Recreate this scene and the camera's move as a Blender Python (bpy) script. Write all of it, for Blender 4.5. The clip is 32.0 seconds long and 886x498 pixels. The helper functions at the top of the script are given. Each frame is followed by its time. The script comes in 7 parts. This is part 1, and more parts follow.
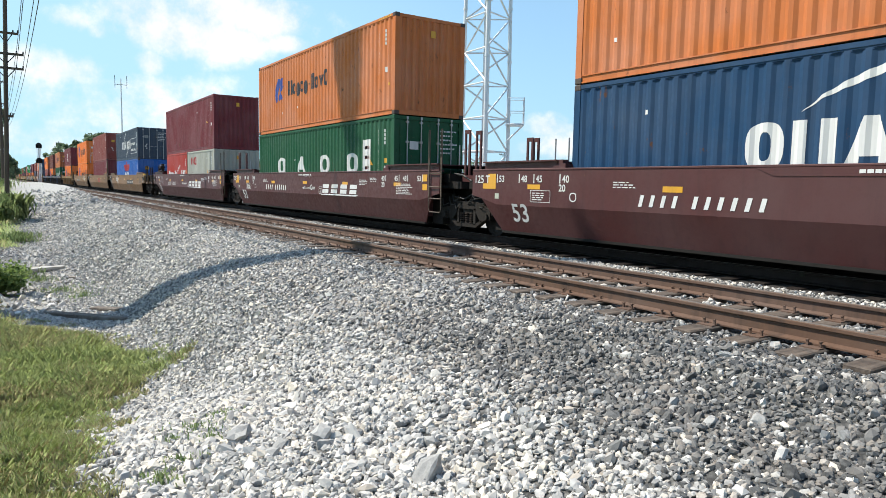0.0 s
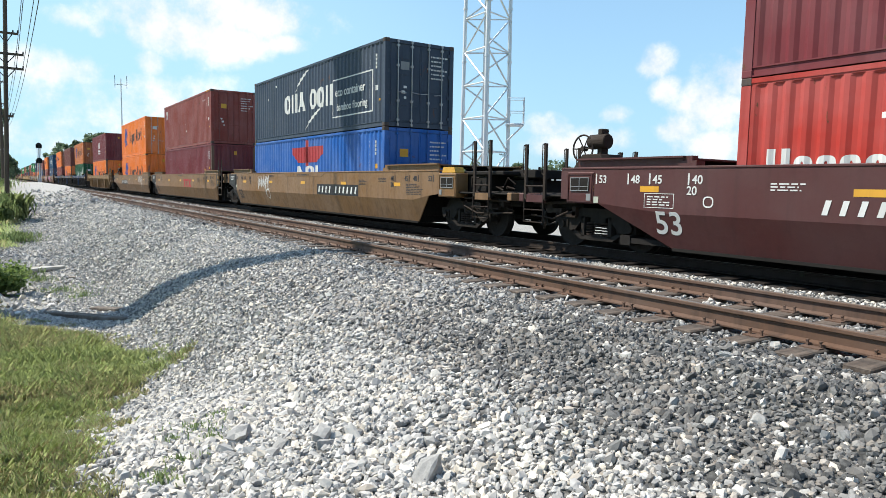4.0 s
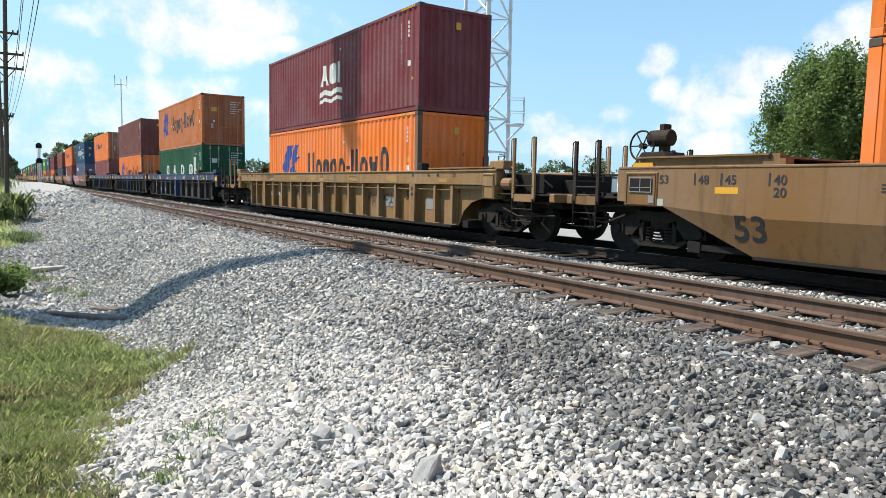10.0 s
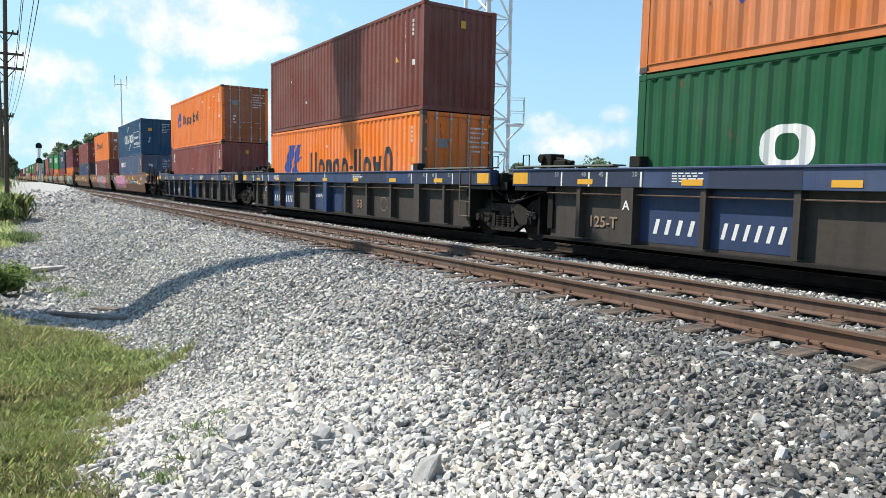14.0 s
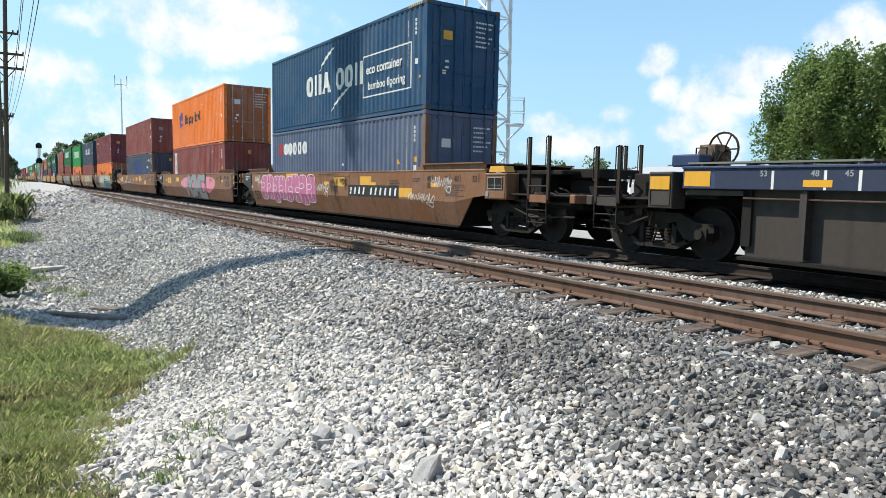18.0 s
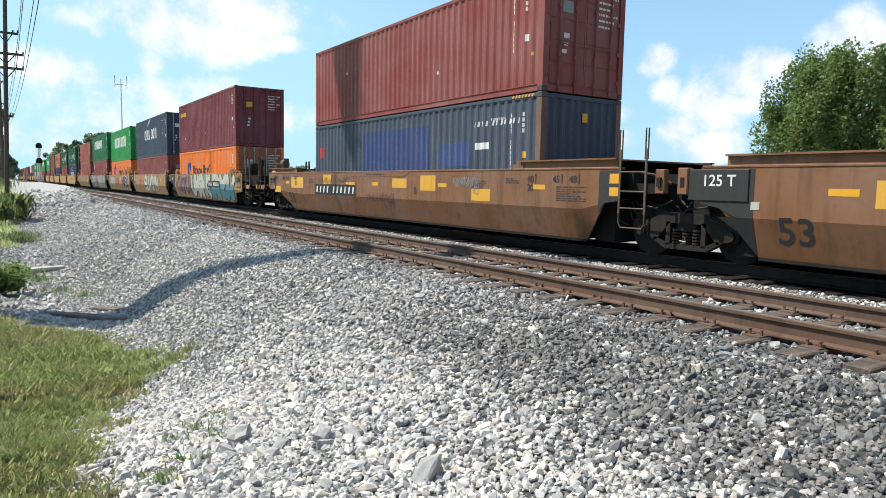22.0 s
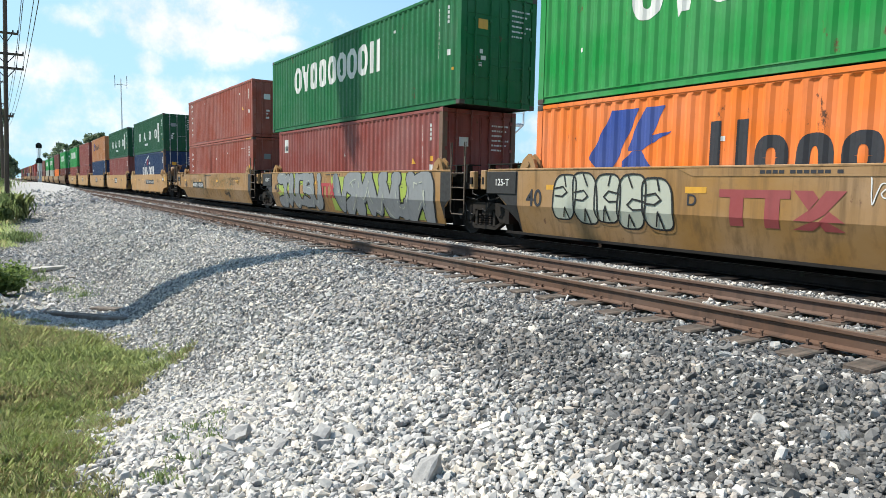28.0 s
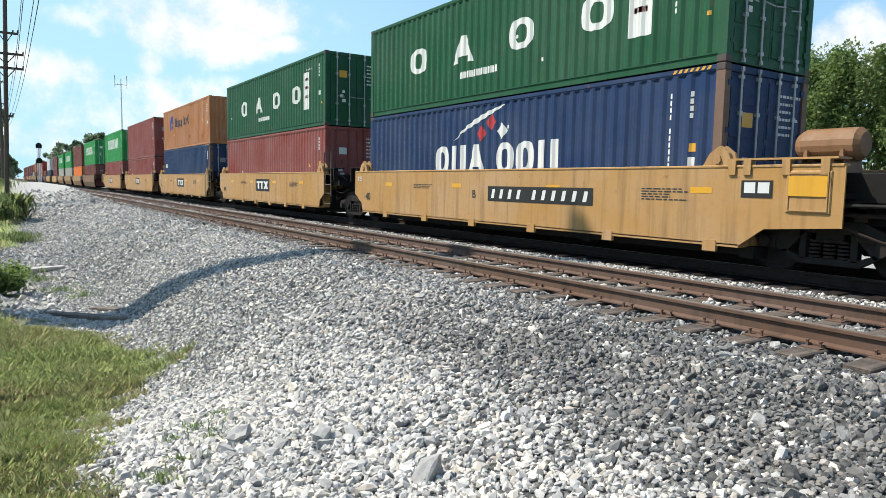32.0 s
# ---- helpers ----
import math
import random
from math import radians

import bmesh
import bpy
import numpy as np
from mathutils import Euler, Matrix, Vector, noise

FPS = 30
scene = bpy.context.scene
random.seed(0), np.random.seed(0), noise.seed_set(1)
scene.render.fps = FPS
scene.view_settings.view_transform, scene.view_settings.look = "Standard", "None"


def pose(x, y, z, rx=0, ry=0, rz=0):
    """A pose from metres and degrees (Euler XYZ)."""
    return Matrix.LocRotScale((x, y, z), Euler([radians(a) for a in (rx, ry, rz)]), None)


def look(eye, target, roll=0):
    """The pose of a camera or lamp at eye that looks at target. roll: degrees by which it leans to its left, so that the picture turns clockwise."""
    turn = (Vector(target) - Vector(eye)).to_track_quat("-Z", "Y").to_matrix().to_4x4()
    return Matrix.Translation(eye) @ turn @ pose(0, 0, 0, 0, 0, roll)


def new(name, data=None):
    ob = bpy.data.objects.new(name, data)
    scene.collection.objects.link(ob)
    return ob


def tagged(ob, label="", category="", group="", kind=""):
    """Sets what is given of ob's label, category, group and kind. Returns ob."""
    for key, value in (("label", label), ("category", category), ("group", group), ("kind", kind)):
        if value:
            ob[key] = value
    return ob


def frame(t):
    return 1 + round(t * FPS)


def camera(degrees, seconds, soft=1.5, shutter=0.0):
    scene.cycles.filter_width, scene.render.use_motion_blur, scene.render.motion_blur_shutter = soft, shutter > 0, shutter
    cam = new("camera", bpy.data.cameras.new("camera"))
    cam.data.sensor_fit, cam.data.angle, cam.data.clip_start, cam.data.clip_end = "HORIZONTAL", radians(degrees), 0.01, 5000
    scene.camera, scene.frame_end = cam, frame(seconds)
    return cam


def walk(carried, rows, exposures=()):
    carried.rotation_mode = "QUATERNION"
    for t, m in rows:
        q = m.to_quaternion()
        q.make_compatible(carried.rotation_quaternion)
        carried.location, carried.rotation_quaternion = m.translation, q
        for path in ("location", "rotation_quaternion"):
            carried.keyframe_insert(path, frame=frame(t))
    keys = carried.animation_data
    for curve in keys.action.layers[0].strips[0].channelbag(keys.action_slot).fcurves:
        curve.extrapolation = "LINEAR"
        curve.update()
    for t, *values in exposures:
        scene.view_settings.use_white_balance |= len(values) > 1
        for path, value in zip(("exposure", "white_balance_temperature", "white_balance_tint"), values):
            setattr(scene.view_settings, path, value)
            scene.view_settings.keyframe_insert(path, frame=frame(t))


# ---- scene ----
# The train runs along +x. z = 0 is the top of the rails under the train; y grows away from the camera.
EYE = (0.0, 0.0, 1.2)
TURN, TILT, ROLL = 33.476, -5.444, 1.087
cam = camera(67.0, 32.0, soft=0.75)
AIM = (-math.cos(radians(TURN)) * math.cos(radians(TILT)), math.sin(radians(TURN)) * math.cos(radians(TILT)), math.sin(radians(TILT)))
VIEW = look(EYE, Vector(EYE) + Vector(AIM) * 10, ROLL)
walk(cam, [(0.0, VIEW), (32.0, VIEW)], exposures=((0.0, 0.62), (32.0, 0.62)))

# ---- world, sun ----
SUN_EL, SUN_X, SUN_Y = 53.0, -0.68, -0.733
world = bpy.data.worlds.new("sky")
scene.world = world
world.use_nodes = True
SKY_STRENGTH, CLOUD = 0.10, 0.73


def build_sky():
    nt = world.node_tree
    nt.nodes.clear()
    out = nt.nodes.new("ShaderNodeOutputWorld")
    bg = nt.nodes.new("ShaderNodeBackground")
    sky = nt.nodes.new("ShaderNodeTexSky")
    sky.sky_type, sky.sun_disc = "NISHITA", False
    sky.sun_elevation, sky.sun_rotation = radians(SUN_EL), math.atan2(SUN_X, SUN_Y)
    sky.air_density, sky.dust_density, sky.ozone_density = 1.0, 1.2, 1.5
    bg.inputs[1].default_value = 1.0
    tex = nt.nodes.new("ShaderNodeTexCoord")
    dim = nt.nodes.new("ShaderNodeMix")
    dim.data_type, dim.blend_type = "RGBA", "MULTIPLY"
    dim.inputs[0].default_value = 1.0
    dim.inputs[7].default_value = (SKY_STRENGTH * .74, SKY_STRENGTH * .98, SKY_STRENGTH * 1.22, 1)
    nt.links.new(sky.outputs[0], dim.inputs[6])

    def maths(op, a, b, c=None):
        n = nt.nodes.new("ShaderNodeMath")
        n.operation = op
        for i, v in enumerate((a, b, c)):
            if v is None:
                continue
            if isinstance(v, (int, float)):
                n.inputs[i].default_value = v
            else:
                nt.links.new(v, n.inputs[i])
        return n.outputs[0]

    m = VIEW.to_3x3()
    # cumulus heaps: bearing right of the view's middle, height above it (tangents), half width, half height, weight
    heaps = [(-.375, .325, .100, .034, 1), (-.300, .352, .100, .032, 1), (-.445, .350, .050, .034, .9), (-.232, .307, .026, .013, .9), (-.555, .343, .022, .012, .55), (-.510, .326, .015, .010, .5),
             (-.585, .272, .056, .020, .75), (-.630, .235, .050, .026, .45), (-.438, .278, .017, .017, .7), (-.460, .245, .050, .018, .3), (-.415, .225, .045, .018, .25),
             (-.530, .212, .090, .030, .25), (-.610, .178, .060, .024, .45), (-.550, .155, .110, .020, .35), (-.330, .190, .070, .024, .15),
             (-.115, .232, .026, .024, .85), (-.140, .195, .028, .022, .55), (-.080, .162, .055, .014, .6),
             (.160, .183, .036, .017, .8), (.185, .157, .060, .022, .75), (.258, .200, .020, .014, .8), (.240, .165, .046, .022, .7),
             (.318, .278, .024, .022, 1), (.332, .238, .020, .020, .9), (.350, .180, .032, .022, 1), (.395, .215, .044, .036, 1), (.445, .262, .046, .034, 1), (.490, .275, .028, .022, .95),
             (.445, .215, .030, .016, .8), (.395, .155, .055, .022, .7), (.625, .318, .052, .030, 1), (.585, .325, .030, .018, .8), (.660, .290, .06, .03, 1)]
    total = None
    for bx, bz, wx, wz, weight in heaps:
        dirv = m @ Vector((bx, bz, -1))
        dirv.normalize()
        right, up = m @ Vector((1, 0, 0)), Vector((0, 0, 1))
        parts = []
        for axis, w in ((right, wx), (up, wz)):
            dot = nt.nodes.new("ShaderNodeVectorMath")
            dot.operation = "DOT_PRODUCT"
            nt.links.new(tex.outputs["Generated"], dot.inputs[0])
            dot.inputs[1].default_value = axis
            off = maths("SUBTRACT", dot.outputs["Value"], axis.dot(dirv))
            sc = maths("DIVIDE", off, w * 1.15)
            parts.append(maths("MULTIPLY", sc, sc))
        r2 = maths("ADD", parts[0], parts[1])
        fall = maths("MULTIPLY", maths("SUBTRACT", 1.0, r2), weight)
        total = fall if total is None else maths("MAXIMUM", total, fall)
    fine = nt.nodes.new("ShaderNodeTexNoise")
    fine.inputs["Scale"].default_value, fine.inputs["Detail"].default_value, fine.inputs["Roughness"].default_value = 13, 10, .62
    nt.links.new(tex.outputs["Generated"], fine.inputs["Vector"])
    wide = nt.nodes.new("ShaderNodeTexNoise")
    wide.inputs["Scale"].default_value, wide.inputs["Detail"].default_value = 4.5, 6
    nt.links.new(tex.outputs["Generated"], wide.inputs["Vector"])
    puff = maths("MULTIPLY_ADD", maths("SUBTRACT", fine.outputs[0], 0.5), 4.2, maths("MAXIMUM", total, -1.2))
    # elsewhere, scattered cumulus of the same kind
    other = maths("MULTIPLY_ADD", maths("SUBTRACT", wide.outputs[0], 0.66), 6.0, -0.2)
    cover = nt.nodes.new("ShaderNodeMapRange")
    cover.interpolation_type = "SMOOTHSTEP"
    cover.inputs[1].default_value, cover.inputs[2].default_value = -0.3, 1.15
    nt.links.new(maths("MAXIMUM", puff, other), cover.inputs[0])
    shade = nt.nodes.new("ShaderNodeMapRange")
    shade.inputs[1].default_value, shade.inputs[2].default_value, shade.inputs[3].default_value, shade.inputs[4].default_value = .35, .7, .86, 1.06
    nt.links.new(fine.outputs[0], shade.inputs[0])
    white = nt.nodes.new("ShaderNodeMix")
    white.data_type, white.blend_type = "RGBA", "MULTIPLY"
    white.inputs[0].default_value = 1
    white.inputs[6].default_value = (CLOUD * .97, CLOUD * .99, CLOUD, 1)
    nt.links.new(shade.outputs[0], white.inputs[7])
    # thin haze that whitens the sky away from the zenith
    sep = nt.nodes.new("ShaderNodeSeparateXYZ")
    nt.links.new(tex.outputs["Generated"], sep.inputs[0])
    haze = nt.nodes.new("ShaderNodeMapRange")
    haze.inputs[1].default_value, haze.inputs[2].default_value, haze.inputs[3].default_value, haze.inputs[4].default_value = 0.0, 0.55, .68, .24
    nt.links.new(sep.outputs[2], haze.inputs[0])
    hz = nt.nodes.new("ShaderNodeMix")
    hz.data_type = "RGBA"
    hz.inputs[7].default_value = (.36, .585, .72, 1)
    # the haze is denser up the line, under the sun's side
    side = nt.nodes.new("ShaderNodeVectorMath")
    side.operation = "DOT_PRODUCT"
    nt.links.new(tex.outputs["Generated"], side.inputs[0])
    side.inputs[1].default_value = (-1, 0, 0)
    dense = nt.nodes.new("ShaderNodeMapRange")
    dense.interpolation_type = "SMOOTHSTEP"
    dense.inputs[1].default_value, dense.inputs[2].default_value, dense.inputs[3].default_value, dense.inputs[4].default_value = .72, .97, 0, .3
    nt.links.new(side.outputs["Value"], dense.inputs[0])
    nt.links.new(maths("ADD", haze.outputs[0], dense.outputs[0]), hz.inputs[0])
    nt.links.new(dim.outputs[2], hz.inputs[6])
    mix = nt.nodes.new("ShaderNodeMix")
    mix.data_type = "RGBA"
    nt.links.new(cover.outputs[0], mix.inputs[0])
    nt.links.new(hz.outputs[2], mix.inputs[6])
    nt.links.new(white.outputs[2], mix.inputs[7])
    nt.links.new(mix.outputs[2], bg.inputs[0])
    nt.links.new(bg.outputs[0], out.inputs[0])


build_sky()
sun_data = bpy.data.lights.new("sun", "SUN")
sun_data.energy, sun_data.angle, sun_data.color = 5.0, radians(0.55), (1.0, 0.94, 0.835)
sun = new("sun", sun_data)
to_sun = Vector((SUN_X * math.cos(radians(SUN_EL)), SUN_Y * math.cos(radians(SUN_EL)), math.sin(radians(SUN_EL))))
sun.matrix_basis = look(to_sun * 60, (0, 0, 0))


# ---- materials ----
def node_mat(name):
    m = bpy.data.materials.new(name)
    m.use_nodes = True
    nt = m.node_tree
    return m, nt, nt.nodes["Principled BSDF"]


def add_noise(nt, vec, scale, detail=5, rough=.55, stretch=None):
    if stretch:
        mp = nt.nodes.new("ShaderNodeMapping")
        mp.inputs["Scale"].default_value = stretch
        nt.links.new(vec, mp.inputs[0])
        vec = mp.outputs[0]
    n = nt.nodes.new("ShaderNodeTexNoise")
    n.inputs["Scale"].default_value, n.inputs["Detail"].default_value, n.inputs["Roughness"].default_value = scale, detail, rough
    nt.links.new(vec, n.inputs["Vector"])
    return n.outputs[0]


def ranged(nt, v, a, b, lo=0., hi=1.):
    n = nt.nodes.new("ShaderNodeMapRange")
    for i, x in enumerate((a, b, lo, hi)):
        n.inputs[i + 1].default_value = x
    nt.links.new(v, n.inputs[0])
    return n.outputs[0]


def mixed(nt, fac, a, b, blend="MIX"):
    n = nt.nodes.new("ShaderNodeMix")
    n.data_type, n.blend_type = "RGBA", blend
    for i, v in ((0, fac), (6, a), (7, b)):
        if isinstance(v, (int, float)):
            n.inputs[i].default_value = v
        elif isinstance(v, tuple):
            n.inputs[i].default_value = (*v[:3], 1)
        else:
            nt.links.new(v, n.inputs[i])
    return n.outputs[2]


def add_bump(nt, bsdf, h, strength, dist):
    b = nt.nodes.new("ShaderNodeBump")
    b.inputs["Strength"].default_value, b.inputs["Distance"].default_value = strength, dist
    nt.links.new(h, b.inputs["Height"])
    nt.links.new(b.outputs[0], bsdf.inputs["Normal"])


MATS = {}


def paint(name, col, rough=.45, dirt=.35, rust=.0, metal=0., fade=.12, bump=.3, spec=.35):
    """Weathered paint on steel: fading in patches, streaks that run down, specks of rust."""
    if name in MATS:
        return MATS[name]
    m, nt, b = node_mat(name)
    tc = nt.nodes.new("ShaderNodeTexCoord")
    info = nt.nodes.new("ShaderNodeObjectInfo")
    off = nt.nodes.new("ShaderNodeVectorMath")
    off.operation = "MULTIPLY_ADD"
    nt.links.new(info.outputs["Random"], off.inputs[0])
    off.inputs[1].default_value = (37, 11, 5)
    nt.links.new(tc.outputs["Object"], off.inputs[2])
    v = off.outputs[0]
    big = add_noise(nt, v, .7, 4)
    streak = add_noise(nt, v, 1., 5, .6, (5.5, 5.5, .35))
    speck = add_noise(nt, v, 9., 7, .65)
    top = max(col)
    pale = min(.55, top * 2.2)
    light = tuple(min(1, c * (1 - fade) + fade * pale) for c in col)
    c = mixed(nt, ranged(nt, big, .35, .7), col, light)
    dark = tuple(x * .42 + min(.012, top * .08) for x in col)
    c = mixed(nt, ranged(nt, streak, .50, .76, 0., min(1, dirt * 1.35)), c, dark)
    c = mixed(nt, ranged(nt, speck, .55, .75, 0, dirt * .6), c, tuple(x * .6 + min(.03, top * .12) for x in col))
    if rust > 0:
        rn = add_noise(nt, v, 3.1, 9, .7, (1, 1, .5))
        c = mixed(nt, ranged(nt, rn, .70 - .12 * rust, .74 - .1 * rust), c, tuple(min(a, top * 1.5) for a in (.11, .05, .028)))
    nt.links.new(c, b.inputs["Base Color"])
    nt.links.new(ranged(nt, speck, .3, .7, rough - .1, rough + .2), b.inputs["Roughness"])
    b.inputs["Metallic"].default_value = metal
    b.inputs["Specular IOR Level"].default_value = spec
    add_bump(nt, b, speck, bump * .5, .004)
    MATS[name] = m
    return m


def plain(name, col, rough=.6, metal=0.):
    return paint(name, tuple(c * .78 for c in col), rough, .25, 0, metal, .06, .15)


# the first orange is for right ends: rust plus shade in the colour
PALETTE = dict(orange_rust_shaded=(.40, .115, .042), orange=(.96, .222, .026), orange_old=(.62, .18, .045), orange_brown=(.50, .20, .075), maroon=(.205, .038, .047), brown=(.20, .056, .044),
               red_brown=(.28, .064, .052), red=(.36, .035, .022), brick=(.36, .085, .055), green=(.014, .098, .043), green_bright=(.010, .30, .055),
               green_dark=(.010, .155, .050), navy=(.018, .045, .125), sea_blue=(.018, .075, .165), slate=(.054, .076, .116), royal=(.014, .060, .140), blue=(.018, .13, .48),
               grey_blue=(.072, .088, .125), dusty_blue=(.10, .13, .215), grey=(.46, .46, .40), red_bright=(.48, .04, .028), white=(.72, .72, .70))


def cpaint(key):
    return paint("container_" + key, tuple(c * .72 for c in PALETTE[key]), .50, .42, .5, spec=.16)


M_MAROON = paint("well_maroon", (0.066, 0.018, 0.017), .5, .35, .15)
M_OCHRE = paint("well_ochre", (0.165, 0.083, 0.026), .55, .75, .45)
M_OCHRE2 = paint("scrubbed_ochre", (.12, .062, .022), .55, .5, .3)
M_BROWN = paint("well_brown", (0.162, 0.066, 0.023), .55, .75, .45)
M_YELLOW = paint("well_yellow", (.355, .190, .055), .55, .6, .5)
M_YELLOW2 = paint("well_yellow_dull", (.265, .140, .040), .55, .85, .65)
M_RIBY = paint("well_yellow_dirty", (.205, .107, .031), .55, .6, .35)
M_BLUE = paint("well_blue", (0.014, 0.030, 0.085), .5, .3, .2)
M_GREYP = paint("well_grey", (.038, .030, .025), .65, .5, .3)
M_GREYTOP = paint("patched_blue_grey", (.017, .036, .100), .55, .45, .2, fade=.15)
M_DARK = paint("dark_steel", (.0175, .0155, .014), .8, .4, .3, spec=.12)
M_END = paint("well_end_grey", (0.023, 0.022, 0.022), .6, .4, .2)
M_TRUCK = paint("truck_steel", (.022, .0185, .0155), .8, .5, .4, spec=.15)
M_LADDER = paint("worn_brown_steel", (.075, .052, .034), .6, .5, .5)
M_RIGGING = paint("rusty_black_steel", (.028, .019, .014), .75, .5, .6, spec=.2)
M_PLATE = paint("dull_grey_plate", (.13, .135, .12), .6, .4, .2)
M_OLDYEL = plain("worn_yellow_patch", (.36, .20, .05))
M_WORN = plain("worn_white_lettering", (.30, .31, .33))
M_TAN = plain("faded_tan_lettering", (.30, .20, .13))
M_WHEEL = paint("wheel_steel", (.020, .016, .013), .7, .5, .6, spec=.2)
M_RUSTY = paint("rusty_steel", (.098, .054, .034), .75, .7, .6)
M_RAIL_TOP = paint("rail_head", (.24, .21, .18), .38, .4, .0, .6)
M_CAST = paint("corner_steel", (0.060, 0.042, 0.036), .6, .5, .5)
M_POST = paint("rust_brown_post", (.13, .072, .045), .65, .6, .6)
M_ROD = paint("galvanised", (.34, .34, .34), .45, .3, .1, .6)
M_WHITE = plain("white_paint", (.72, .72, .70))
M_BLACK = plain("black_paint", (.018, .018, .018))
M_NAVYTXT = plain("dark_lettering", (.03, .032, .04))
M_LBLUE = plain("blue_emblem", (.015, .055, .29))
M_REDTXT = plain("red_lettering", (.42, .025, .03))
M_YEL = plain("reflector_yellow", (.72, .36, .02), .4)
M_YPATCH = plain("yellow_touch_up", (.68, .36, .035), .5)
M_PINK = plain("pink_spray", (.50, .14, .27))
M_SILVER = plain("silver_spray", (.25, .26, .265), .4)
M_TEAL = plain("teal_spray", (.05, .23, .28))
M_CREAM = plain("cream_spray", (.46, .48, .39))
M_PLUM = plain("plum_spray", (.10, .034, .045))
M_ORANGE_EQ = paint("tank_ochre", (0.175, 0.082, 0.028), .6, .4, .3)


def tie_wood():
    m, nt, b = node_mat("tie_wood")
    tc = nt.nodes.new("ShaderNodeTexCoord")
    info = nt.nodes.new("ShaderNodeObjectInfo")
    g = add_noise(nt, tc.outputs["Object"], 3., 8, .6, (9, .6, 9))
    s = add_noise(nt, tc.outputs["Object"], 2.2, 5)
    c = mixed(nt, ranged(nt, g, .35, .7), (.045, .034, .027), (.17, .135, .105))
    c = mixed(nt, ranged(nt, s, .5, .75, 0, .7), c, (.26, .24, .21))
    c = mixed(nt, ranged(nt, info.outputs["Random"], 0, 1, 0, .5), c, (.06, .045, .035))
    nt.links.new(c, b.inputs["Base Color"])
    b.inputs["Roughness"].default_value = .85
    add_bump(nt, b, g, .7, .01)
    return m


M_TIE = tie_wood()
# ties under the train: oil and the train's shade, both in the colour
M_TIE_OILY_SHADED = paint("oily_shaded_tie", (.018, .014, .012), .85, .5, 0, spec=.1)


def stone_mat(name, lo, hi, warm):
    m, nt, b = node_mat(name)
    geo = nt.nodes.new("ShaderNodeNewGeometry")
    tc = nt.nodes.new("ShaderNodeTexCoord")
    ramp = nt.nodes.new("ShaderNodeValToRGB")
    e = ramp.color_ramp.elements
    e[0].position, e[0].color = 0., (*(x * 1.0 for x in lo), 1)
    e[1].position, e[1].color = 1., (*hi, 1)
    mid = ramp.color_ramp.elements.new(.5)
    mid.color = (*((a * .55 + c * .45) for a, c in zip(lo, hi)), 1)
    w = ramp.color_ramp.elements.new(.93)
    w.color = (*warm, 1)
    nt.links.new(geo.outputs["Random Per Island"], ramp.inputs[0])
    n = add_noise(nt, tc.outputs["Object"], 38, 6, .6)
    c = mixed(nt, ranged(nt, n, .35, .7, 0, .55), ramp.outputs[0], tuple(x * .55 for x in hi))
    nt.links.new(c, b.inputs["Base Color"])
    b.inputs["Roughness"].default_value = .85
    add_bump(nt, b, n, .6, .006)
    return m


M_STONE = stone_mat("ballast_grey", (.045, .044, .043), (.54, .53, .51), (.38, .32, .25))
M_STONE_DARK = stone_mat("ballast_dark", (.028, .028, .028), (.265, .262, .252), (.21, .18, .15))
M_STONE_PALE = stone_mat("ballast_pale", (.17, .165, .155), (.72, .705, .67), (.62, .55, .44))


def ground_mat():
    m, nt, b = node_mat("ground")
    at = nt.nodes.new("ShaderNodeAttribute")
    at.attribute_name = "cover"
    tc = nt.nodes.new("ShaderNodeTexCoord")
    o = tc.outputs["Object"]
    vor = nt.nodes.new("ShaderNodeTexVoronoi")
    vor.inputs["Scale"].default_value = 17
    nt.links.new(o, vor.inputs["Vector"])
    n1 = add_noise(nt, o, .35, 6)
    n2 = add_noise(nt, o, 9., 7, .65)
    sep = nt.nodes.new("ShaderNodeSeparateColor")
    nt.links.new(vor.outputs["Color"], sep.inputs[0])
    grav = mixed(nt, sep.outputs[0], (.025, .025, .025), (.17, .168, .16))
    grav = mixed(nt, ranged(nt, vor.outputs["Distance"], .25, .75, 0, .75), grav, (.03, .03, .029))
    grav = mixed(nt, ranged(nt, n1, .35, .7, 0, .3), grav, (.15, .145, .13))
    dust = mixed(nt, n2, (.24, .235, .22), (.42, .41, .385))
    grass = mixed(nt, ranged(nt, n2, .3, .7), (.20, .26, .09), (.30, .36, .14))
    grass = mixed(nt, ranged(nt, n1, .5, .75, 0, .6), grass, (.34, .29, .15))
    spl = nt.nodes.new("ShaderNodeSeparateColor")
    nt.links.new(at.outputs["Color"], spl.inputs[0])
    c = mixed(nt, spl.outputs[1], grav, dust)
    c = mixed(nt, spl.outputs[0], c, grass)
    # oily ballast and the shade under the train, painted as near-black
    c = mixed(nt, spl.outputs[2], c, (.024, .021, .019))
    nt.links.new(c, b.inputs["Base Color"])
    b.inputs["Roughness"].default_value = .95
    h = nt.nodes.new("ShaderNodeMath")
    h.operation = "MULTIPLY_ADD"
    nt.links.new(vor.outputs["Distance"], h.inputs[0])
    h.inputs[1].default_value = -.6
    nt.links.new(n2, h.inputs[2])
    add_bump(nt, b, h.outputs[0], .9, .05)
    return m


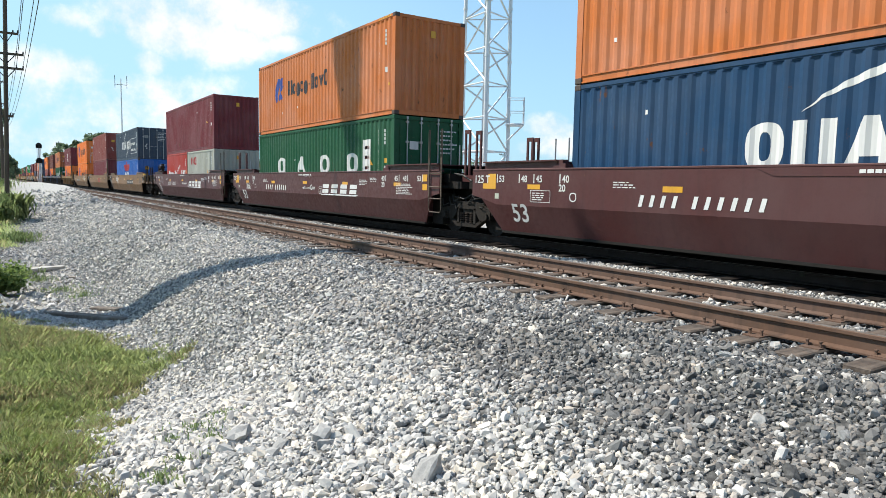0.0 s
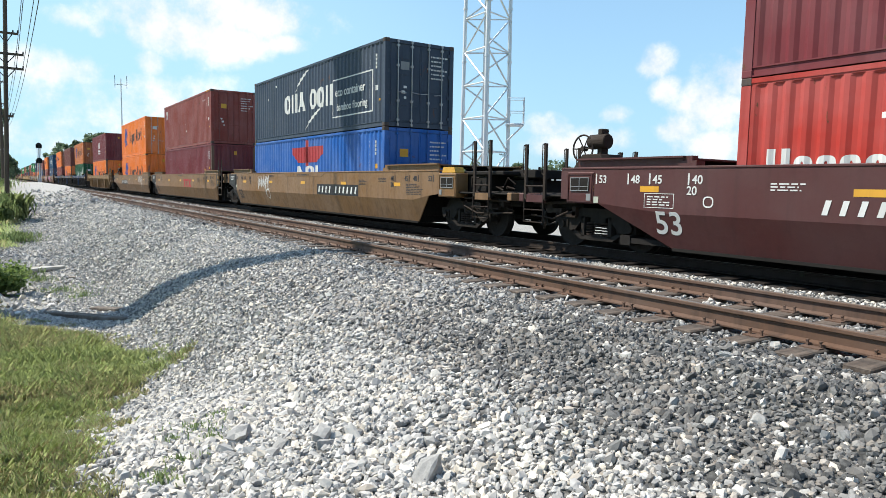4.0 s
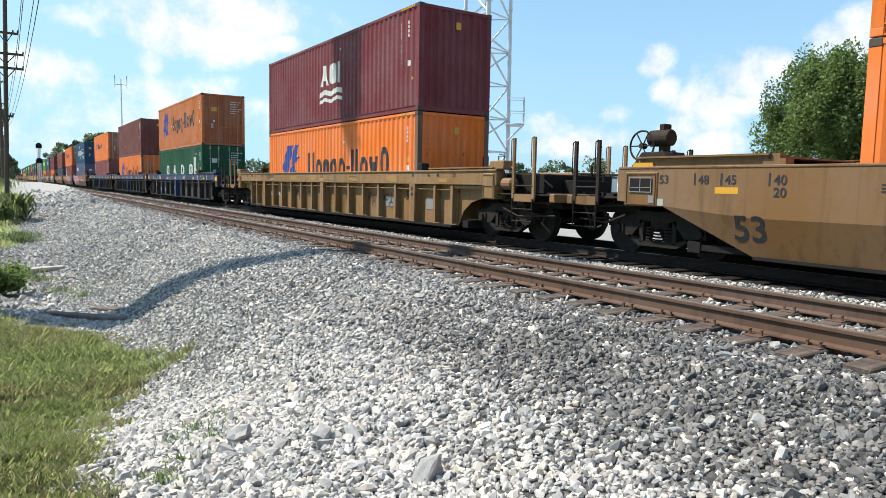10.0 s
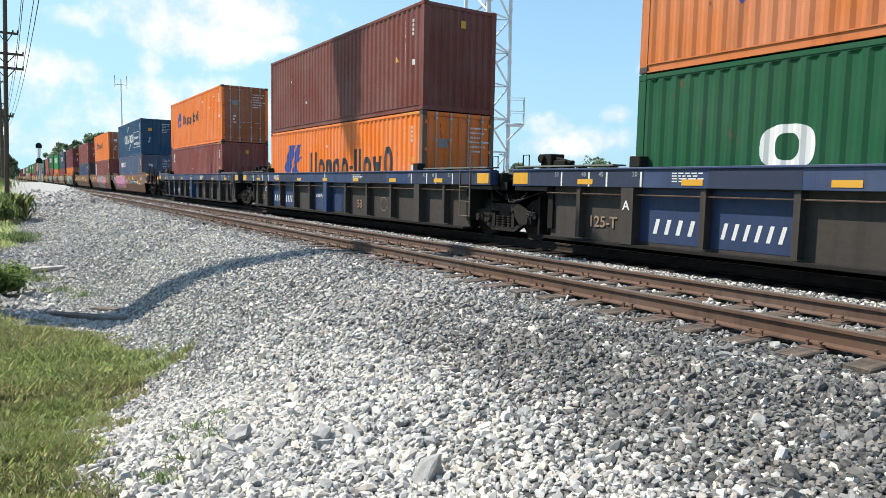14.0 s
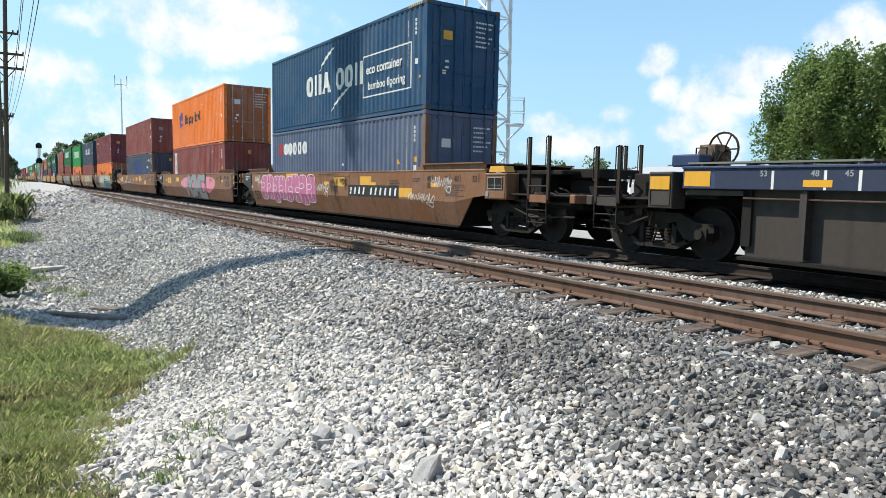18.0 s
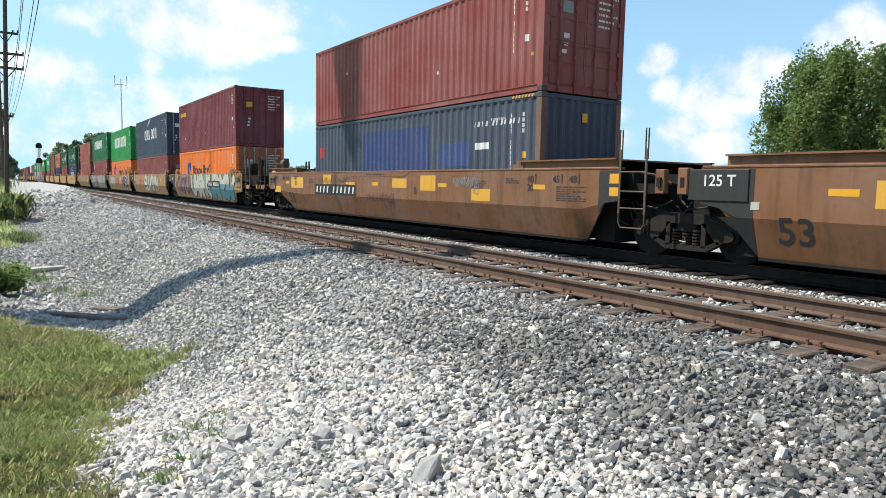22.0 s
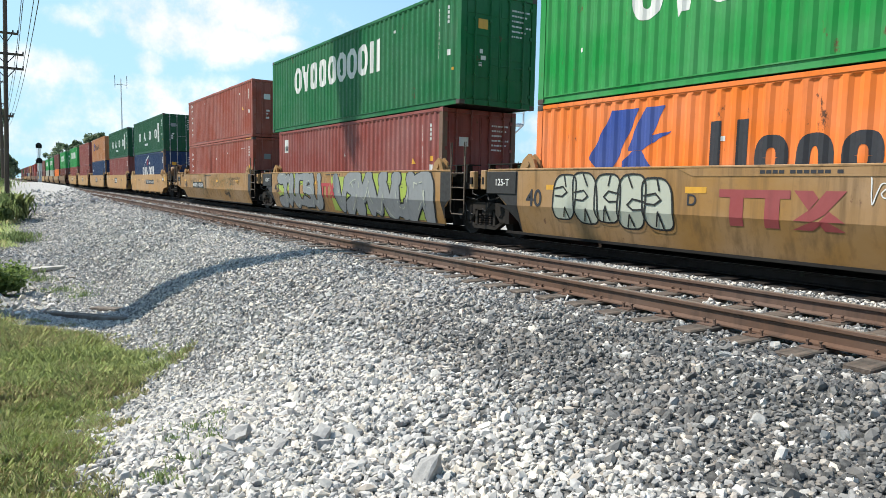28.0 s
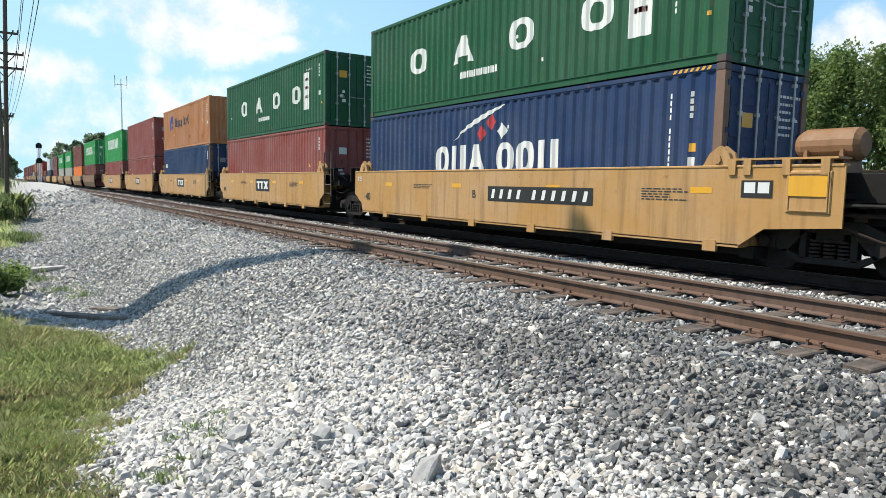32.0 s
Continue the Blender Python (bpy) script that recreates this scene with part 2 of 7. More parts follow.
def blade_mat(name, a, c2, dry, amount):
    m, nt, b = node_mat(name)
    geo = nt.nodes.new("ShaderNodeNewGeometry")
    tc = nt.nodes.new("ShaderNodeTexCoord")
    n = add_noise(nt, tc.outputs["Object"], .9, 4)
    c = mixed(nt, geo.outputs["Random Per Island"], a, c2)
    c = mixed(nt, ranged(nt, n, .48, .72, 0, amount), c, dry)
    nt.links.new(c, b.inputs["Base Color"])
    b.inputs["Roughness"].default_value = .6
    tr = nt.nodes.new("ShaderNodeBsdfTranslucent")
    nt.links.new(c, tr.inputs[0])
    mx = nt.nodes.new("ShaderNodeMixShader")
    mx.inputs[0].default_value = .5
    outn = nt.nodes["Material Output"]
    nt.links.new(b.outputs[0], mx.inputs[1])
    nt.links.new(tr.outputs[0], mx.inputs[2])
    nt.links.new(mx.outputs[0], outn.inputs[0])
    return m


M_GRASS = blade_mat("grass_blade", (.40, .48, .20), (.49, .56, .27), (.56, .55, .32), .5)
M_WEED = blade_mat("weed_blade", (.14, .20, .08), (.25, .32, .14), (.36, .36, .18), .4)
M_STRAW = blade_mat("straw_blade", (.43, .41, .23), (.54, .50, .30), (.40, .40, .19), .5)
M_LEAF = blade_mat("leaf", (.072, .122, .033), (.205, .285, .08), (.16, .20, .055), .5)
M_LEAF_FAR = blade_mat("leaf_far", (.10, .15, .08), (.17, .22, .13), (.13, .16, .1), .4)
M_BLEACHED = paint("bleached_wood", (.42, .40, .36), .85, .4, 0)
M_BARK = paint("bark", (.10, .075, .055), .9, .5, 0)
M_POLE = paint("pole_wood", (.075, .055, .045), .9, .5, 0)
M_WIRE = plain("wire_black", (.02, .02, .022))
M_GALV = paint("galvanised_tower", (.62, .63, .64), .45, .2, 0, .3)
M_GROUND = ground_mat()
M_BUILD = paint("white_cladding", (.66, .66, .64), .6, .2)
M_ROOF = paint("roof_grey", (.32, .33, .34), .6, .3)


# ---- mesh helpers ----
def box(bm, x0, x1, y0, y1, z0, z1):
    vs = [bm.verts.new(p) for p in ((x0, y0, z0), (x1, y0, z0), (x1, y1, z0), (x0, y1, z0), (x0, y0, z1), (x1, y0, z1), (x1, y1, z1), (x0, y1, z1))]
    for f in ((3, 2, 1, 0), (4, 5, 6, 7), (0, 1, 5, 4), (1, 2, 6, 5), (2, 3, 7, 6), (3, 0, 4, 7)):
        bm.faces.new([vs[i] for i in f])
    return vs


def prism(bm, pts, y0, y1):
    """An outline in x and z, given thickness from y0 to y1."""
    a = [bm.verts.new((x, y0, z)) for x, z in pts]
    b = [bm.verts.new((x, y1, z)) for x, z in pts]
    n = len(pts)
    bm.faces.new(a)
    bm.faces.new(b[::-1])
    for i in range(n):
        bm.faces.new((a[i], b[i], b[(i + 1) % n], a[(i + 1) % n]))


def tube(bm, p, q, r, n=8, r2=None):
    p, q = Vector(p), Vector(q)
    d = (q - p).normalized()
    u = d.orthogonal().normalized()
    w = d.cross(u)
    r2 = r if r2 is None else r2
    a, b = [], []
    for i in range(n):
        t = 2 * math.pi * i / n
        o = u * math.cos(t) + w * math.sin(t)
        a.append(bm.verts.new(p + o * r))
        b.append(bm.verts.new(q + o * r2))
    for i in range(n):
        bm.faces.new((a[i], a[(i + 1) % n], b[(i + 1) % n], b[i]))
    bm.faces.new(a[::-1])
    bm.faces.new(b)


def bent_tube(bm, pts, r, n=6):
    """One pipe through all the points."""
    pts = [Vector(p) for p in pts]
    prev, u = None, None
    for i, p in enumerate(pts):
        d = (pts[min(i + 1, len(pts) - 1)] - pts[max(i - 1, 0)]).normalized()
        u = (u - d * u.dot(d)).normalized() if u is not None and (u - d * u.dot(d)).length > .1 else d.orthogonal().normalized()
        w = d.cross(u)
        ring = [bm.verts.new(p + (u * math.cos(2 * math.pi * k / n) + w * math.sin(2 * math.pi * k / n)) * r) for k in range(n)]
        if prev:
            for k in range(n):
                bm.faces.new((prev[k], prev[(k + 1) % n], ring[(k + 1) % n], ring[k]))
        else:
            bm.faces.new(ring[::-1])
        prev = ring
    bm.faces.new(prev)


def soften(bm, w=.01):
    bmesh.ops.recalc_face_normals(bm, faces=bm.faces[:])
    bmesh.ops.bevel(bm, geom=bm.edges[:], offset=w, segments=1, affect="EDGES", clamp_overlap=True)
    return bm


CACHE = {}


def mesh_of(key, build):
    """The mesh under that key, built the first time that it is asked for."""
    if key not in CACHE:
        bm = bmesh.new()
        build(bm)
        bmesh.ops.recalc_face_normals(bm, faces=bm.faces[:])
        me = bpy.data.meshes.new(str(key[0]) if isinstance(key, tuple) else key)
        bm.to_mesh(me)
        bm.free()
        CACHE[key] = me
    return CACHE[key]


def put(name, me, material, parent=None, at=(0, 0, 0), label=""):
    ob = new(name, me)
    if not me.materials:
        me.materials.append(None)
    ob.material_slots[0].link = "OBJECT"
    ob.material_slots[0].material = material
    ob.location = at
    if parent is not None:
        ob.parent = parent
    if label:
        tagged(ob, label)
    return ob


def part(name, bm, material, parent, label="", at=(0, 0, 0)):
    bmesh.ops.recalc_face_normals(bm, faces=bm.faces[:])
    me = bpy.data.meshes.new(name)
    bm.to_mesh(me)
    bm.free()
    me.materials.append(material)
    ob = new(name, me)
    ob.location = at
    if parent is not None:
        ob.parent = parent
    if label:
        tagged(ob, label)
    return ob


def empty(name, at=(0, 0, 0)):
    ob = new(name)
    ob.location = at
    ob.empty_display_size = .2
    return ob


TEXTS = {}


def text_mesh(s, size):
    key = (s, size)
    if key not in TEXTS:
        cu = bpy.data.curves.new("lettering", "FONT")
        cu.body, cu.size, cu.extrude, cu.align_x = s, size, .001, "CENTER"
        cu.offset = size * .012
        ob = new("lettering", cu)
        bpy.context.view_layer.update()
        me = bpy.data.meshes.new_from_object(ob)
        bpy.data.objects.remove(ob)
        TEXTS[key] = me
    return TEXTS[key]


def lettering(s, size, material, parent, x, y, z, name="lettering"):
    """Writing on a side that faces the camera: its middle at x, its foot at z."""
    ob = put(name, text_mesh(s, size), material, parent)
    ob.matrix_basis = pose(x, y, z, 90, 0, 0)
    if " " in s:
        tagged(ob, kind="stuff")
    return ob


# ---- ground ----
TRACK_SIDE = ((5.45, -.235), (8.4, -.235), (8.8, -.215), (9.3, -.22), (12.5, -.22), (14, -.5), (18, -.62), (400, -.6))
DEEP = ((-400, -1.6), (-40, -1.7), (-2, -1.9), (0, -1.92), (1.6, -1.93), (2.1, -1.84), (2.35, -1.68), (2.86, -1.2), (3.25, -.95), (3.65, -.74), (4.15, -.55), (4.9, -.36)) + TRACK_SIDE    # by the ditch
SHALLOW = ((-400, -1.2), (-40, -1.2), (-2, -.95), (0, -.85), (1, -.86), (2.5, -.80), (4.5, -.46), (5.1, -.27)) + TRACK_SIDE     # by the camera
LEVEL = ((-400, -.9), (-40, -.9), (-5, -.6), (-1.5, -.1), (0, .0), (4, .02), (5.1, -.1)) + TRACK_SIDE      # far up the line


def smooth(a, b, v):
    t = min(1, max(0, (v - a) / (b - a)))
    return t * t * (3 - 2 * t)


def profile(knots, y):
    for (a, za), (b, zb) in zip(knots, knots[1:]):
        if y <= b:
            return za + (zb - za) * max(0, (y - a)) / (b - a)
    return knots[-1][1]


def ground_z(x, y):
    z = profile(DEEP, y)
    if y < 5.45:
        near = smooth(-10.5, -4.5, x)
        z += (profile(SHALLOW, y) - z) * near
        far = smooth(-20, -62, x)
        z += (profile(LEVEL, y) - z) * far
        z += .64 * smooth(-35, -55, x) * smooth(-135, -90, x) * smooth(5.5, 4.1, y) * smooth(-4, .5, y)
        if x > -60 and y > -8:
            fade = smooth(5.4, 4.6, y)
            z += fade * (.05 * noise.noise((x * .55, y * .8, 3.1)) + .02 * noise.noise((x * 1.9, y * 2.1, 7)))
    return z


EDGE = ((0, .36), (-4.74, .42), (-5.3, .42), (-6.6, .58), (-9.16, .95), (-9.9, 1.18), (-10.4, 1.55), (-10.8, 1.95), (-11.2, 2.3), (-12.2, 2.25), (-13.3, 1.95), (-14.4, 1.6), (-15.5, 1.05), (-16.4, .5), (-18.4, -.05), (-19.5, -.1), (-24, -.2), (-25.4, .1), (-26.5, -.3), (-30.5, -.3), (-31.5, .7), (-40.5, .9), (-49.5, .8), (-56.7, .3), (-75, -.6), (-120, -2.5))


def grass_edge(x):
    """How far towards the track the grass reaches."""
    e = EDGE[0][1]
    for (xa, ya), (xb, yb) in zip(EDGE, EDGE[1:]):
        if xb <= x <= xa:
            e = ya + (yb - ya) * (x - xa) / (xb - xa)
    if x < EDGE[-1][0]:
        e = EDGE[-1][1]
    return e + .12 * noise.noise((x * 1.7, 5.2, 0)) + .10 * noise.noise((x * 5.1, 1.2, 0))


def cover_at(x, y):
    """Red: grass, green: pale dust, blue: ballast blackened for oil and the shade under the trains."""
    g = 0.
    if y < 5:
        g = smooth(.0, -.75, y - grass_edge(x) + .3 * noise.noise((x * 2.3, y * 2.3, 11)))
    elif y > 22:
        g = smooth(85, 120, y) * (1 if noise.noise((x * .03, y * .03, 8)) > -.2 else .3)
    d = 0.
    if x < -38 and y < 5.4:
        d = smooth(-38, -50, x) * smooth(5.4, 4.6, y)
    elif y > 13:
        d = .85
    elif y < 2.4:
        d = .35 * smooth(2.6, .8, y)
    # black band under the train: oil plus its shade as ground colour
    oil_shade = smooth(9.1, 9.42, y + .12 * noise.noise((x * 1.4, y, 2))) * smooth(12.7, 12.2, y)
    return (g, d, oil_shade, 1.)


def build_ground():
    def steps(spans):
        v = []
        for a, b, n in spans:
            v += [a + (b - a) * i / n for i in range(n)]
        return v + [spans[-1][1]]
    xs = steps([(-2500, -400, 10), (-400, -120, 14), (-120, -40, 40), (-40, -18, 50), (-18, 2, 90), (2, 40, 14), (40, 400, 8), (400, 2500, 4)])
    ys = steps([(-2500, -300, 5), (-300, -40, 6), (-40, -6, 12), (-6, -1, 10), (-1, 5.6, 50), (5.6, 9.4, 12), (9.4, 12.8, 16), (12.8, 20, 8), (20, 80, 10), (80, 400, 8), (400, 2500, 4)])
    verts = [(x, y, ground_z(x, y) - (.05 * cover_at(x, y)[0] if -20 < x < 2 and y < 4 else 0)) for y in ys for x in xs]
    nx = len(xs)
    faces = [(j * nx + i, j * nx + i + 1, (j + 1) * nx + i + 1, (j + 1) * nx + i) for j in range(len(ys) - 1) for i in range(nx - 1)]
    me = bpy.data.meshes.new("ground")
    me.from_pydata(verts, [], faces)
    col = me.color_attributes.new("cover", "FLOAT_COLOR", "POINT")
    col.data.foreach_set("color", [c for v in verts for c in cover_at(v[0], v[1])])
    me.materials.append(M_GROUND)
    me.polygons.foreach_set("use_smooth", [True] * len(faces))
    tagged(new("ground", me), "gravel bank with grass below and pale dusty yard beyond", "ground", kind="structure")


build_ground()

BLOCK = None


def rocks(name, spots, material, label, flat=.75, coarse=0):
    """Broken stones, one small angular block each; spots: x, y, z, size."""
    global BLOCK
    if BLOCK is None:
        bm = bmesh.new()
        bmesh.ops.create_icosphere(bm, subdivisions=1, radius=1)
        near = np.array([v.co[:] for v in bm.verts])
        BLOCK = ((np.sign(near) * np.abs(near) ** .72, np.array([[v.index for v in f.verts] for f in bm.faces])),)
        bm.free()
        corners = np.array([(x, y, z) for x in (-.66, .66) for y in (-.66, .66) for z in (-.66, .66)])
        quads = ((0, 1, 3, 2), (4, 6, 7, 5), (0, 4, 5, 1), (2, 3, 7, 6), (0, 2, 6, 4), (1, 5, 7, 3))
        BLOCK += ((corners, np.array([t for a, b, c, d in quads for t in ((a, b, c), (a, c, d))])),)
        bm = bmesh.new()
        bmesh.ops.create_icosphere(bm, subdivisions=2, radius=1)
        big = np.array([v.co[:] for v in bm.verts])
        BLOCK += ((np.sign(big) * np.abs(big) ** .62, np.array([[v.index for v in f.verts] for f in bm.faces])),)
        bm.free()
    base, tri = BLOCK[coarse]
    rng = np.random.default_rng(len(spots))
    s = np.array(spots, dtype=float)
    n, k = len(s), len(base)
    v = base[None] * rng.uniform(.76, 1.10, (n, k, 1)) + rng.normal(0, .055, (n, k, 3))
    v = v * np.stack([rng.uniform(.8, 1.5, n), rng.uniform(.62, 1.05, n), rng.uniform(.42, flat, n)], 1)[:, None, :]
    q = rng.normal(size=(n, 4))
    q[:, 1:3] *= .55
    q /= np.linalg.norm(q, axis=1)[:, None]
    w, x, y, z = q.T
    R = np.stack([1 - 2 * (y * y + z * z), 2 * (x * y - z * w), 2 * (x * z + y * w), 2 * (x * y + z * w), 1 - 2 * (x * x + z * z), 2 * (y * z - x * w),
                  2 * (x * z - y * w), 2 * (y * z + x * w), 1 - 2 * (x * x + y * y)], 1).reshape(n, 3, 3)
    v = np.einsum("nij,nkj->nki", R, v) * s[:, 3][:, None, None] + s[:, None, :3]
    f = (tri[None] + (np.arange(n) * k)[:, None, None]).reshape(-1, 3)
    me = bpy.data.meshes.new(name)
    me.vertices.add(n * k)
    me.vertices.foreach_set("co", v.reshape(-1))
    me.loops.add(len(f) * 3)
    me.loops.foreach_set("vertex_index", f.reshape(-1))
    me.polygons.add(len(f))
    me.polygons.foreach_set("loop_start", np.arange(0, len(f) * 3, 3))
    me.polygons.foreach_set("use_smooth", np.zeros(len(f), dtype=bool))
    me.update(calc_edges=True)
    me.materials.append(material)
    return tagged(new(name, me), label, "gravel", kind="stuff")


TIE_STEP, TIE_0 = .54, -.93
NEAR_Y, NEAR_Z, FAR_Y = 6.94, .0, 10.86


def on_tie(x, y, margin=.015):
    k = (x - TIE_0) / TIE_STEP
    return abs(k - round(k)) * TIE_STEP < .115 + margin and abs(y - NEAR_Y) < 1.3


def scatter_stones():
    rng = random.Random(4)
    pale, grey, dark, big = [], [], [], []
    for x0, x1, y0, y1, per, lo, hi in ((-7, -1, .2, 5.6, 930, .016, .036), (-12, -7, .2, 5.6, 730, .017, .036), (-20, -12, .2, 5.6, 560, .020, .038), (-40, -20, .2, 5.6, 190, .028, .052), (-80, -40, .2, 5.4, 32, .05, .09),
                                        (-16, -1, 5.6, 9.42, 480, .017, .035), (-36, -16, 5.6, 9.42, 190, .025, .042), (-75, -36, 5.6, 9.3, 22, .05, .09), (-1, 5, .2, 5.6, 230, .03, .045), (-1, 5, 5.6, 9.42, 200, .03, .045), (-9, 5, 12.2, 13.6, 60, .03, .05)):
        for _ in range(int((x1 - x0) * (y1 - y0) * per)):
            x, y = rng.uniform(x0, x1), rng.uniform(y0, y1)
            if -x * .02 > y or (y > 1.6 - x * 2.6 and x < -1.3) or (x < -41 - rng.uniform(0, 12) and y < 5.3):
                continue
            if y < 5:
                e = y - grass_edge(x)
                if e < -.35 - .4 * smooth(-7.5, -10, x) or (e < .25 and rng.random() > .62 + e * .75):
                    continue
            r = rng.uniform(lo, hi) * (1 + .6 * (rng.random() < .06))
            z = ground_z(x, y) + r * rng.uniform(.05, .5)
            if abs(y - NEAR_Y) < 1.36:
                if on_tie(x, y):
                    continue
                z += rng.uniform(-.005, .012)
                if abs(abs(y - NEAR_Y) - .753) < .10:
                    continue
            near = smooth(-13, -8.5, x)
            wander = .45 * noise.noise((x * .5, y * .5, 9))
            clean = smooth(2.9, 4.3, y + wander) * smooth(-9.5, -4.5, x)
            low = smooth(4.0, 2.5, y + wander) * near
            mid = smooth(2.9, 4.3, y + wander) * smooth(-14, -8.5, x)
            share = .56 - .34 * mid + .24 * low + .3 * smooth(-28, -36, x) + .2 * smooth(-12, -19, x) - .26 * clean + .35 * smooth(1.5, .2, y - grass_edge(x)) + .4 * wander
            if rng.random() < share and y < 5.4 or rng.random() < (.07 if y < 5.4 else .15 if y < 6.1 else .40):
                pale.append((x, y, z, r * (1 + .30 * low * rng.random())))
            else:
                (dark if rng.random() < clean * 1.1 - .15 else grey).append((x, y, z, r))
    for _ in range(260):
        x = rng.uniform(-14, -2.2)
        y = grass_edge(x) + abs(rng.gauss(0, .9))
        if y < 4.2:
            r = rng.uniform(.03, .05)
            pale.append((x, y, ground_z(x, y) + r * .35, r))
    for x, y, r in ((-4.76, 2.03, .10), (-5.97, 2.24, .075), (-3.70, 2.35, .11), (-5.29, 1.55, .10), (-4.64, 2.25, .07), (-6.26, 3.30, .06), (-8.53, 2.82, .09), (-4.2, 2.6, .06), (-6.6, 2.5, .065),
                    (-5.1, 1.85, .06), (-3.3, 2.1, .075), (-6.9, 1.9, .07), (-4.0, 1.75, .065), (-9.3, 2.6, .07), (-7.4, 2.3, .07), (-2.85, 4.24, .05), (-2.64, 4.49, .06), (-4.0, 3.47, .05)):
        big.append((x, y, ground_z(x, y) + r * .4, r))
    for _ in range(150):
        x, y = rng.gauss(-19.2, .9), rng.gauss(.45, .35)
        r = rng.uniform(.04, .11)
        pale.append((x, y, ground_z(x, y) + r * .4, r))
    for _ in range(900):
        x, y = rng.uniform(-31.5, -25.3), rng.uniform(-.9, .7)
        r = rng.uniform(.03, .055)
        (pale if rng.random() < .6 else grey).append((x, y, ground_z(x, y) + r * .3, r))
    for name, spots, material, label in (("ballast", grey, M_STONE, "loose grey crushed-stone ballast on the bank and between rails"),
                                         ("dark_ballast", dark, M_STONE_DARK, "darker clean ballast along the shoulder of the track"),
                                         ("pale_ballast", pale, M_STONE_PALE, "pale limestone pieces at the foot of the bank")):
        for coarse in (0, 1):
            some = [q for q in spots if (q[0] < -9.5 or q[0] > -.6) == bool(coarse)]
            if some:
                rocks(name, some, material, label, coarse=coarse)
    rocks("limestone_lumps", big, M_STONE_PALE, "larger white limestone lumps lying on the ballast", .85, 2)


scatter_stones()


# ---- tracks ----
def rail_profile(bm, x0, x1, y, z):
    pts = [(-.075, -.18), (.075, -.18), (.075, -.165), (.012, -.145), (.012, -.045), (.037, -.036), (.037, -.006), (.03, 0), (-.03, 0), (-.037, -.006), (-.037, -.036), (-.012, -.045), (-.012, -.145), (-.075, -.165)]
    a = [bm.verts.new((x0, y + p, z + q)) for p, q in pts]
    b = [bm.verts.new((x1, y + p, z + q)) for p, q in pts]
    for i in range(len(pts)):
        bm.faces.new((a[i], b[i], b[(i + 1) % len(pts)], a[(i + 1) % len(pts)]))
    bm.faces.new(a[::-1])
    bm.faces.new(b)


def head_strip(bm, x0, x1, y, z):
    box(bm, x0, x1, y - .028, y + .028, z - .004, z + .002)


def build_track(name, yc, z, x0, x1, label, near):
    track = tagged(empty(name, (0, yc, z)), label, "railway track", kind="structure")
    for sgn in (-1, 1):
        bm = bmesh.new()
        rail_profile(bm, x0, x1, sgn * .753, 0)
        # the far rails' black steel also carries the shade under the train
        rail = part("rail", bm, M_RUSTY if near else M_RIGGING, track, "rust-brown steel rail" if near else "steel rail darkened for grease and the train's shade")
        bm = bmesh.new()
        head_strip(bm, x0, x1, sgn * .753, 0)
        part("running_surface", bm, M_RAIL_TOP, rail, "worn bright rail head")

    def tie(bm):
        box(bm, -.113, .113, -1.3, 1.3, -.36, -.188)
        soften(bm, .012)

    def plates(bm):
        for s in (-1, 1):
            box(bm, -.09, .09, s * .753 - .18, s * .753 + .18, -.188, -.176)
            for dx in (-.06, .06):
                for dy in (-.095, .095):
                    y = s * .753 + dy
                    box(bm, dx - .009, dx + .009, y - .009, y + .009, -.178, -.13)
                    box(bm, dx - .012, dx + .012, y - .016, y + .016, -.132, -.122)
    rng = random.Random(2)
    n = 150 if near else 60
    for i in range(n):
        x = TIE_0 - i * TIE_STEP + 2 * TIE_STEP
        t = put("tie", mesh_of("tie", tie), M_TIE if near else M_TIE_OILY_SHADED, track, (x, rng.uniform(-.05, .05), rng.uniform(-.012, .006)))
        t.rotation_euler[2] = rng.uniform(-.012, .012)
        if near:
            put("tie_plates", mesh_of("tie_plates", plates), M_RUSTY, t, (0, 0, 0))
    bm = bmesh.new()
    for i in range(n, 420):
        x = TIE_0 - i * TIE_STEP + 2 * TIE_STEP
        box(bm, x - .113, x + .113, -1.3, 1.3, -.36, -.188)
    for i in range(3, 60):
        x = TIE_0 + i * TIE_STEP
        box(bm, x - .113, x + .113, -1.3, 1.3, -.36, -.188)
    tagged(part("tie_run", bm, M_TIE, track), kind="stuff")
    return track


build_track("track_1", NEAR_Y, NEAR_Z, -900, 120, "empty track with rusty rails on weathered wooden ties", True)
build_track("track_2", FAR_Y, 0., -900, 400, "track under the passing train", False)

# ---- the train's way ----
V0, ACC, JERK = 10.68414, .01887, -.00074
TRAIN = []      # things and where they are at 0 s
WHEELSETS = []


def gone(t):
    return V0 * t + ACC * t * t / 2 + JERK * t ** 3 / 6


def spot_x(u):
    """The place along the track, at 0 s, of a point u metres behind the train's reference."""
    return -u - 14.152


BASE = .33
PITCH, DEPTH = .278, .030


# ---- containers ----
def breaks(length):
    """Where a corrugated side bends: x from the left end and depth."""
    a, b = .16, length - .16
    n = round((b - a) / PITCH)
    p = (b - a) / n
    out = []
    for i in range(n):
        x = a + i * p
        out += [(x, 0), (x + p * .26, 0), (x + p * .5, DEPTH), (x + p * .76, DEPTH)]
    out.append((b, 0))
    return out


def depth_at(br, x):
    for (a, da), (b, db) in zip(br, br[1:]):
        if a <= x <= b:
            return da + (db - da) * (x - a) / (b - a) if b > a else da
    return 0


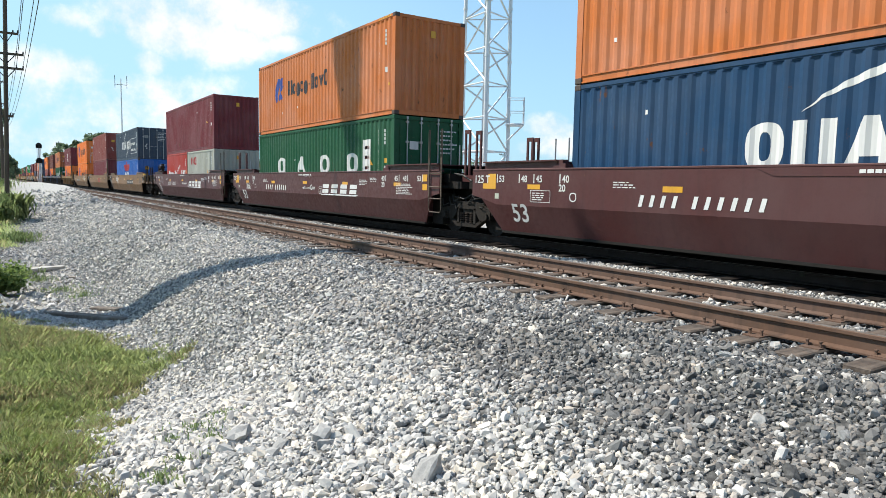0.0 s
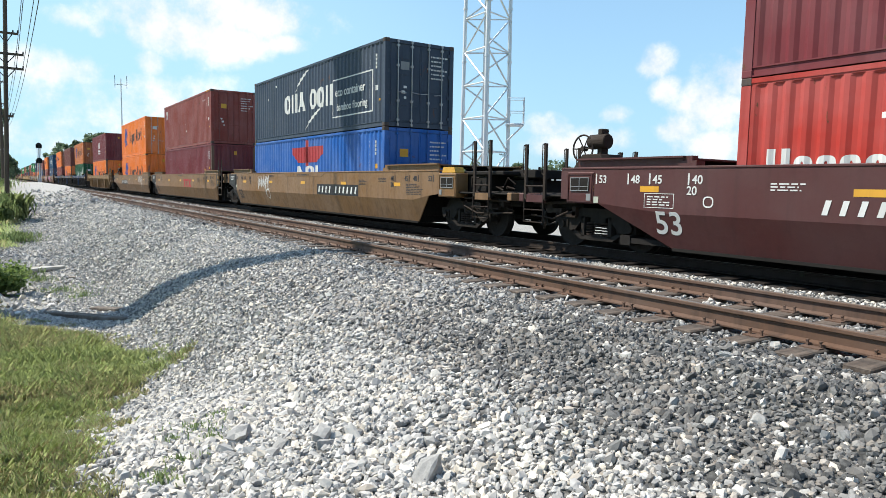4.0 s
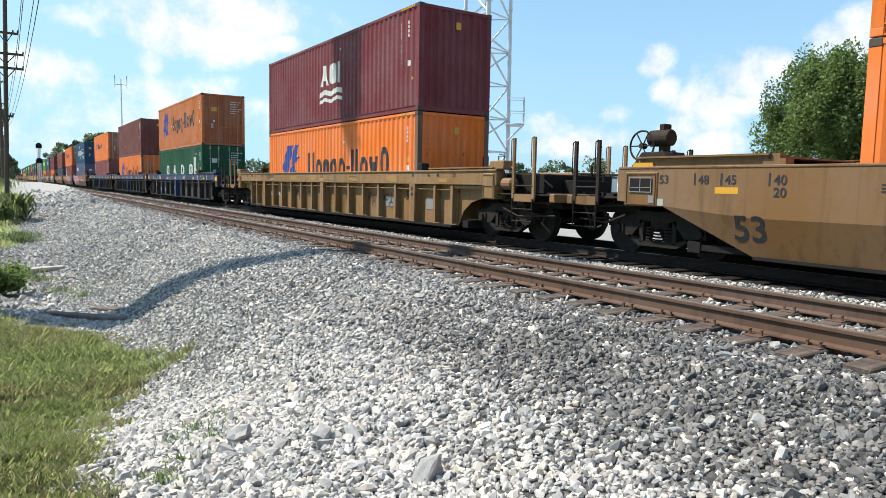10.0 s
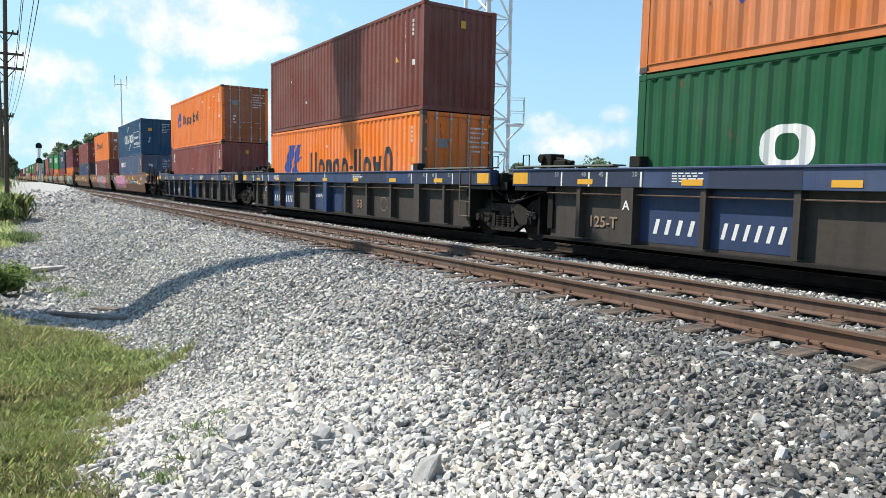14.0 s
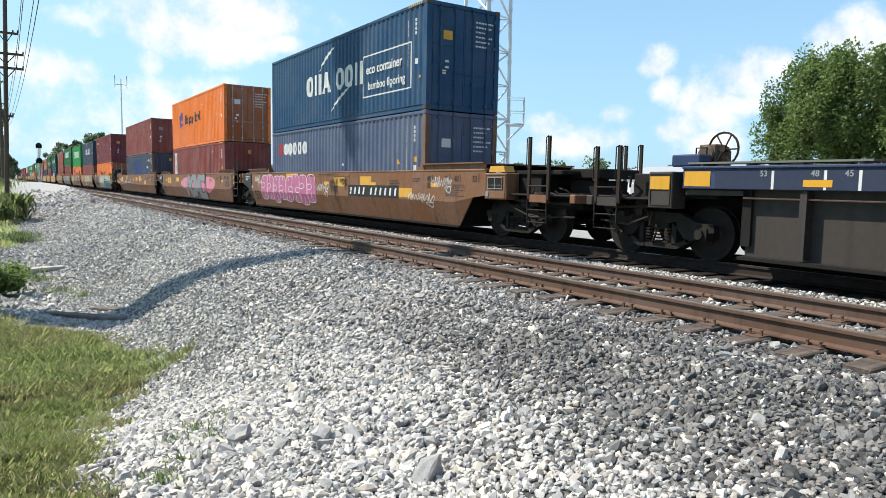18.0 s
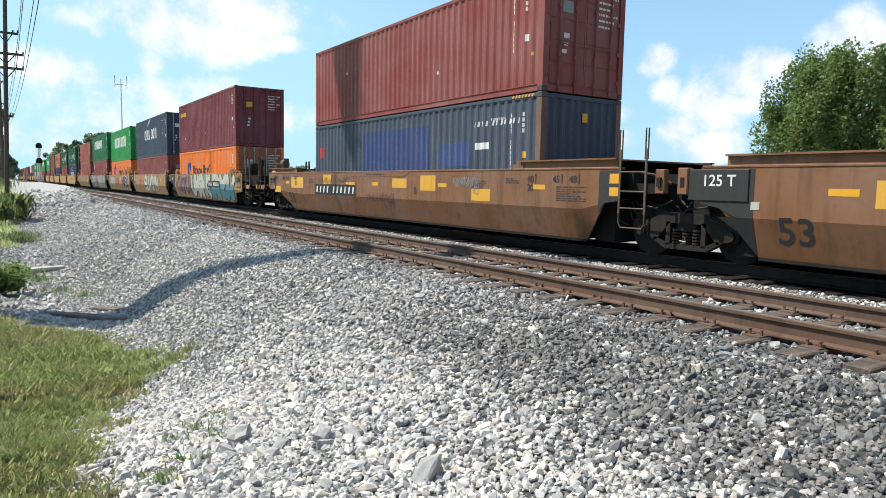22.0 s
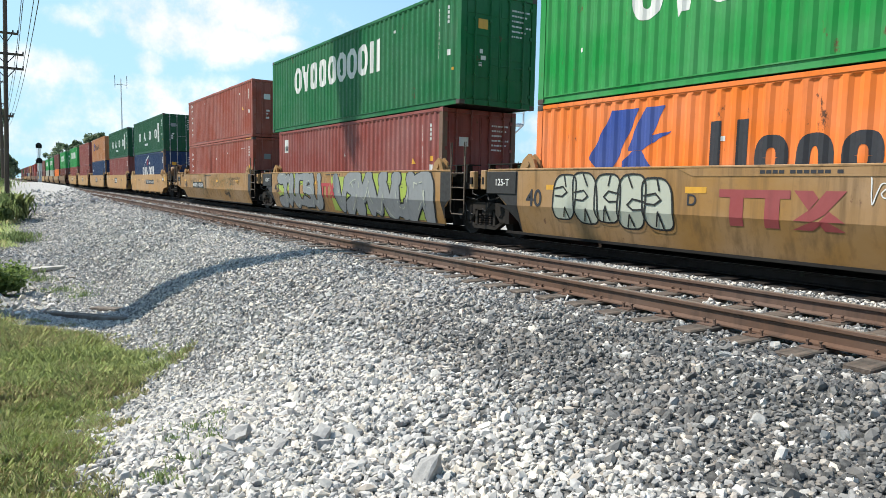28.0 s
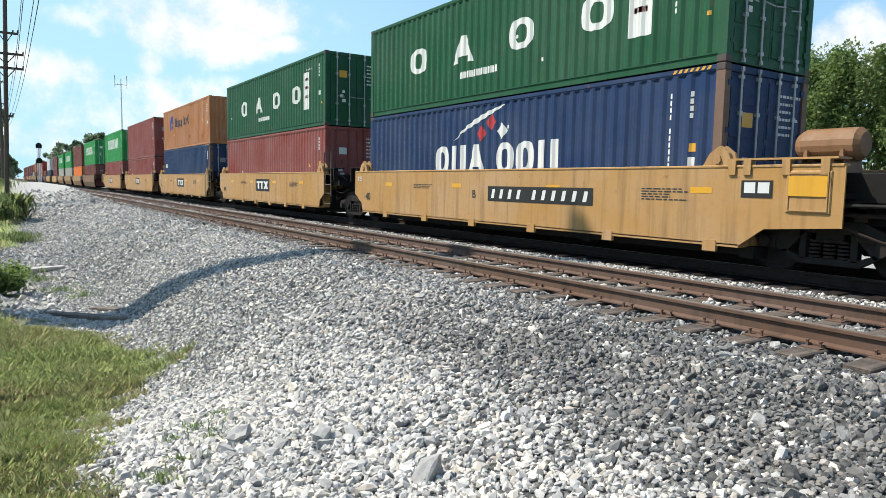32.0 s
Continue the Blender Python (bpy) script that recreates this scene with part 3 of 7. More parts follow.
def corrugated(bm, br, z0, z1, y, inward):
    """A wall with upright folds that end in scallops under its head."""
    rows = [[bm.verts.new((x, y + inward * d * f, z)) for x, d in br] for z, f in ((z0, 1), (z1 - .075, 1), (z1 - .05, .55), (z1 - .04, 0), (z1, 0))]
    for lo, hi in zip(rows, rows[1:]):
        for i in range(len(br) - 1):
            bm.faces.new((lo[i], lo[i + 1], hi[i + 1], hi[i]))


def side_strips(bm, br, strips, y):
    """Flat painted shapes that follow a corrugated side. Each strip is a row of (x, z low, z high) in order of x."""
    bx = [x for x, _ in br]
    for row in strips:
        xs = sorted(set([r[0] for r in row] + [x for x in bx if row[0][0] < x < row[-1][0]]))
        lo, hi = [], []
        for x in xs:
            k = 0
            while k < len(row) - 2 and x > row[k + 1][0]:
                k += 1
            (xa, a0, a1), (xb, b0, b1) = row[k], row[k + 1]
            t = (x - xa) / (xb - xa) if xb > xa else 0
            yy = y + depth_at(br, x) - .004
            lo.append(bm.verts.new((x, yy, a0 + (b0 - a0) * t)))
            hi.append(bm.verts.new((x, yy, a1 + (b1 - a1) * t)))
        for i in range(len(xs) - 1):
            bm.faces.new((lo[i], lo[i + 1], hi[i + 1], hi[i]))


def pieces(strips):
    """Strips whose outlines touch, put together."""
    boxes = [(min(p[0] for p in r), max(p[0] for p in r), min(p[1] for p in r), max(p[2] for p in r)) for r in strips]
    group = list(range(len(strips)))
    for i, a in enumerate(boxes):
        for j in range(i):
            b = boxes[j]
            if group[i] != group[j] and a[0] < b[1] + .003 and b[0] < a[1] + .003 and a[2] < b[3] + .003 and b[2] < a[3] + .003:
                old, keep = group[i], group[j]
                group = [keep if g == old else g for g in group]
    return [[r for r, g in zip(strips, group) if g == k] for k in sorted(set(group))]


def rect(x0, x1, z0, z1):
    return [(x0, z0, z1), (x1, z0, z1)]


def round_ring(a, b, z0, z1, w, t):
    """A closed rounded ring as an upper and a lower strip."""
    m, zc, rx, rz, e = (a + b) / 2, (z0 + z1) / 2, (b - a) / 2, (z1 - z0) / 2, 2.7
    ix, iz = max(.001, rx - w), max(.001, rz - t)
    xs = sorted({round(-rx * math.cos(math.pi * k / 14), 5) for k in range(15)} | {round(-ix * math.cos(math.pi * k / 10), 5) for k in range(11)})
    up, low = [], []
    for x in xs:
        o = rz * max(0, 1 - min(1, abs(x / rx)) ** e) ** (1 / e)
        i = iz * max(0, 1 - min(1, abs(x / ix)) ** e) ** (1 / e)
        up.append((m + x, zc + min(i, o), zc + o))
        low.append((m + x, zc - o, zc - min(i, o)))
    return [up, low]


WIDTHS = {"O": 1., "H": 1.02, "A": 1.08, "V": .95, "I": .40, "o": .84, "p": .84, "d": .84, "B": .86, "b": .72, "i": .72, "-": .5, " ": .5}


def block_word(x0, x1, z0, z1, shape, thick=.26):
    """A brand's wordmark or a number as plain shapes: rings, bars, pairs of bars, wedges and blocks in a row."""
    unit, h, x, out = (x1 - x0) / sum(WIDTHS[c] for c in shape), z1 - z0, x0, []
    for ch in shape:
        a, b = x + unit * .07, x + WIDTHS[ch] * unit - unit * .07
        x += WIDTHS[ch] * unit
        w, t, m = unit * thick, h * .2, (a + b) / 2
        if ch in "Oopd":
            out += round_ring(a, b, z0 - (h * .24 if ch == "p" else 0), z1 if ch in "Od" else z0 + h * .72, w, t)
        elif ch == "H":
            out += [rect(a, a + w, z0, z1), rect(b - w, b, z0, z1)]
        elif ch in "AV":
            top = h if ch == "A" or shape.upper() == shape else h * .72
            e = unit * .13
            row = [(a, 0, .02 * h), (a + w, 0, top * w / (m - e - a)), (a + w + .002, top * .25, top * w / (m - e - a)), (m - e, top * .25, top), (m + e, top * .25, top),
                   (b - w - .002, top * .25, top * w / (m - e - a)), (b - w, 0, top * w / (m - e - a)), (b, 0, .02 * h)]
            out.append([(q, z0 + lo, z0 + hi) if ch == "A" else (q, z0 + top - hi, z0 + top - lo) for q, lo, hi in row])
        elif ch == "B":
            out += [rect(a, b, z0, z0 + h * .42), rect(a, b, z0 + h * .56, z1)]
        elif ch == "-":
            out.append(rect(a, b, z0 + h * .32, z0 + h * .44))
        elif ch == "i":
            q, e = h * .12, unit * .12
            out.append([(m - e - q, z0, z0 + .003), (m - e + q, z0, z1), (m + e - q, z0, z1), (m + e + q, z1 - .003, z1)] if q < e else
                       [(m - e - q, z0, z0 + .003), (m + e - q, z0, z0 + h * e / q), (m - e + q, z1 - h * e / q, z1), (m + e + q, z1 - .003, z1)])
        elif ch in "Ib":
            out.append(rect(a, b, z0, z1))
    return out


def lean_blocks(x0, x1, z0, z1, n):
    """A row of leaning blocks, each with a slit."""
    p, h, out = (x1 - x0) / n, z1 - z0, []
    for k in range(n):
        a, b, q = x0 + k * p, x0 + (k + 1) * p - p * .2, .26 * h
        for f0, f1 in ((0., .44), (.56, 1.)):
            out.append([(a + q * f0, z0 + f0 * h, z0 + f0 * h + .004), (a + q * f1, z0 + f0 * h, z0 + f1 * h), (b - q * (1 - f0), z0 + f0 * h, z0 + f1 * h), (b - q * (1 - f1), z0 + f1 * h - .004, z0 + f1 * h)])
    return out


def bar_mark(x0, x1, z0, z1):
    """A long bar over two stems, with a slanting band beside them."""
    w, h = x1 - x0, z1 - z0
    out = [rect(x0, x0 + .60 * w, z1 - .22 * h, z1)] + [rect(x0 + a * w, x0 + (a + .12) * w, z0, z1 - .22 * h) for a in (.10, .40)]
    out.append([(x0 + .63 * w, z0, z0 + .01 * h), (x0 + .77 * w, z0, z0 + .58 * h), (x0 + .86 * w, z0 + .42 * h, z1), (x0 + w, z1 - .01 * h, z1)])
    for row in (((.63, .99, 1.), (.745, .5, 1.), (.77, .61, 1.), (.812, .80, .81)), ((.818, .19, .2), (.86, 0., .39), (.885, 0., .5), (1., 0., .01))):
        out.append([(x0 + (x + (.0 if x > .816 else -.004)) * w, z0 + a * h, z0 + b * h) for x, a, b in row])
    return out


def emblem(x0, x1, z0, z1):
    """A leaning emblem: a blade and, past a slash, a notched flag."""
    rows = (((0, .33, .36), (.2, .0, .80), (.28, .10, 1.), (.40, .38, 1.), (.62, .98, 1.)), ((.44, .08, .28), (.55, .09, .42), (.66, .10, .42), (.83, .12, .13)),
            ((.50, .425, .47), (.66, .425, .93), (.70, .45, 1.), (.78, .51, 1.), (.782, .63, 1.), (.92, .98, 1.)), ((.784, .515, .625), (1., .65, .66)))
    return [[(x0 + (x1 - x0) * x, z0 + (z1 - z0) * a, z0 + (z1 - z0) * b) for x, a, b in row] for row in rows]


def swoosh(x0, x1, z0, z1):
    n, row = 7, []
    for i in range(n + 1):
        t = i / n
        z = z0 + (z1 - z0) * (t ** .7)
        row.append((x0 + (x1 - x0) * t, z - .04 * math.sin(math.pi * t) - .005, z + .07 * math.sin(math.pi * t) + .02 * t))
    return [row]


def mark_orange(small, low):
    """Emblem and wordmark on the orange boxes; (strips, material) pairs, z from the box's foot."""
    if low == "low":
        return [(emblem(1.55, 3.45, 1.0, 2.32), M_LBLUE), (block_word(4.15, 10.55, 1.03, 1.98, "Hopop-IIoVd"), M_NAVYTXT)]
    if low == "low_small":
        return [(emblem(1.93, 3.0, 1.0, 1.95), M_LBLUE), (block_word(3.45, 7.37, 1.19, 1.75, "Hopop-IIoVd"), M_NAVYTXT)]
    if small:
        return [(emblem(1.98, 3.05, 1.20, 2.15), M_LBLUE), (block_word(3.5, 7.4, 1.38, 1.94, "Hopop-IIoVd"), M_NAVYTXT)]
    return [(emblem(1.55, 3.4, .84, 2.45), M_LBLUE), (block_word(4.1, 10.5, 1.16, 2.11, "Hopop-IIoVd"), M_NAVYTXT)]


def mark_four(z):
    s = []
    for ch, x in zip("OAOO", (2.3, 4.4, 6.6, 8.85)):
        s += block_word(x, x + .98, z, z + .66, ch, .24)
    return [(s, M_WHITE), ([rect(10.15, 10.68, z - .3, z + 1.05)], M_WHITE), ([rect(10.25, 10.55, z + .75, z + .85), rect(10.25, 10.55, z + .45, z + .55), rect(10.25, 10.55, z + .12, z + .22)], M_REDTXT)]


def mark_slate(z, panel, h=.72):
    out = [(block_word(3.7, 8.45, z, z + h, "OHA OOH", .3), M_WHITE), (swoosh(4.6, 6.6, z + h + .12, z + h + .85), M_WHITE)]
    if panel:
        out[1] = (swoosh(4.9, 6.2, z + h + .05, z + h + .75), M_WHITE)
        out.append((swoosh(5.9, 7.4, z - .75, z + .0), M_WHITE))
        out.append(([rect(8.35, 11.35, z + .78, z + .82), rect(8.35, 11.35, z - .46, z - .42), rect(8.35, 8.39, z - .42, z + .78), rect(11.31, 11.35, z - .42, z + .78)], M_WHITE))
    return out


def mark_long(z, h=.95):
    return [(block_word(2.4, 9.5, z, z + h, "OVOOOOOOH", .30), M_WHITE)]


def small_marks(seed, h, length, pale=M_WHITE):
    """Stickers, the number column by the right end and small plates, as plain bars."""
    rng = random.Random(seed)
    s, y = [], []
    x = length - 1.05
    for i in range(12):
        if i not in (4, 11):
            s.append(rect(x, x + .052, h - .48 - i * .118, h - .395 - i * .118))
    for i in range(4):
        s.append(rect(x + .42, x + .472, h - .48 - i * .118, h - .395 - i * .118))
    s.append(rect(length - .63, length - .51, h * .52 - .24, h * .52 - .09))
    for _ in range(2):
        a, b = rng.uniform(.4, length - 1.6), rng.uniform(.5, h - .4)
        s.append(rect(a, a + .07, b, b + .08))
    if seed % 5 == 0:
        a = length - 1.75
        while a < length - 1.25:
            s.append(rect(a, a + .024, h - .5, h - .45))
            a += .055
    if seed % 2:
        y.append(rect(length - .62, length - .50, h * .52, h * .52 + .14))
    if seed % 3 == 0:
        y.append([(length - 1.60, h * .5, h * .5 + .012), (length - 1.5, h * .5, h * .5 + .17), (length - 1.40, h * .5, h * .5 + .012)])
    if not y:
        y.append(rect(length - .40, length - .33, h * .3, h * .3 + .07))
    return [(s, pale), (y, M_YEL)]


def container(name, u, length, h, z, key, end, marks, label, seed, detail=True, end_key=None):
    """A shipping container whose right end is u metres behind the reference and whose foot is at z."""
    L, W = length, 1.219
    col = cpaint(key)
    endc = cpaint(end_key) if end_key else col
    thing = tagged(empty(name, (spot_x(u) - L, FAR_Y, z)), label, "container", "containers on the train")
    TRAIN.append(thing)
    br = breaks(L)
    put("side_wall", mesh_of(("side_wall", L, h, 0), lambda bm: corrugated(bm, br, .155, h - .07, -W + .012, 1)), col, thing)
    put("side_wall", mesh_of(("side_wall", L, h, 1), lambda bm: corrugated(bm, br, .155, h - .07, W - .012, -1)), col, thing)
    put("roof", mesh_of(("roof", L, h), lambda bm: box(bm, .04, L - .04, -W + .03, W - .03, h - .05, h - .025)), col, thing)
    put("floor", mesh_of(("floor", L), lambda bm: box(bm, .03, L - .03, -W + .03, W - .03, .03, .15)), M_DARK, thing)

    def rails(bm, s, top):
        y0, y1 = (s * W - .06, s * W) if s > 0 else (-W, -W + .06)
        z0, z1 = (h - .085, h - .012) if top else (.012, .165)
        if top:
            box(bm, .16, L - .16, y0, y1, z0, z1)
            return
        # a channel: recessed web between two lips
        inner = sorted((s * (W - .024), s * (W - .09)))
        box(bm, .16, L - .16, *inner, z0, z1)
        for a, b in ((z0, z0 + .022), (z1 - .02, z1)):
            box(bm, .16, L - .16, *sorted((s * (W - .004), s * (W - .023))), a, b)
    for s in (-1, 1):
        put("top_rail", mesh_of(("top_rail", L, h, s), lambda bm: rails(bm, s, True)), col, thing)
        put("bottom_rail", mesh_of(("bottom_rail", L, s), lambda bm: rails(bm, s, False)), col, thing)
    for x0, s in ((0, -1), (0, 1), (L - .16, -1), (L - .16, 1)):
        y0, y1 = (-W, -W + .15) if s < 0 else (W - .15, W)
        put("corner_post", mesh_of(("corner_post", L, h, x0, s), lambda bm: box(bm, x0, x0 + .16, y0, y1, .118, h - .118)), M_POST if seed % 4 == 1 and x0 else col, thing)
        if detail:
            for zz in (0, h - .118):
                def casting(bm, x0=x0, y0=y0, y1=y1, zz=zz):
                    a = -.006 if x0 == 0 else -.012
                    box(bm, x0 + a, x0 + .178 + a, y0 - .006, y1 + .006, zz, zz + .118)
                    soften(bm, .012)
                    yf = y0 - .006
                    if y0 < 0:
                        box(bm, x0 + .05, x0 + .11, yf - .002, yf + .01, zz + .025, zz + .09)
                put("corner_casting", mesh_of(("corner_casting", L, h, x0, s, zz), casting), M_CAST if seed % 3 else col, thing)
    # blind end on the left, doors or a blind end on the right
    def blind(bm, x, inward):
        n = 9
        ys, w = [], (2 * W - .3) / n
        for i in range(n):
            y = -W + .15 + i * w
            ys += [(y, 0), (y + w * .3, 0), (y + w * .5, .045), (y + w * .8, .045)]
        ys.append((W - .15, 0))
        lo = [bm.verts.new((x + inward * d, y, .14)) for y, d in ys]
        hi = [bm.verts.new((x + inward * d, y, h - .1)) for y, d in ys]
        for i in range(len(ys) - 1):
            bm.faces.new((lo[i], lo[i + 1], hi[i + 1], hi[i]))
        for z0, z1 in ((.01, .15), (h - .11, h - .015)):
            box(bm, min(x, x + inward * .07), max(x, x + inward * .07), -W + .15, W - .15, z0, z1)
    put("end_wall", mesh_of(("end_wall", h, 0), lambda bm: blind(bm, .015, 1)), col, thing)
    if end == "blind":
        put("end_wall", mesh_of(("end_wall", L, h, 1), lambda bm: blind(bm, L - .015, -1)), endc, thing)
    else:
        def sills(bm):
            box(bm, L - .09, L - .006, -W + .15, W - .15, .01, .14)
        def header(bm):
            box(bm, L - .09, L - .006, -W + .15, W - .15, h - .12, h - .015)
        put("door_sill", mesh_of(("door_sill", L, h), sills), endc, thing)
        put("door_header", mesh_of(("door_header", L, h), header), endc, thing)
        for s in (-1, 1):
            def leaf(bm, s=s):
                y0, y1 = (-W + .155, -.006) if s < 0 else (.006, W - .155)
                box(bm, L - .07, L - .035, y0, y1, .145, h - .125)
                for i in range(5):
                    za = .16 + i * (h - .30) / 5
                    zb = za + (h - .30) / 5 - .10
                    box(bm, L - .045, L - .022, y0 + .05, y1 - .05, za + .03, zb + .03)
            door = put("door", mesh_of(("door", L, h, s), leaf), endc, thing)
            if detail:
                for yy in (.30, .78):
                    def rod(bm, y=s * yy):
                        tube(bm, (L + .012, y, .05), (L + .012, y, h - .05), .019, 8)
                        for zz in (.18, .75, h - .8, h - .22):
                            box(bm, L - .03, L + .03, y - .045, y + .045, zz, zz + .06)
                        box(bm, L - .01, L + .035, y - .03, y + .03, .03, .10)
                        box(bm, L - .01, L + .035, y - .03, y + .03, h - .10, h - .03)
                        tube(bm, (L + .035, y, 1.05), (L + .035, y - math.copysign(.32, y) * .9, 1.02), .012, 6)
                    put("lock_rod", mesh_of(("lock_rod", L, h, s, yy), rod), M_ROD if key in ("green", "slate", "navy", "green_bright", "orange") else col, door)
                def hinge(bm, s=s):
                    y = s * (W - .15)
                    for i in range(4):
                        zz = .3 + i * (h - .65) / 3
                        box(bm, L - .03, L + .008, y - .07, y + .03, zz, zz + .09)
                tagged(put("hinge_set", mesh_of(("hinge_set", L, h, s), hinge), endc, door), kind="stuff")
        if detail:
            rng = random.Random(seed * 7 + 1)
            bm = bmesh.new()
            for i in range(6):
                zz, a = h - .42 - i * .13, .40
                while a < .98 - .12 * (i % 3):
                    b = a + rng.uniform(.03, .1)
                    box(bm, L - .02, L - .016, a, b, zz, zz + .045)
                    a = b + .025
            for i in range(3):
                zz = h * .45 - i * .16
                a = rng.uniform(-.72, -.55)
                box(bm, L - .02, L - .016, a, a + rng.uniform(.08, .16), zz, zz + rng.uniform(.06, .12))
            tagged(part("door_writing", bm, M_WHITE, thing, "rows of small white door markings"), kind="stuff")
            bm = bmesh.new()
            box(bm, L - .02, L - .016, -.68, -.38, h * .66, h * .66 + .24)
            part("door_plate", bm, (M_WHITE, M_YEL, M_SILVER)[seed % 3], thing)
    if h > 2.8 and detail and seed % 3:
        def stripes(bm):
            for k in range(7):
                a = L - 1.0 + k * .11
                prism(bm, [(a, h - .078), (a + .055, h - .078), (a + .095, h - .018), (a + .04, h - .018)], -W - .003, -W + .001)
        tagged(put("height_stripes", mesh_of(("height_stripes", L), stripes), M_YEL, thing, label="slanting yellow warning stripes"), kind="stuff")
    if end == "blind" and detail:
        bm = bmesh.new()
        prism(bm, [(L - .014, 0), (L - .008, 0), (L - .008, .2), (L - .014, .2)], .0, .16)
        for v in bm.verts:
            v.co.z += h * .8
        part("warning_plate", bm, M_YEL, thing)
    for strips, material in marks:
        for group in pieces(strips):
            bm = bmesh.new()
            side_strips(bm, br, group, -W + .012)
            bmesh.ops.remove_doubles(bm, verts=bm.verts[:], dist=.0004)
            part("marking", bm, material, thing)
    if detail:
        for strips, material in small_marks(seed, h, L):
            bm = bmesh.new()
            side_strips(bm, br, strips, -W + .012)
            tagged(part("small_marking", bm, material, thing), kind="stuff")
    return thing


HC, STD = 2.896, 2.591
F40, F20, F45 = 12.192, 6.058, 13.716
H_BIG, H_SMALL, H_LOW, H_LOWS = (mark_orange(False, ""), mark_orange(True, ""), mark_orange(0, "low"), mark_orange(0, "low_small"))
LOADS = [   # u, lower (length, height, colour, end, marks), upper, words for each
    (-16.42, (F40, HC, "royal", "doors", mark_slate(1.18, False)), (F40, HC, "orange_old", "blind", H_SMALL)),
    (3.12, (F40, HC, "green", "doors", mark_four(1.2)), (F40, HC, "orange_old", "blind", H_SMALL)),
    (22.83, None, (F40, HC, "maroon", "blind", [])),
    (46.59, (F40, STD, "blue", "doors", []), (F40, STD, "slate", "doors", mark_slate(.95, True))),
    (66.25, (F40, HC, "maroon", "blind", []), (F40, HC, "red_brown", "doors", [])),
    (85.8, (F40, HC, "orange", "blind", H_LOW), (F40, HC, "orange", "doors", H_BIG)),
    (109.45, (F40, HC, "orange", "blind", H_LOW), (F40, HC, "maroon", "blind", [])),
    (133.05, (F40, HC, "green", "doors", mark_four(1.2)), (F40, HC, "orange_old", "doors", H_BIG)),
    (152.64, (F40, HC, "orange", "doors", H_LOW), (F40, HC, "brown", "blind", [])),
    (172.37, (F40, HC, "red_brown", "blind", []), (F40, HC, "orange", "doors", H_SMALL)),
    (196.05, (F40, HC, "dusty_blue", "doors", []), (F40, HC, "sea_blue", "doors", mark_slate(1.1, True))),
    (215.5, (F40, HC, "red_brown", "blind", []), (F40, HC, "orange", "doors", H_SMALL)),
    (235.05, (F40, HC, "grey_blue", "blind", []), (F40, STD, "red_brown", "doors", [])),
    (257.19, (F40, STD, "orange", "doors", H_LOWS), (F40, HC, "maroon", "doors", [])),
    (273.19, (F40, STD, "red_brown", "doors", []), (F40, HC, "slate", "doors", mark_slate(1.3, False, .75))),
    (288.52, (F40, STD, "orange", "blind", H_LOW), (F40, HC, "green_bright", "doors", mark_long(1.25))),
    (304.4, (F40, HC, "red_brown", "doors", []), (F45, HC, "green_dark", "doors", mark_long(1.35))),
    (320.1, (F40, HC, "brick", "doors", []), (F40, STD, "brick", "doors", [])),
    (339.94, (F40, HC, "navy", "doors", mark_slate(1.15, False)), (F40, STD, "green", "doors", mark_four(.98))),
    (355.6, (F40, HC, "red_brown", "doors", []), (F40, STD, "green", "doors", mark_four(.98))),
    (371.2, (F40, HC, "navy", "doors", []), (F40, STD, "orange_brown", "blind", H_SMALL)),
    (386.9, (F40, STD, "red_brown", "doors", []), (F40, HC, "red_brown", "doors", [])),
    (402.6, (F40, STD, "red_brown", "doors", []), (F40, HC, "green_bright", "doors", mark_long(1.25))),
    (424.0, (F40, STD, "brown", "doors", []), (F40, HC, "green_bright", "doors", mark_long(1.25))),
    (440.0, (F40, STD, "orange", "blind", []), (F40, HC, "brown", "blind", [])),
    (456.0, (F40, STD, "grey", "doors", []), (F40, STD, "green_bright", "doors", mark_long(1.0))),
    (472.0, (F40, STD, "grey", "doors", []), (F40, STD, "green_bright", "doors", mark_long(1.0))),
    (488.0, (F40, STD, "brown", "doors", []), (F40, STD, "brown", "blind", [])),
    (510.0, (F40, STD, "grey_blue", "doors", []), (F40, STD, "white", "blind", [])),
    (526.0, (F40, STD, "brown", "doors", []), None),
    (542.0, (F40, STD, "red", "doors", []), (F40, STD, "red", "doors", [])),
    (558.0, (F40, STD, "brown", "doors", []), (F40, STD, "maroon", "doors", [])),
    (580.0, (F40, STD, "brown", "doors", []), (F40, STD, "orange_brown", "doors", [])),
    (596.0, (F40, STD, "grey", "doors", []), (F40, STD, "brown", "doors", [])),
    (612.0, (F40, STD, "navy", "doors", []), (F40, STD, "maroon", "doors", [])),
    (628.0, (F40, STD, "brown", "doors", []), (F40, STD, "brown", "doors", [])),
    (650.0, (F40, STD, "maroon", "doors", []), (F40, STD, "red_brown", "doors", [])),
    (666.0, (F40, STD, "brown", "doors", []), (F40, STD, "green", "doors", [])),
    (682.0, (F40, STD, "brown", "doors", []), (F40, STD, "maroon", "doors", [])),
    (698.0, (F40, STD, "brown", "doors", []), (F40, STD, "brown", "doors", [])),
]
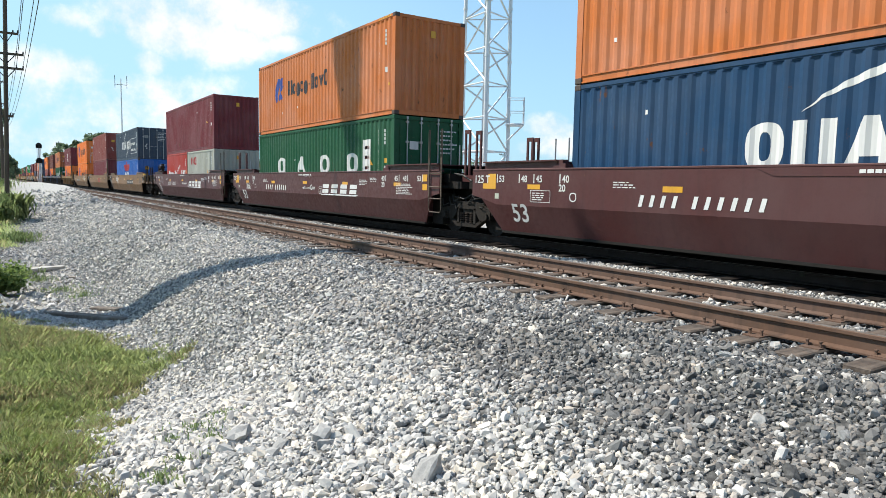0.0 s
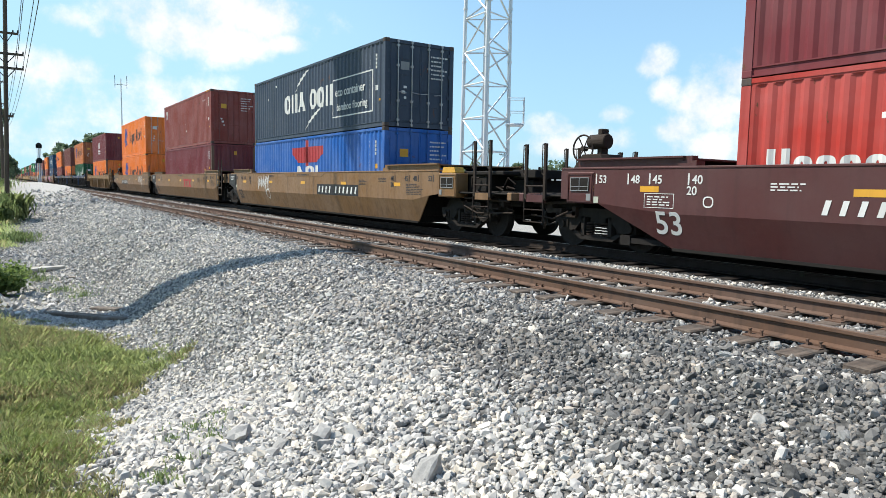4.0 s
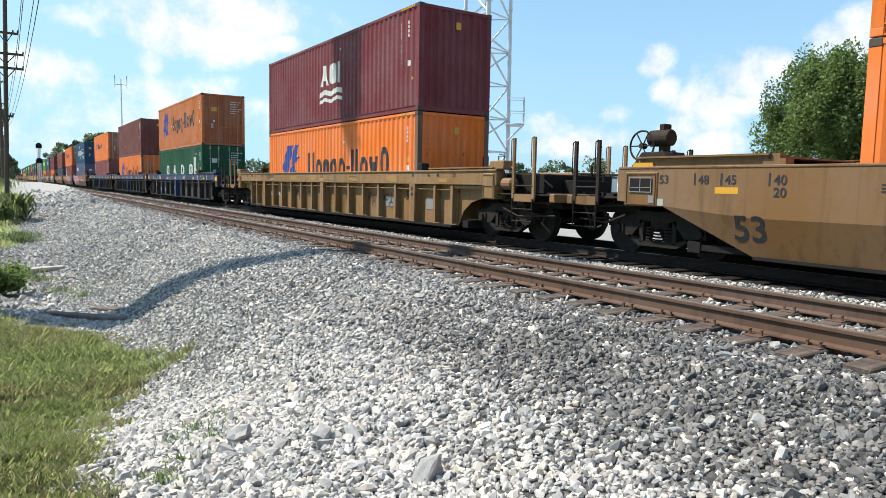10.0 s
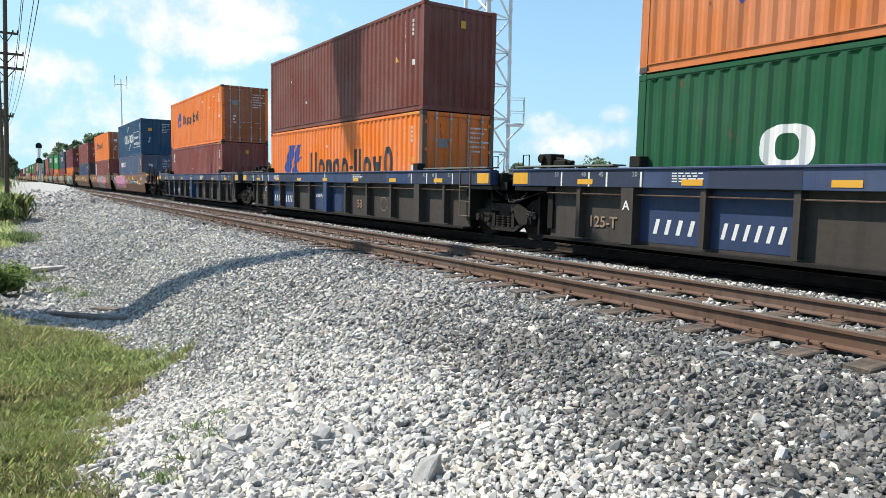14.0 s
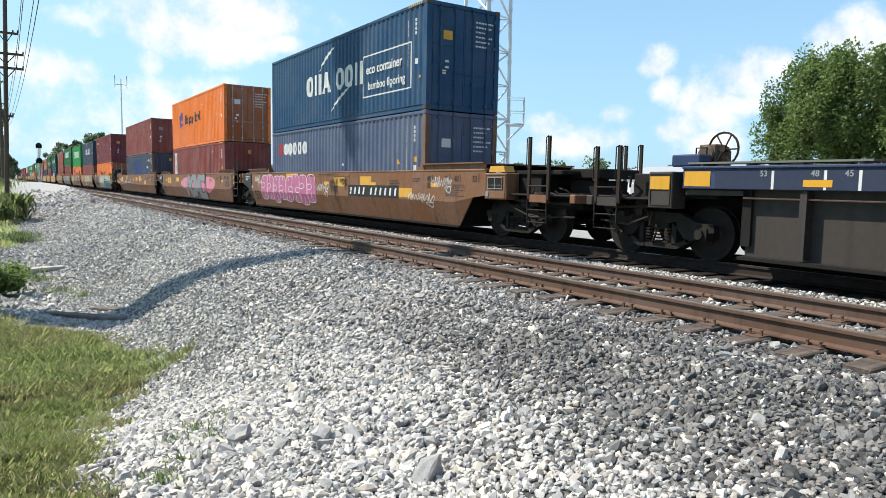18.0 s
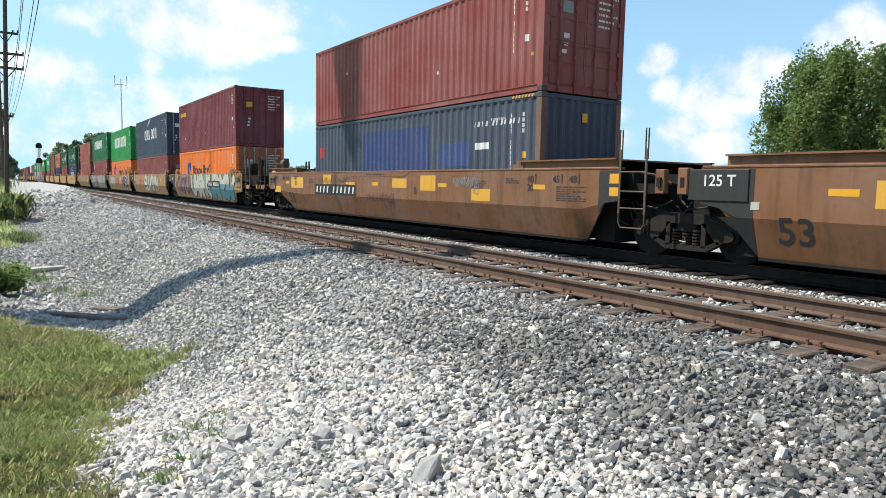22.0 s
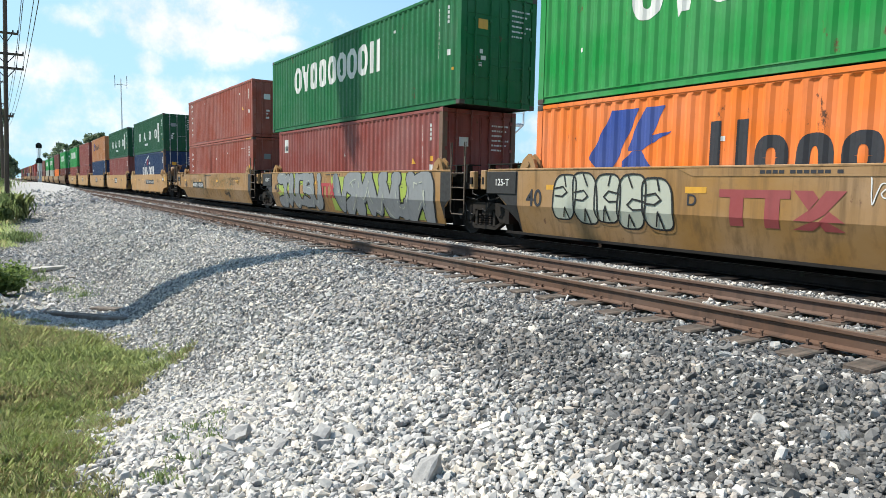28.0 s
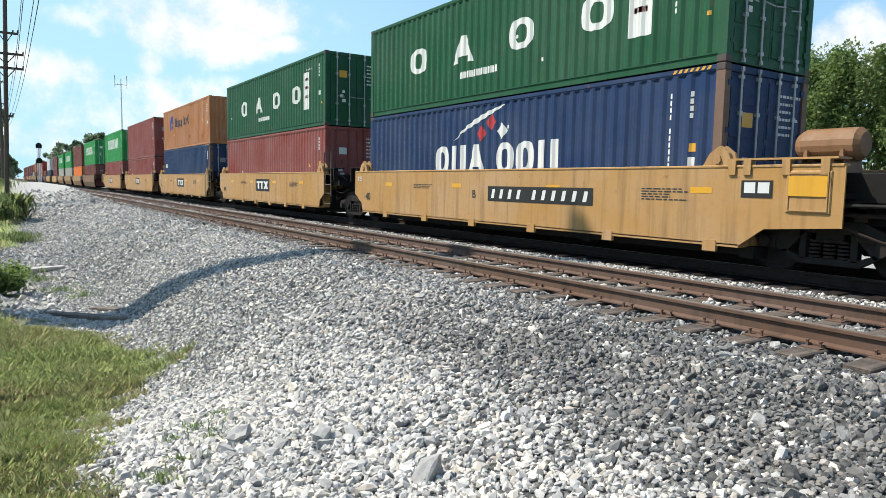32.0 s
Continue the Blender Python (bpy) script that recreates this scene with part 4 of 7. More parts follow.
COLOUR_WORDS = dict(orange="bright orange", orange_old="faded orange", orange_brown="brownish orange", maroon="dark maroon", brown="dark brown", red_brown="red-brown", red="red", brick="brick-red", green="dark green",
                    green_bright="bright green", green_dark="green", navy="navy-blue", slate="dark slate-grey", sea_blue="deep sea-blue", royal="royal-blue", blue="bright blue", grey_blue="grey-blue", dusty_blue="dusty blue", grey="pale grey", red_bright="red", white="off-white")
EXTRA = {}      # more marks: (row, "lower" or "upper")
EXTRA[3, "lower"] = [([[(4.6, 1.95, 2.2), (5.2, 1.62, 2.2), (6.95, 1.62, 2.2), (7.6, 1.95, 2.2)], rect(5.95, 6.2, 1.5, 2.45)], M_REDTXT), (block_word(4.75, 7.2, 1.0, 1.5, "AOI", .34), M_WHITE)]
EXTRA[6, "upper"] = [(block_word(5.4, 7.1, 1.35, 2.05, "AOI", .34), M_WHITE), ([[(5.3, .95, 1.12), (5.8, 1.05, 1.22), (6.3, .95, 1.12), (6.8, 1.05, 1.22), (7.2, .98, 1.15)], [(5.3, .72, .84), (5.8, .82, .94), (6.3, .72, .84), (6.8, .82, .94), (7.2, .75, .87)]], M_WHITE)]
EXTRA[10, "lower"] = [(block_word(.62, 1.22, 1.95, 2.4, "OB", .3), M_REDTXT), (block_word(1.28, 3.75, 1.95, 2.6, "ooooo", .3), M_WHITE)]
EXTRA[11, "lower"] = [([rect(.5, 1.1, .6, 2.62)], M_WHITE), ([rect(.65, .95, 2.1, 2.45), rect(.65, .95, 1.5, 1.85), rect(.65, .95, .9, 1.25)], M_BLACK)]
EXTRA[12, "lower"] = [([rect(3.8, 7.7, .8, 2.45)], plain("blue_patch", (.025, .052, .165))), ([rect(8.2, 9.6, 1.35, 1.95)], plain("blue_patch_small", (.035, .07, .2))), ([rect(.3, .75, 1.75, 2.1)], M_REDTXT),
                      (block_word(9.7, 11.5, 2.28, 2.40, "iiii iiiiiii", .4) + [rect(9.8, 10.35, 1.74, 1.90)], M_WHITE)]
EXTRA[13, "upper"] = [(block_word(.4, 1.9, 2.15, 2.5, "oooo", .34), M_YEL)]
EXTRA[17, "lower"] = [([r for i in range(6) for r in (rect(.70, .76, 2.3 - i * .34, 2.3 + .2 - i * .34), rect(.76, .98, 2.3 + (.13 if i % 2 else .05) - i * .34, 2.3 + (.2 if i % 2 else .12) - i * .34))], M_WHITE)]
EXTRA[17, "upper"] = [([r for i in range(6) for r in (rect(.70, .76, 2.2 - i * .34, 2.2 + .2 - i * .34), rect(.76, .98, 2.2 + (.13 if i % 2 else .05) - i * .34, 2.2 + (.2 if i % 2 else .12) - i * .34))], M_WHITE)]
for n_row in (18, 19):
    EXTRA[n_row, "upper"] = [(block_word(4.75, 6.3, .60, .76, "bbbbbbbbbbb", .3), M_WHITE)]


def diamond(x, z, r=.19):
    return [(x - r, z - .002, z + .002), (x, z - r, z + r), (x + r, z - .002, z + .002)]


EXTRA[18, "lower"] = [([diamond(5.72, 2.12), diamond(6.12, 2.36)], M_REDTXT), ([diamond(6.52, 2.14)], M_WHITE)]
EXTRA[20, "lower"] = [([rect(.4, .9, 1.7, 1.95)], M_WHITE)]
EXTRA[4, "upper"] = EXTRA[9, "lower"] = EXTRA[16, "lower"] = [([rect(.55, .95, 2.05, 2.55)], M_WHITE), ([rect(.6, .9, 2.1, 2.3)], M_LBLUE)]


def build_loads():
    seed = 0
    for row, (u, low, up) in enumerate(LOADS):
        detail = row < 24
        z = BASE
        for where, spec in (("lower", low), ("upper", up)):
            seed += 1
            if row == 2 and where == "lower":
                for k, (du, key, end, marks) in enumerate(((0, "grey", "blind", [(block_word(.75, 2.0, 1.78, 2.26, "OOOO", .30), M_REDTXT)]),
                                                           (6.13, "red_bright", "doors", [(block_word(.45, 2.9, 1.1, 1.5, "HooooOo", .3), M_WHITE), (block_word(4.2, 5.4, 1.1, 1.5, "OOO", .3), M_WHITE), (swoosh(2.9, 4.0, 1.2, 1.85), M_WHITE)]))):
                    container("container", u + du, F20, STD, z, key, end, marks, COLOUR_WORDS[key] + " twenty-foot corrugated steel container in a maroon well", 300 + k)
                z += STD
                continue
            if spec is None:
                continue
            length, h, key, end, marks = spec
            words = COLOUR_WORDS[key] + " corrugated steel shipping container " + ("resting in a well car" if where == "lower" else "stacked on top of another")
            if length == F45:
                words = "long " + words
            # four orange right ends are rusty, with their shade painted in too
            thing = container("container", u - (.75 if length == F45 else 0), length, h, z, key, end, marks + EXTRA.get((row, where), []), words, seed, detail, "orange_rust_shaded" if (row, where) in ((11, "upper"), (13, "lower"), (7, "upper"), (9, "upper")) else None)
            if where == "upper" and row in (3, 10):
                zm = .95 if row == 3 else 1.1
                lettering("eco container", .40, M_WHITE, thing, 9.75, -1.214, zm + .24)
                lettering("bamboo flooring", .34, M_WHITE, thing, 9.9, -1.214, zm - .24)
            z += h + .012


build_loads()


# ---- well cars ----
TOP, BREAK, FOOT, HALF, TUCK = 1.56, .79, .18, 1.45, .20


def face_y(style, z):
    if style in ("flat", "rib_yellow", "rib_blue") or z >= BREAK:
        return -HALF
    return -HALF + (BREAK - z) * TUCK / (BREAK - FOOT)


def well_strips(bm, style, strips, off=.005):
    for row in strips:
        for (xa, a0, a1), (xb, b0, b1) in zip(row, row[1:]):
            for lo, hi in ((FOOT, BREAK), (BREAK, TOP + .05)):
                q = []
                for x, z in ((xa, max(lo, min(hi, a0))), (xb, max(lo, min(hi, b0))), (xb, max(lo, min(hi, b1))), (xa, max(lo, min(hi, a1)))):
                    q.append((x, face_y(style, z) - off, z))
                if q[3][2] - q[0][2] < .002 and q[2][2] - q[1][2] < .002:
                    continue
                vs = [bm.verts.new(c) for c in q]
                if q[3][2] - q[0][2] < .002:
                    bm.faces.new(vs[:3])
                elif q[2][2] - q[1][2] < .002:
                    bm.faces.new((vs[0], vs[1], vs[3]))
                else:
                    bm.faces.new(vs)


SHAPES = (((0, 0), (.05, 1), (.8, .85), (.25, .5), (.95, 0)), ((.95, .85), (.3, 1), (.05, .62), (.9, .42), (.75, 0), (0, .1)), ((.9, 1), (.05, .9), (.15, .08), (.95, .02)), ((0, 0), (.45, 1), (.95, .05)),
          ((.95, .75), (.5, 1), (.05, .45), (.45, 0), (.9, .3)), ((0, .05), (.1, 1), (.5, .4), (.85, 1), (1, 0)), ((0, 1), (.42, .02), (.95, .95)), ((.1, 1), (.08, .25), (.5, 0), (.9, .3), (.92, 1)))


def wild(x0, x1, z0, z1, n, seed, fill, line, second, weight=.3, head=None):
    """Interlocked sprayed strokes with no reading: outline, fill and shine, as flat polygons."""
    rng = random.Random(seed)
    p, h = (x1 - x0) / n, z1 - z0
    base, top, shine = [], [], []
    for i in range(n):
        pts = SHAPES[rng.randrange(len(SHAPES))]
        if rng.random() < .5:
            pts = [(1 - a, b) for a, b in pts]
        pts = [(x0 + (i - .08 + a * 1.16) * p + rng.uniform(-.06, .06) * p, z0 + h * (.12 + .76 * b) + rng.uniform(-.05, .05) * h) for a, b in pts]
        w = weight * min(p, h) * rng.uniform(.42, .55)
        ext = [pts[0]] + list(pts) + [pts[-1]]
        path = []
        for p0, p1, p2, p3 in zip(ext, ext[1:], ext[2:], ext[3:]):
            for k in range(6):
                t = k / 6
                path.append(tuple(.5 * (2 * b + (c - a) * t + (2 * a - 5 * b + 4 * c - d) * t * t + (3 * b - a - 3 * c + d) * t ** 3) for a, b, c, d in zip(p0, p1, p2, p3)))
        path.append(pts[-1])
        side = []
        for k, (x, z) in enumerate(path):
            (ax, az), (bx, bz) = path[max(0, k - 1)], path[min(len(path) - 1, k + 1)]
            d = math.hypot(bx - ax, bz - az) or 1
            swell = 1 + .28 * math.sin(k * .55 + i)
            side.append((-(bz - az) / d * swell, (bx - ax) / d * swell))
        for grow, out in ((.05, base), (0, top)):
            for (ax, az), (bx, bz), (na, ma), (nb, mb) in zip(path, path[1:], side, side[1:]):
                r = w + grow
                out.append([(ax + na * r, az + ma * r), (ax - na * r, az - ma * r), (bx - nb * r, bz - mb * r), (bx + nb * r, bz + mb * r)])
            for ax, az in (path[0], path[-1], *pts[1:-1]):
                out.append([(ax + (w + grow) * 1.05 * math.cos(q * math.pi / 5), az + (w + grow) * 1.05 * math.sin(q * math.pi / 5)) for q in range(10)])
        for k in range(2, len(path) - 3):
            if rng.random() < .55:
                (ax, az), (bx, bz) = path[k], path[k + 1]
                (na, ma), (nb, mb) = side[k], side[k + 1]
                shine.append([(ax + na * w * .62, az + ma * w * .62), (ax + na * w * .48, az + ma * w * .48), (bx + nb * w * .48, bz + mb * w * .48), (bx + nb * w * .62, bz + mb * w * .62)])
    out = [("poly", base, line, .005), ("poly", top, fill, .013), ("poly", shine, second, .026)]
    if head:
        # the strokes' upper part in another colour
        zs, upper = z0 + h * .60, []
        for q in top:
            half = []
            for (ax, az), (bx, bz) in zip(q, q[1:] + q[:1]):
                if az >= zs:
                    half.append((ax, az))
                if (az - zs) * (bz - zs) < 0:
                    half.append((ax + (bx - ax) * (zs - az) / (bz - az), zs))
            if len(half) > 2:
                upper.append(half)
        out.insert(2, ("poly", upper, head, .019))
    return out


def throw_up(x0, x1, z0, z1, n, seed, fill, line, w=.032):
    """Sprayed rounded columns packed side by side, with thin outlines and hooks and no reading."""
    rng = random.Random(seed)
    p, h = (x1 - x0) / n, z1 - z0
    cells, strokes = [], []
    for i in range(n):
        m, half = x0 + (i + .5) * p, p * .56
        top, low, lean = z1 - rng.uniform(0, .1) * h, z0 + rng.uniform(0, .14) * h, rng.uniform(-.16, .16) * p
        ring = []
        for k in range(24):
            c, q = math.cos(k * math.pi / 12), math.sin(k * math.pi / 12)
            ring.append((m + half * math.copysign(abs(c) ** .55, c) + lean * q, (top + low) / 2 + (top - low) / 2 * math.copysign(abs(q) ** .6, q)))
        cells.append(ring)
        strokes.append(ring + ring[:1])
        s1, zm = rng.choice((-1, 1)), low + (top - low) * rng.uniform(.45, .65)
        strokes.append([(m + s1 * half * .9, zm + h * .04), (m + s1 * half * .1, zm + h * .08), (m - s1 * half * .25, zm - h * .02), (m + s1 * half * .15, zm - h * .1), (m + s1 * half * .8, zm - h * .09)])
        strokes.append([(m - s1 * half * .35, low + h * .03), (m - s1 * half * .1, low + h * rng.uniform(.2, .3)), (m + s1 * half * .12, low + h * .05)])
        strokes.append([(m + half * rng.uniform(-.3, .3), top - h * .03), (m + half * rng.uniform(-.2, .2), top - h * rng.uniform(.14, .24))])
    lines = []
    for row in strokes:
        for (ax, az), (bx, bz) in zip(row, row[1:]):
            d = math.hypot(bx - ax, bz - az) or 1
            ux, uz, nx, nz = (bx - ax) / d * w * .3, (bz - az) / d * w * .3, -(bz - az) / d * w / 2, (bx - ax) / d * w / 2
            lines.append([(ax - ux + nx, az - uz + nz), (ax - ux - nx, az - uz - nz), (bx + ux - nx, bz + uz - nz), (bx + ux + nx, bz + uz + nz)])
    return [("poly", cells, fill, .005), ("poly", lines, line, .013)]


def well_polys(bm, style, polys, off):
    step = min(.0001, .005 / len(polys))
    for i, q in enumerate(polys):
        pts = [(x, max(FOOT + .01, min(TOP - .01, z))) for x, z in q]
        for s in (-1, 1):
            half = []
            for (ax, az), (bx, bz) in zip(pts, pts[1:] + pts[:1]):
                if s * (az - BREAK) >= 0:
                    half.append((ax, az))
                if (az - BREAK) * (bz - BREAK) < 0:
                    t = (BREAK - az) / (bz - az)
                    half.append((ax + (bx - ax) * t, BREAK))
            if len(half) > 2:
                bm.faces.new([bm.verts.new((x, face_y(style, z) - off - step * i, z)) for x, z in half])


def tag(x0, x1, z0, z1, n, seed, material, off, w=.016):
    """A quick sprayed tag with no reading: leaning up and down strokes, then a loop under them."""
    rng = random.Random(seed)
    n = max(4, round(n / 2.4))
    step, h = (x1 - x0) / n, z1 - z0
    foot, keys = z0 + h * .4, []
    for i in range(n):
        x, low = x0 + i * step, foot + h * rng.uniform(-.06, .12)
        keys += [(x + step * rng.uniform(-.05, .1), low), (x + step * rng.uniform(.25, .45), z1 - h * rng.uniform(0, .12)),
                 (x + step * rng.uniform(.3, .5), low + h * rng.uniform(0, .15)), (x + step * rng.uniform(.75, 1.0), z1 - h * rng.uniform(0, .25))]
        if rng.random() < .5:
            keys += [(x + step * 1.15, z1 - h * rng.uniform(.2, .3)), (x + step * .8, foot + h * .22)]
    mx, mz, r = x1 - step * .5, z0 + h * .22, h * .21
    keys += [(x1, foot), (mx - step * .9, foot - h * .05), (mx - r * 1.2, z0 + h * .1)] + [(mx + r * math.cos(q), mz + r * math.sin(q)) for q in (3.0, 1.6, .2, -1.2, -2.6, -3.8)]
    line = []
    for i in range(1, len(keys) - 2):
        p = keys[i - 1:i + 3]
        for k in range(6):
            t = k / 6
            c = [.5 * (2 * p[1][d] + (p[2][d] - p[0][d]) * t * .8 + (2 * p[0][d] - 5 * p[1][d] + 4 * p[2][d] - p[3][d]) * t * t * .8 + (3 * p[1][d] - p[0][d] - 3 * p[2][d] + p[3][d]) * t ** 3 * .8) for d in (0, 1)]
            line.append(tuple(c))
    polys = []
    for (ax, az), (bx, bz) in zip(line, line[1:]):
        d = math.hypot(bx - ax, bz - az) or 1
        if d > .9:
            continue
        ux, uz = (bx - ax) / d * w * .4, (bz - az) / d * w * .4
        nx, nz = -(bz - az) / d * w / 2, (bx - ax) / d * w / 2
        polys.append([(ax - ux + nx, az - uz + nz), (ax - ux - nx, az - uz - nz), (bx + ux - nx, bz + uz - nz), (bx + ux + nx, bz + uz + nz)])
    return ("poly", polys, material, off)


def truck_part(thing, x, turning):
    """A two-axle truck: bolster, two cast side frames, springs and wheelsets."""
    def bolster(bm):
        box(bm, -.2, .2, -1.05, 1.05, .48, .72)
        tube(bm, (0, 0, .7), (0, 0, .9), .22, 12)
        soften(bm, .015)
    tr = put("truck", mesh_of("bolster", bolster), M_TRUCK, thing, (x, 0, 0), "dark greasy two-axle truck")

    def frame_side(bm, s):
        y0, y1 = (s * 1.02 - .07, s * 1.02 + .07)
        prism(bm, [(-1.15, .50), (-1.12, .62), (-.75, .66), (-.45, .80), (.45, .80), (.75, .66), (1.12, .62), (1.15, .50), (.86, .46), (.52, .62), (-.52, .62), (-.86, .46)], y0, y1)
        prism(bm, [(-.86, .46), (-.52, .62), (-.33, .62), (-.62, .30), (-.72, .34)], y0, y1)
        prism(bm, [(.86, .46), (.72, .34), (.62, .30), (.33, .62), (.52, .62)], y0, y1)
        prism(bm, [(-.68, .32), (-.42, .17), (.42, .17), (.68, .32), (.62, .36), (.38, .26), (-.38, .26), (-.62, .36)], y0, y1)
        box(bm, -.40, -.31, y0, y1, .24, .64)
        box(bm, .31, .40, y0, y1, .24, .64)
        for xx in (-.89, .89):
            box(bm, xx - .13, xx + .13, y0 - .03, y1 + .03, .36, .56)
            tube(bm, (xx, s * 1.02, .457), (xx, s * 1.02 + s * .16, .457), .085, 10)
    for s in (-1, 1):
        fr = put("side_frame", mesh_of(("side_frame", s), lambda bm: frame_side(bm, s)), M_TRUCK, tr)

        def springs(bm, s=s):
            for xx in (-.2, 0, .2):
                for i in range(5):
                    tube(bm, (xx, s * 1.02, .27 + i * .055), (xx, s * 1.02, .30 + i * .055), .085, 10)
        put("spring_nest", mesh_of(("springs", s), springs), M_RIGGING, fr)

    def wheelset(bm):
        tube(bm, (0, -1.1, 0), (0, 1.1, 0), .075, 10)
        for s in (-1, 1):
            tube(bm, (0, s * .69, 0), (0, s * .825, 0), .457, 28)
            tube(bm, (0, s * .665, 0), (0, s * .69, 0), .485, 28)
            tube(bm, (0, s * .825, 0), (0, s * .86, 0), .16, 14)
            tube(bm, (0, s * .825, 0), (0, s * .832, 0), .40, 24, .37)
            for k in range(3):
                a = 2 * math.pi * k / 3
                tube(bm, (.27 * math.cos(a), s * .826, .27 * math.sin(a)), (.27 * math.cos(a), s * .836, .27 * math.sin(a)), .03, 8)
    for xx in (-.89, .89):
        w = put("wheelset", mesh_of("wheelset", wheelset), M_WHEEL, tr, (xx, 0, .457))
        if turning:
            WHEELSETS.append(w)


def brake_wheel(thing, x, y, z, turn=0):
    def bw(bm):
        n = 20
        for i in range(n):
            a, b = 2 * math.pi * i / n, 2 * math.pi * (i + 1) / n
            tube(bm, (.27 * math.cos(a), 0, .27 * math.sin(a)), (.27 * math.cos(b), 0, .27 * math.sin(b)), .018, 6)
        for i in range(6):
            a = math.pi * i / 3
            tube(bm, (0, .02, 0), (.27 * math.cos(a), 0, .27 * math.sin(a)), .013, 5)
        tube(bm, (0, -.03, 0), (0, .10, 0), .05, 10)
    wheel = put("brake_wheel", mesh_of("brake_wheel", bw), M_RIGGING, thing, (x, y, z), "rusty black spoked handbrake wheel")
    wheel.rotation_euler[2] = radians(turn)


def well_unit(style, ur, ul, right, left, words="", full=True):
    """One well unit between ur and ul. Ends: J joined to the next unit over a shared truck, P a platform over its own truck, S a short end over its own truck."""
    body, chordm, endm = {"maroon": (M_MAROON, M_MAROON, M_MAROON), "ochre": (M_OCHRE, M_OCHRE, M_END), "brown": (M_BROWN, M_BROWN, M_END), "yellow": (M_YELLOW2, M_YELLOW2, M_END), "flat": (M_YELLOW, M_YELLOW, M_YELLOW),
                          "rib_yellow": (M_RIBY, M_RIBY, M_RIBY), "rib_blue": (M_GREYP, M_GREYTOP, M_DARK)}[style]
    n = ul - ur
    L = n / 2
    thing = tagged(empty("well_car", (spot_x((ul + ur) / 2), FAR_Y, 0)), words, "railway car", "well cars of the train")
    TRAIN.append(thing)
    reach_in = {"J": .95, "P": 1.3, "S": 2.6}
    if style in ("yellow", "flat"):
        reach_in = {"J": .52, "P": 1.5, "S": 1.9}
    elif style == "rib_yellow":
        reach_in = {"J": 1.2, "P": 1.8, "S": 1.8}
    elif style == "rib_blue":
        reach_in = {"J": 1.05, "P": 1.05, "S": 1.05}
    cutr, cutl = reach_in[right], reach_in[left]
    ribbed = style.startswith("rib")
    low = .36 if style == "flat" else FOOT
    # side sheets: outline of the foot, from left to right
    ends = None
    steps = ((0, .98), (.38, .92), (1, low))
    if style in ("yellow", "flat"):
        steps = ((0, .86), (.3, .80), (.5, .70), (.84, .62), (1, low))
        if right == "P":
            ends = ((0, .72), (.74, .64), (1, low))
    elif style == "rib_yellow":
        steps = ((0, .96), (.45, .90), (.68, .80), (.86, .58), (1, low))
    elif style == "rib_blue":
        steps = ((0, 1.21), (.99, 1.20), (1, low))
    start = [(-L, 1.09), (-L + .30, 1.07), (-L + 1.0, .42), (-L + 1.07, low)] if style == "yellow" and left == "J" else [(-L + cutl * k, z) for k, z in steps]
    foot = start + [(L - cutr * k, z) for k, z in (ends or steps)[::-1]]

    def sheet(bm, s):
        y_out, t = HALF, .03

        def yy(z, inner):
            y = y_out if (style == "flat" or ribbed or z >= BREAK) else y_out - (BREAK - z) * TUCK / (BREAK - FOOT)
            if ribbed:
                y -= .21
            return s * (y - (t if inner else 0))
        xs = sorted(set(x for x, _ in foot))

        def zf(x):
            for (a, za), (b, zb) in zip(foot, foot[1:]):
                if a <= x <= b:
                    return za + (zb - za) * (x - a) / (b - a)
            return low
        cols = []
        for x in xs:
            z0 = zf(x)
            zs = [z0, max(z0 + .001, BREAK), TOP]
            cols.append(([bm.verts.new((x, yy(z, False), z)) for z in zs], [bm.verts.new((x, yy(z, True), z)) for z in zs]))
        for (o1, i1), (o2, i2) in zip(cols, cols[1:]):
            for k in range(2):
                bm.faces.new((o1[k], o2[k], o2[k + 1], o1[k + 1]))
                bm.faces.new((i1[k], i1[k + 1], i2[k + 1], i2[k]))
            bm.faces.new((o1[0], i1[0], i2[0], o2[0]))
        for o, i in (cols[0], cols[-1]):
            for k in range(2):
                bm.faces.new((o[k], o[k + 1], i[k + 1], i[k]))
    for s in (-1, 1):
        bm = bmesh.new()
        sheet(bm, s)
        side = part("side_sheet", bm, body, thing)
        bm = bmesh.new()
        if ribbed:
            y0, y1 = sorted((s * HALF, s * (HALF - .25)))
            box(bm, -L, L, y0, y1, 1.22, TOP)
            y0, y1 = sorted((s * (HALF + .03), s * (HALF - .2)))
            box(bm, -L, L, y0, y1, TOP - .02, TOP + .02)
        else:
            y0, y1 = sorted((s * (HALF + .012), s * (HALF - .16)))
            box(bm, -L + .02, L - .02, y0, y1, TOP - .01, TOP + .03)
        soften(bm, .008)
        part("top_chord", bm, chordm, thing)
        if s < 0 or full:
            bm = bmesh.new()
            y0, y1 = sorted((s * (HALF - TUCK + .03) if not ribbed and style != "flat" else s * HALF, s * (HALF - TUCK - .1)))
            box(bm, -L + cutl, L - cutr, y0, y1, low - .03, low + .02)
            part("bottom_flange", bm, M_DARK if style != "flat" else body, thing)
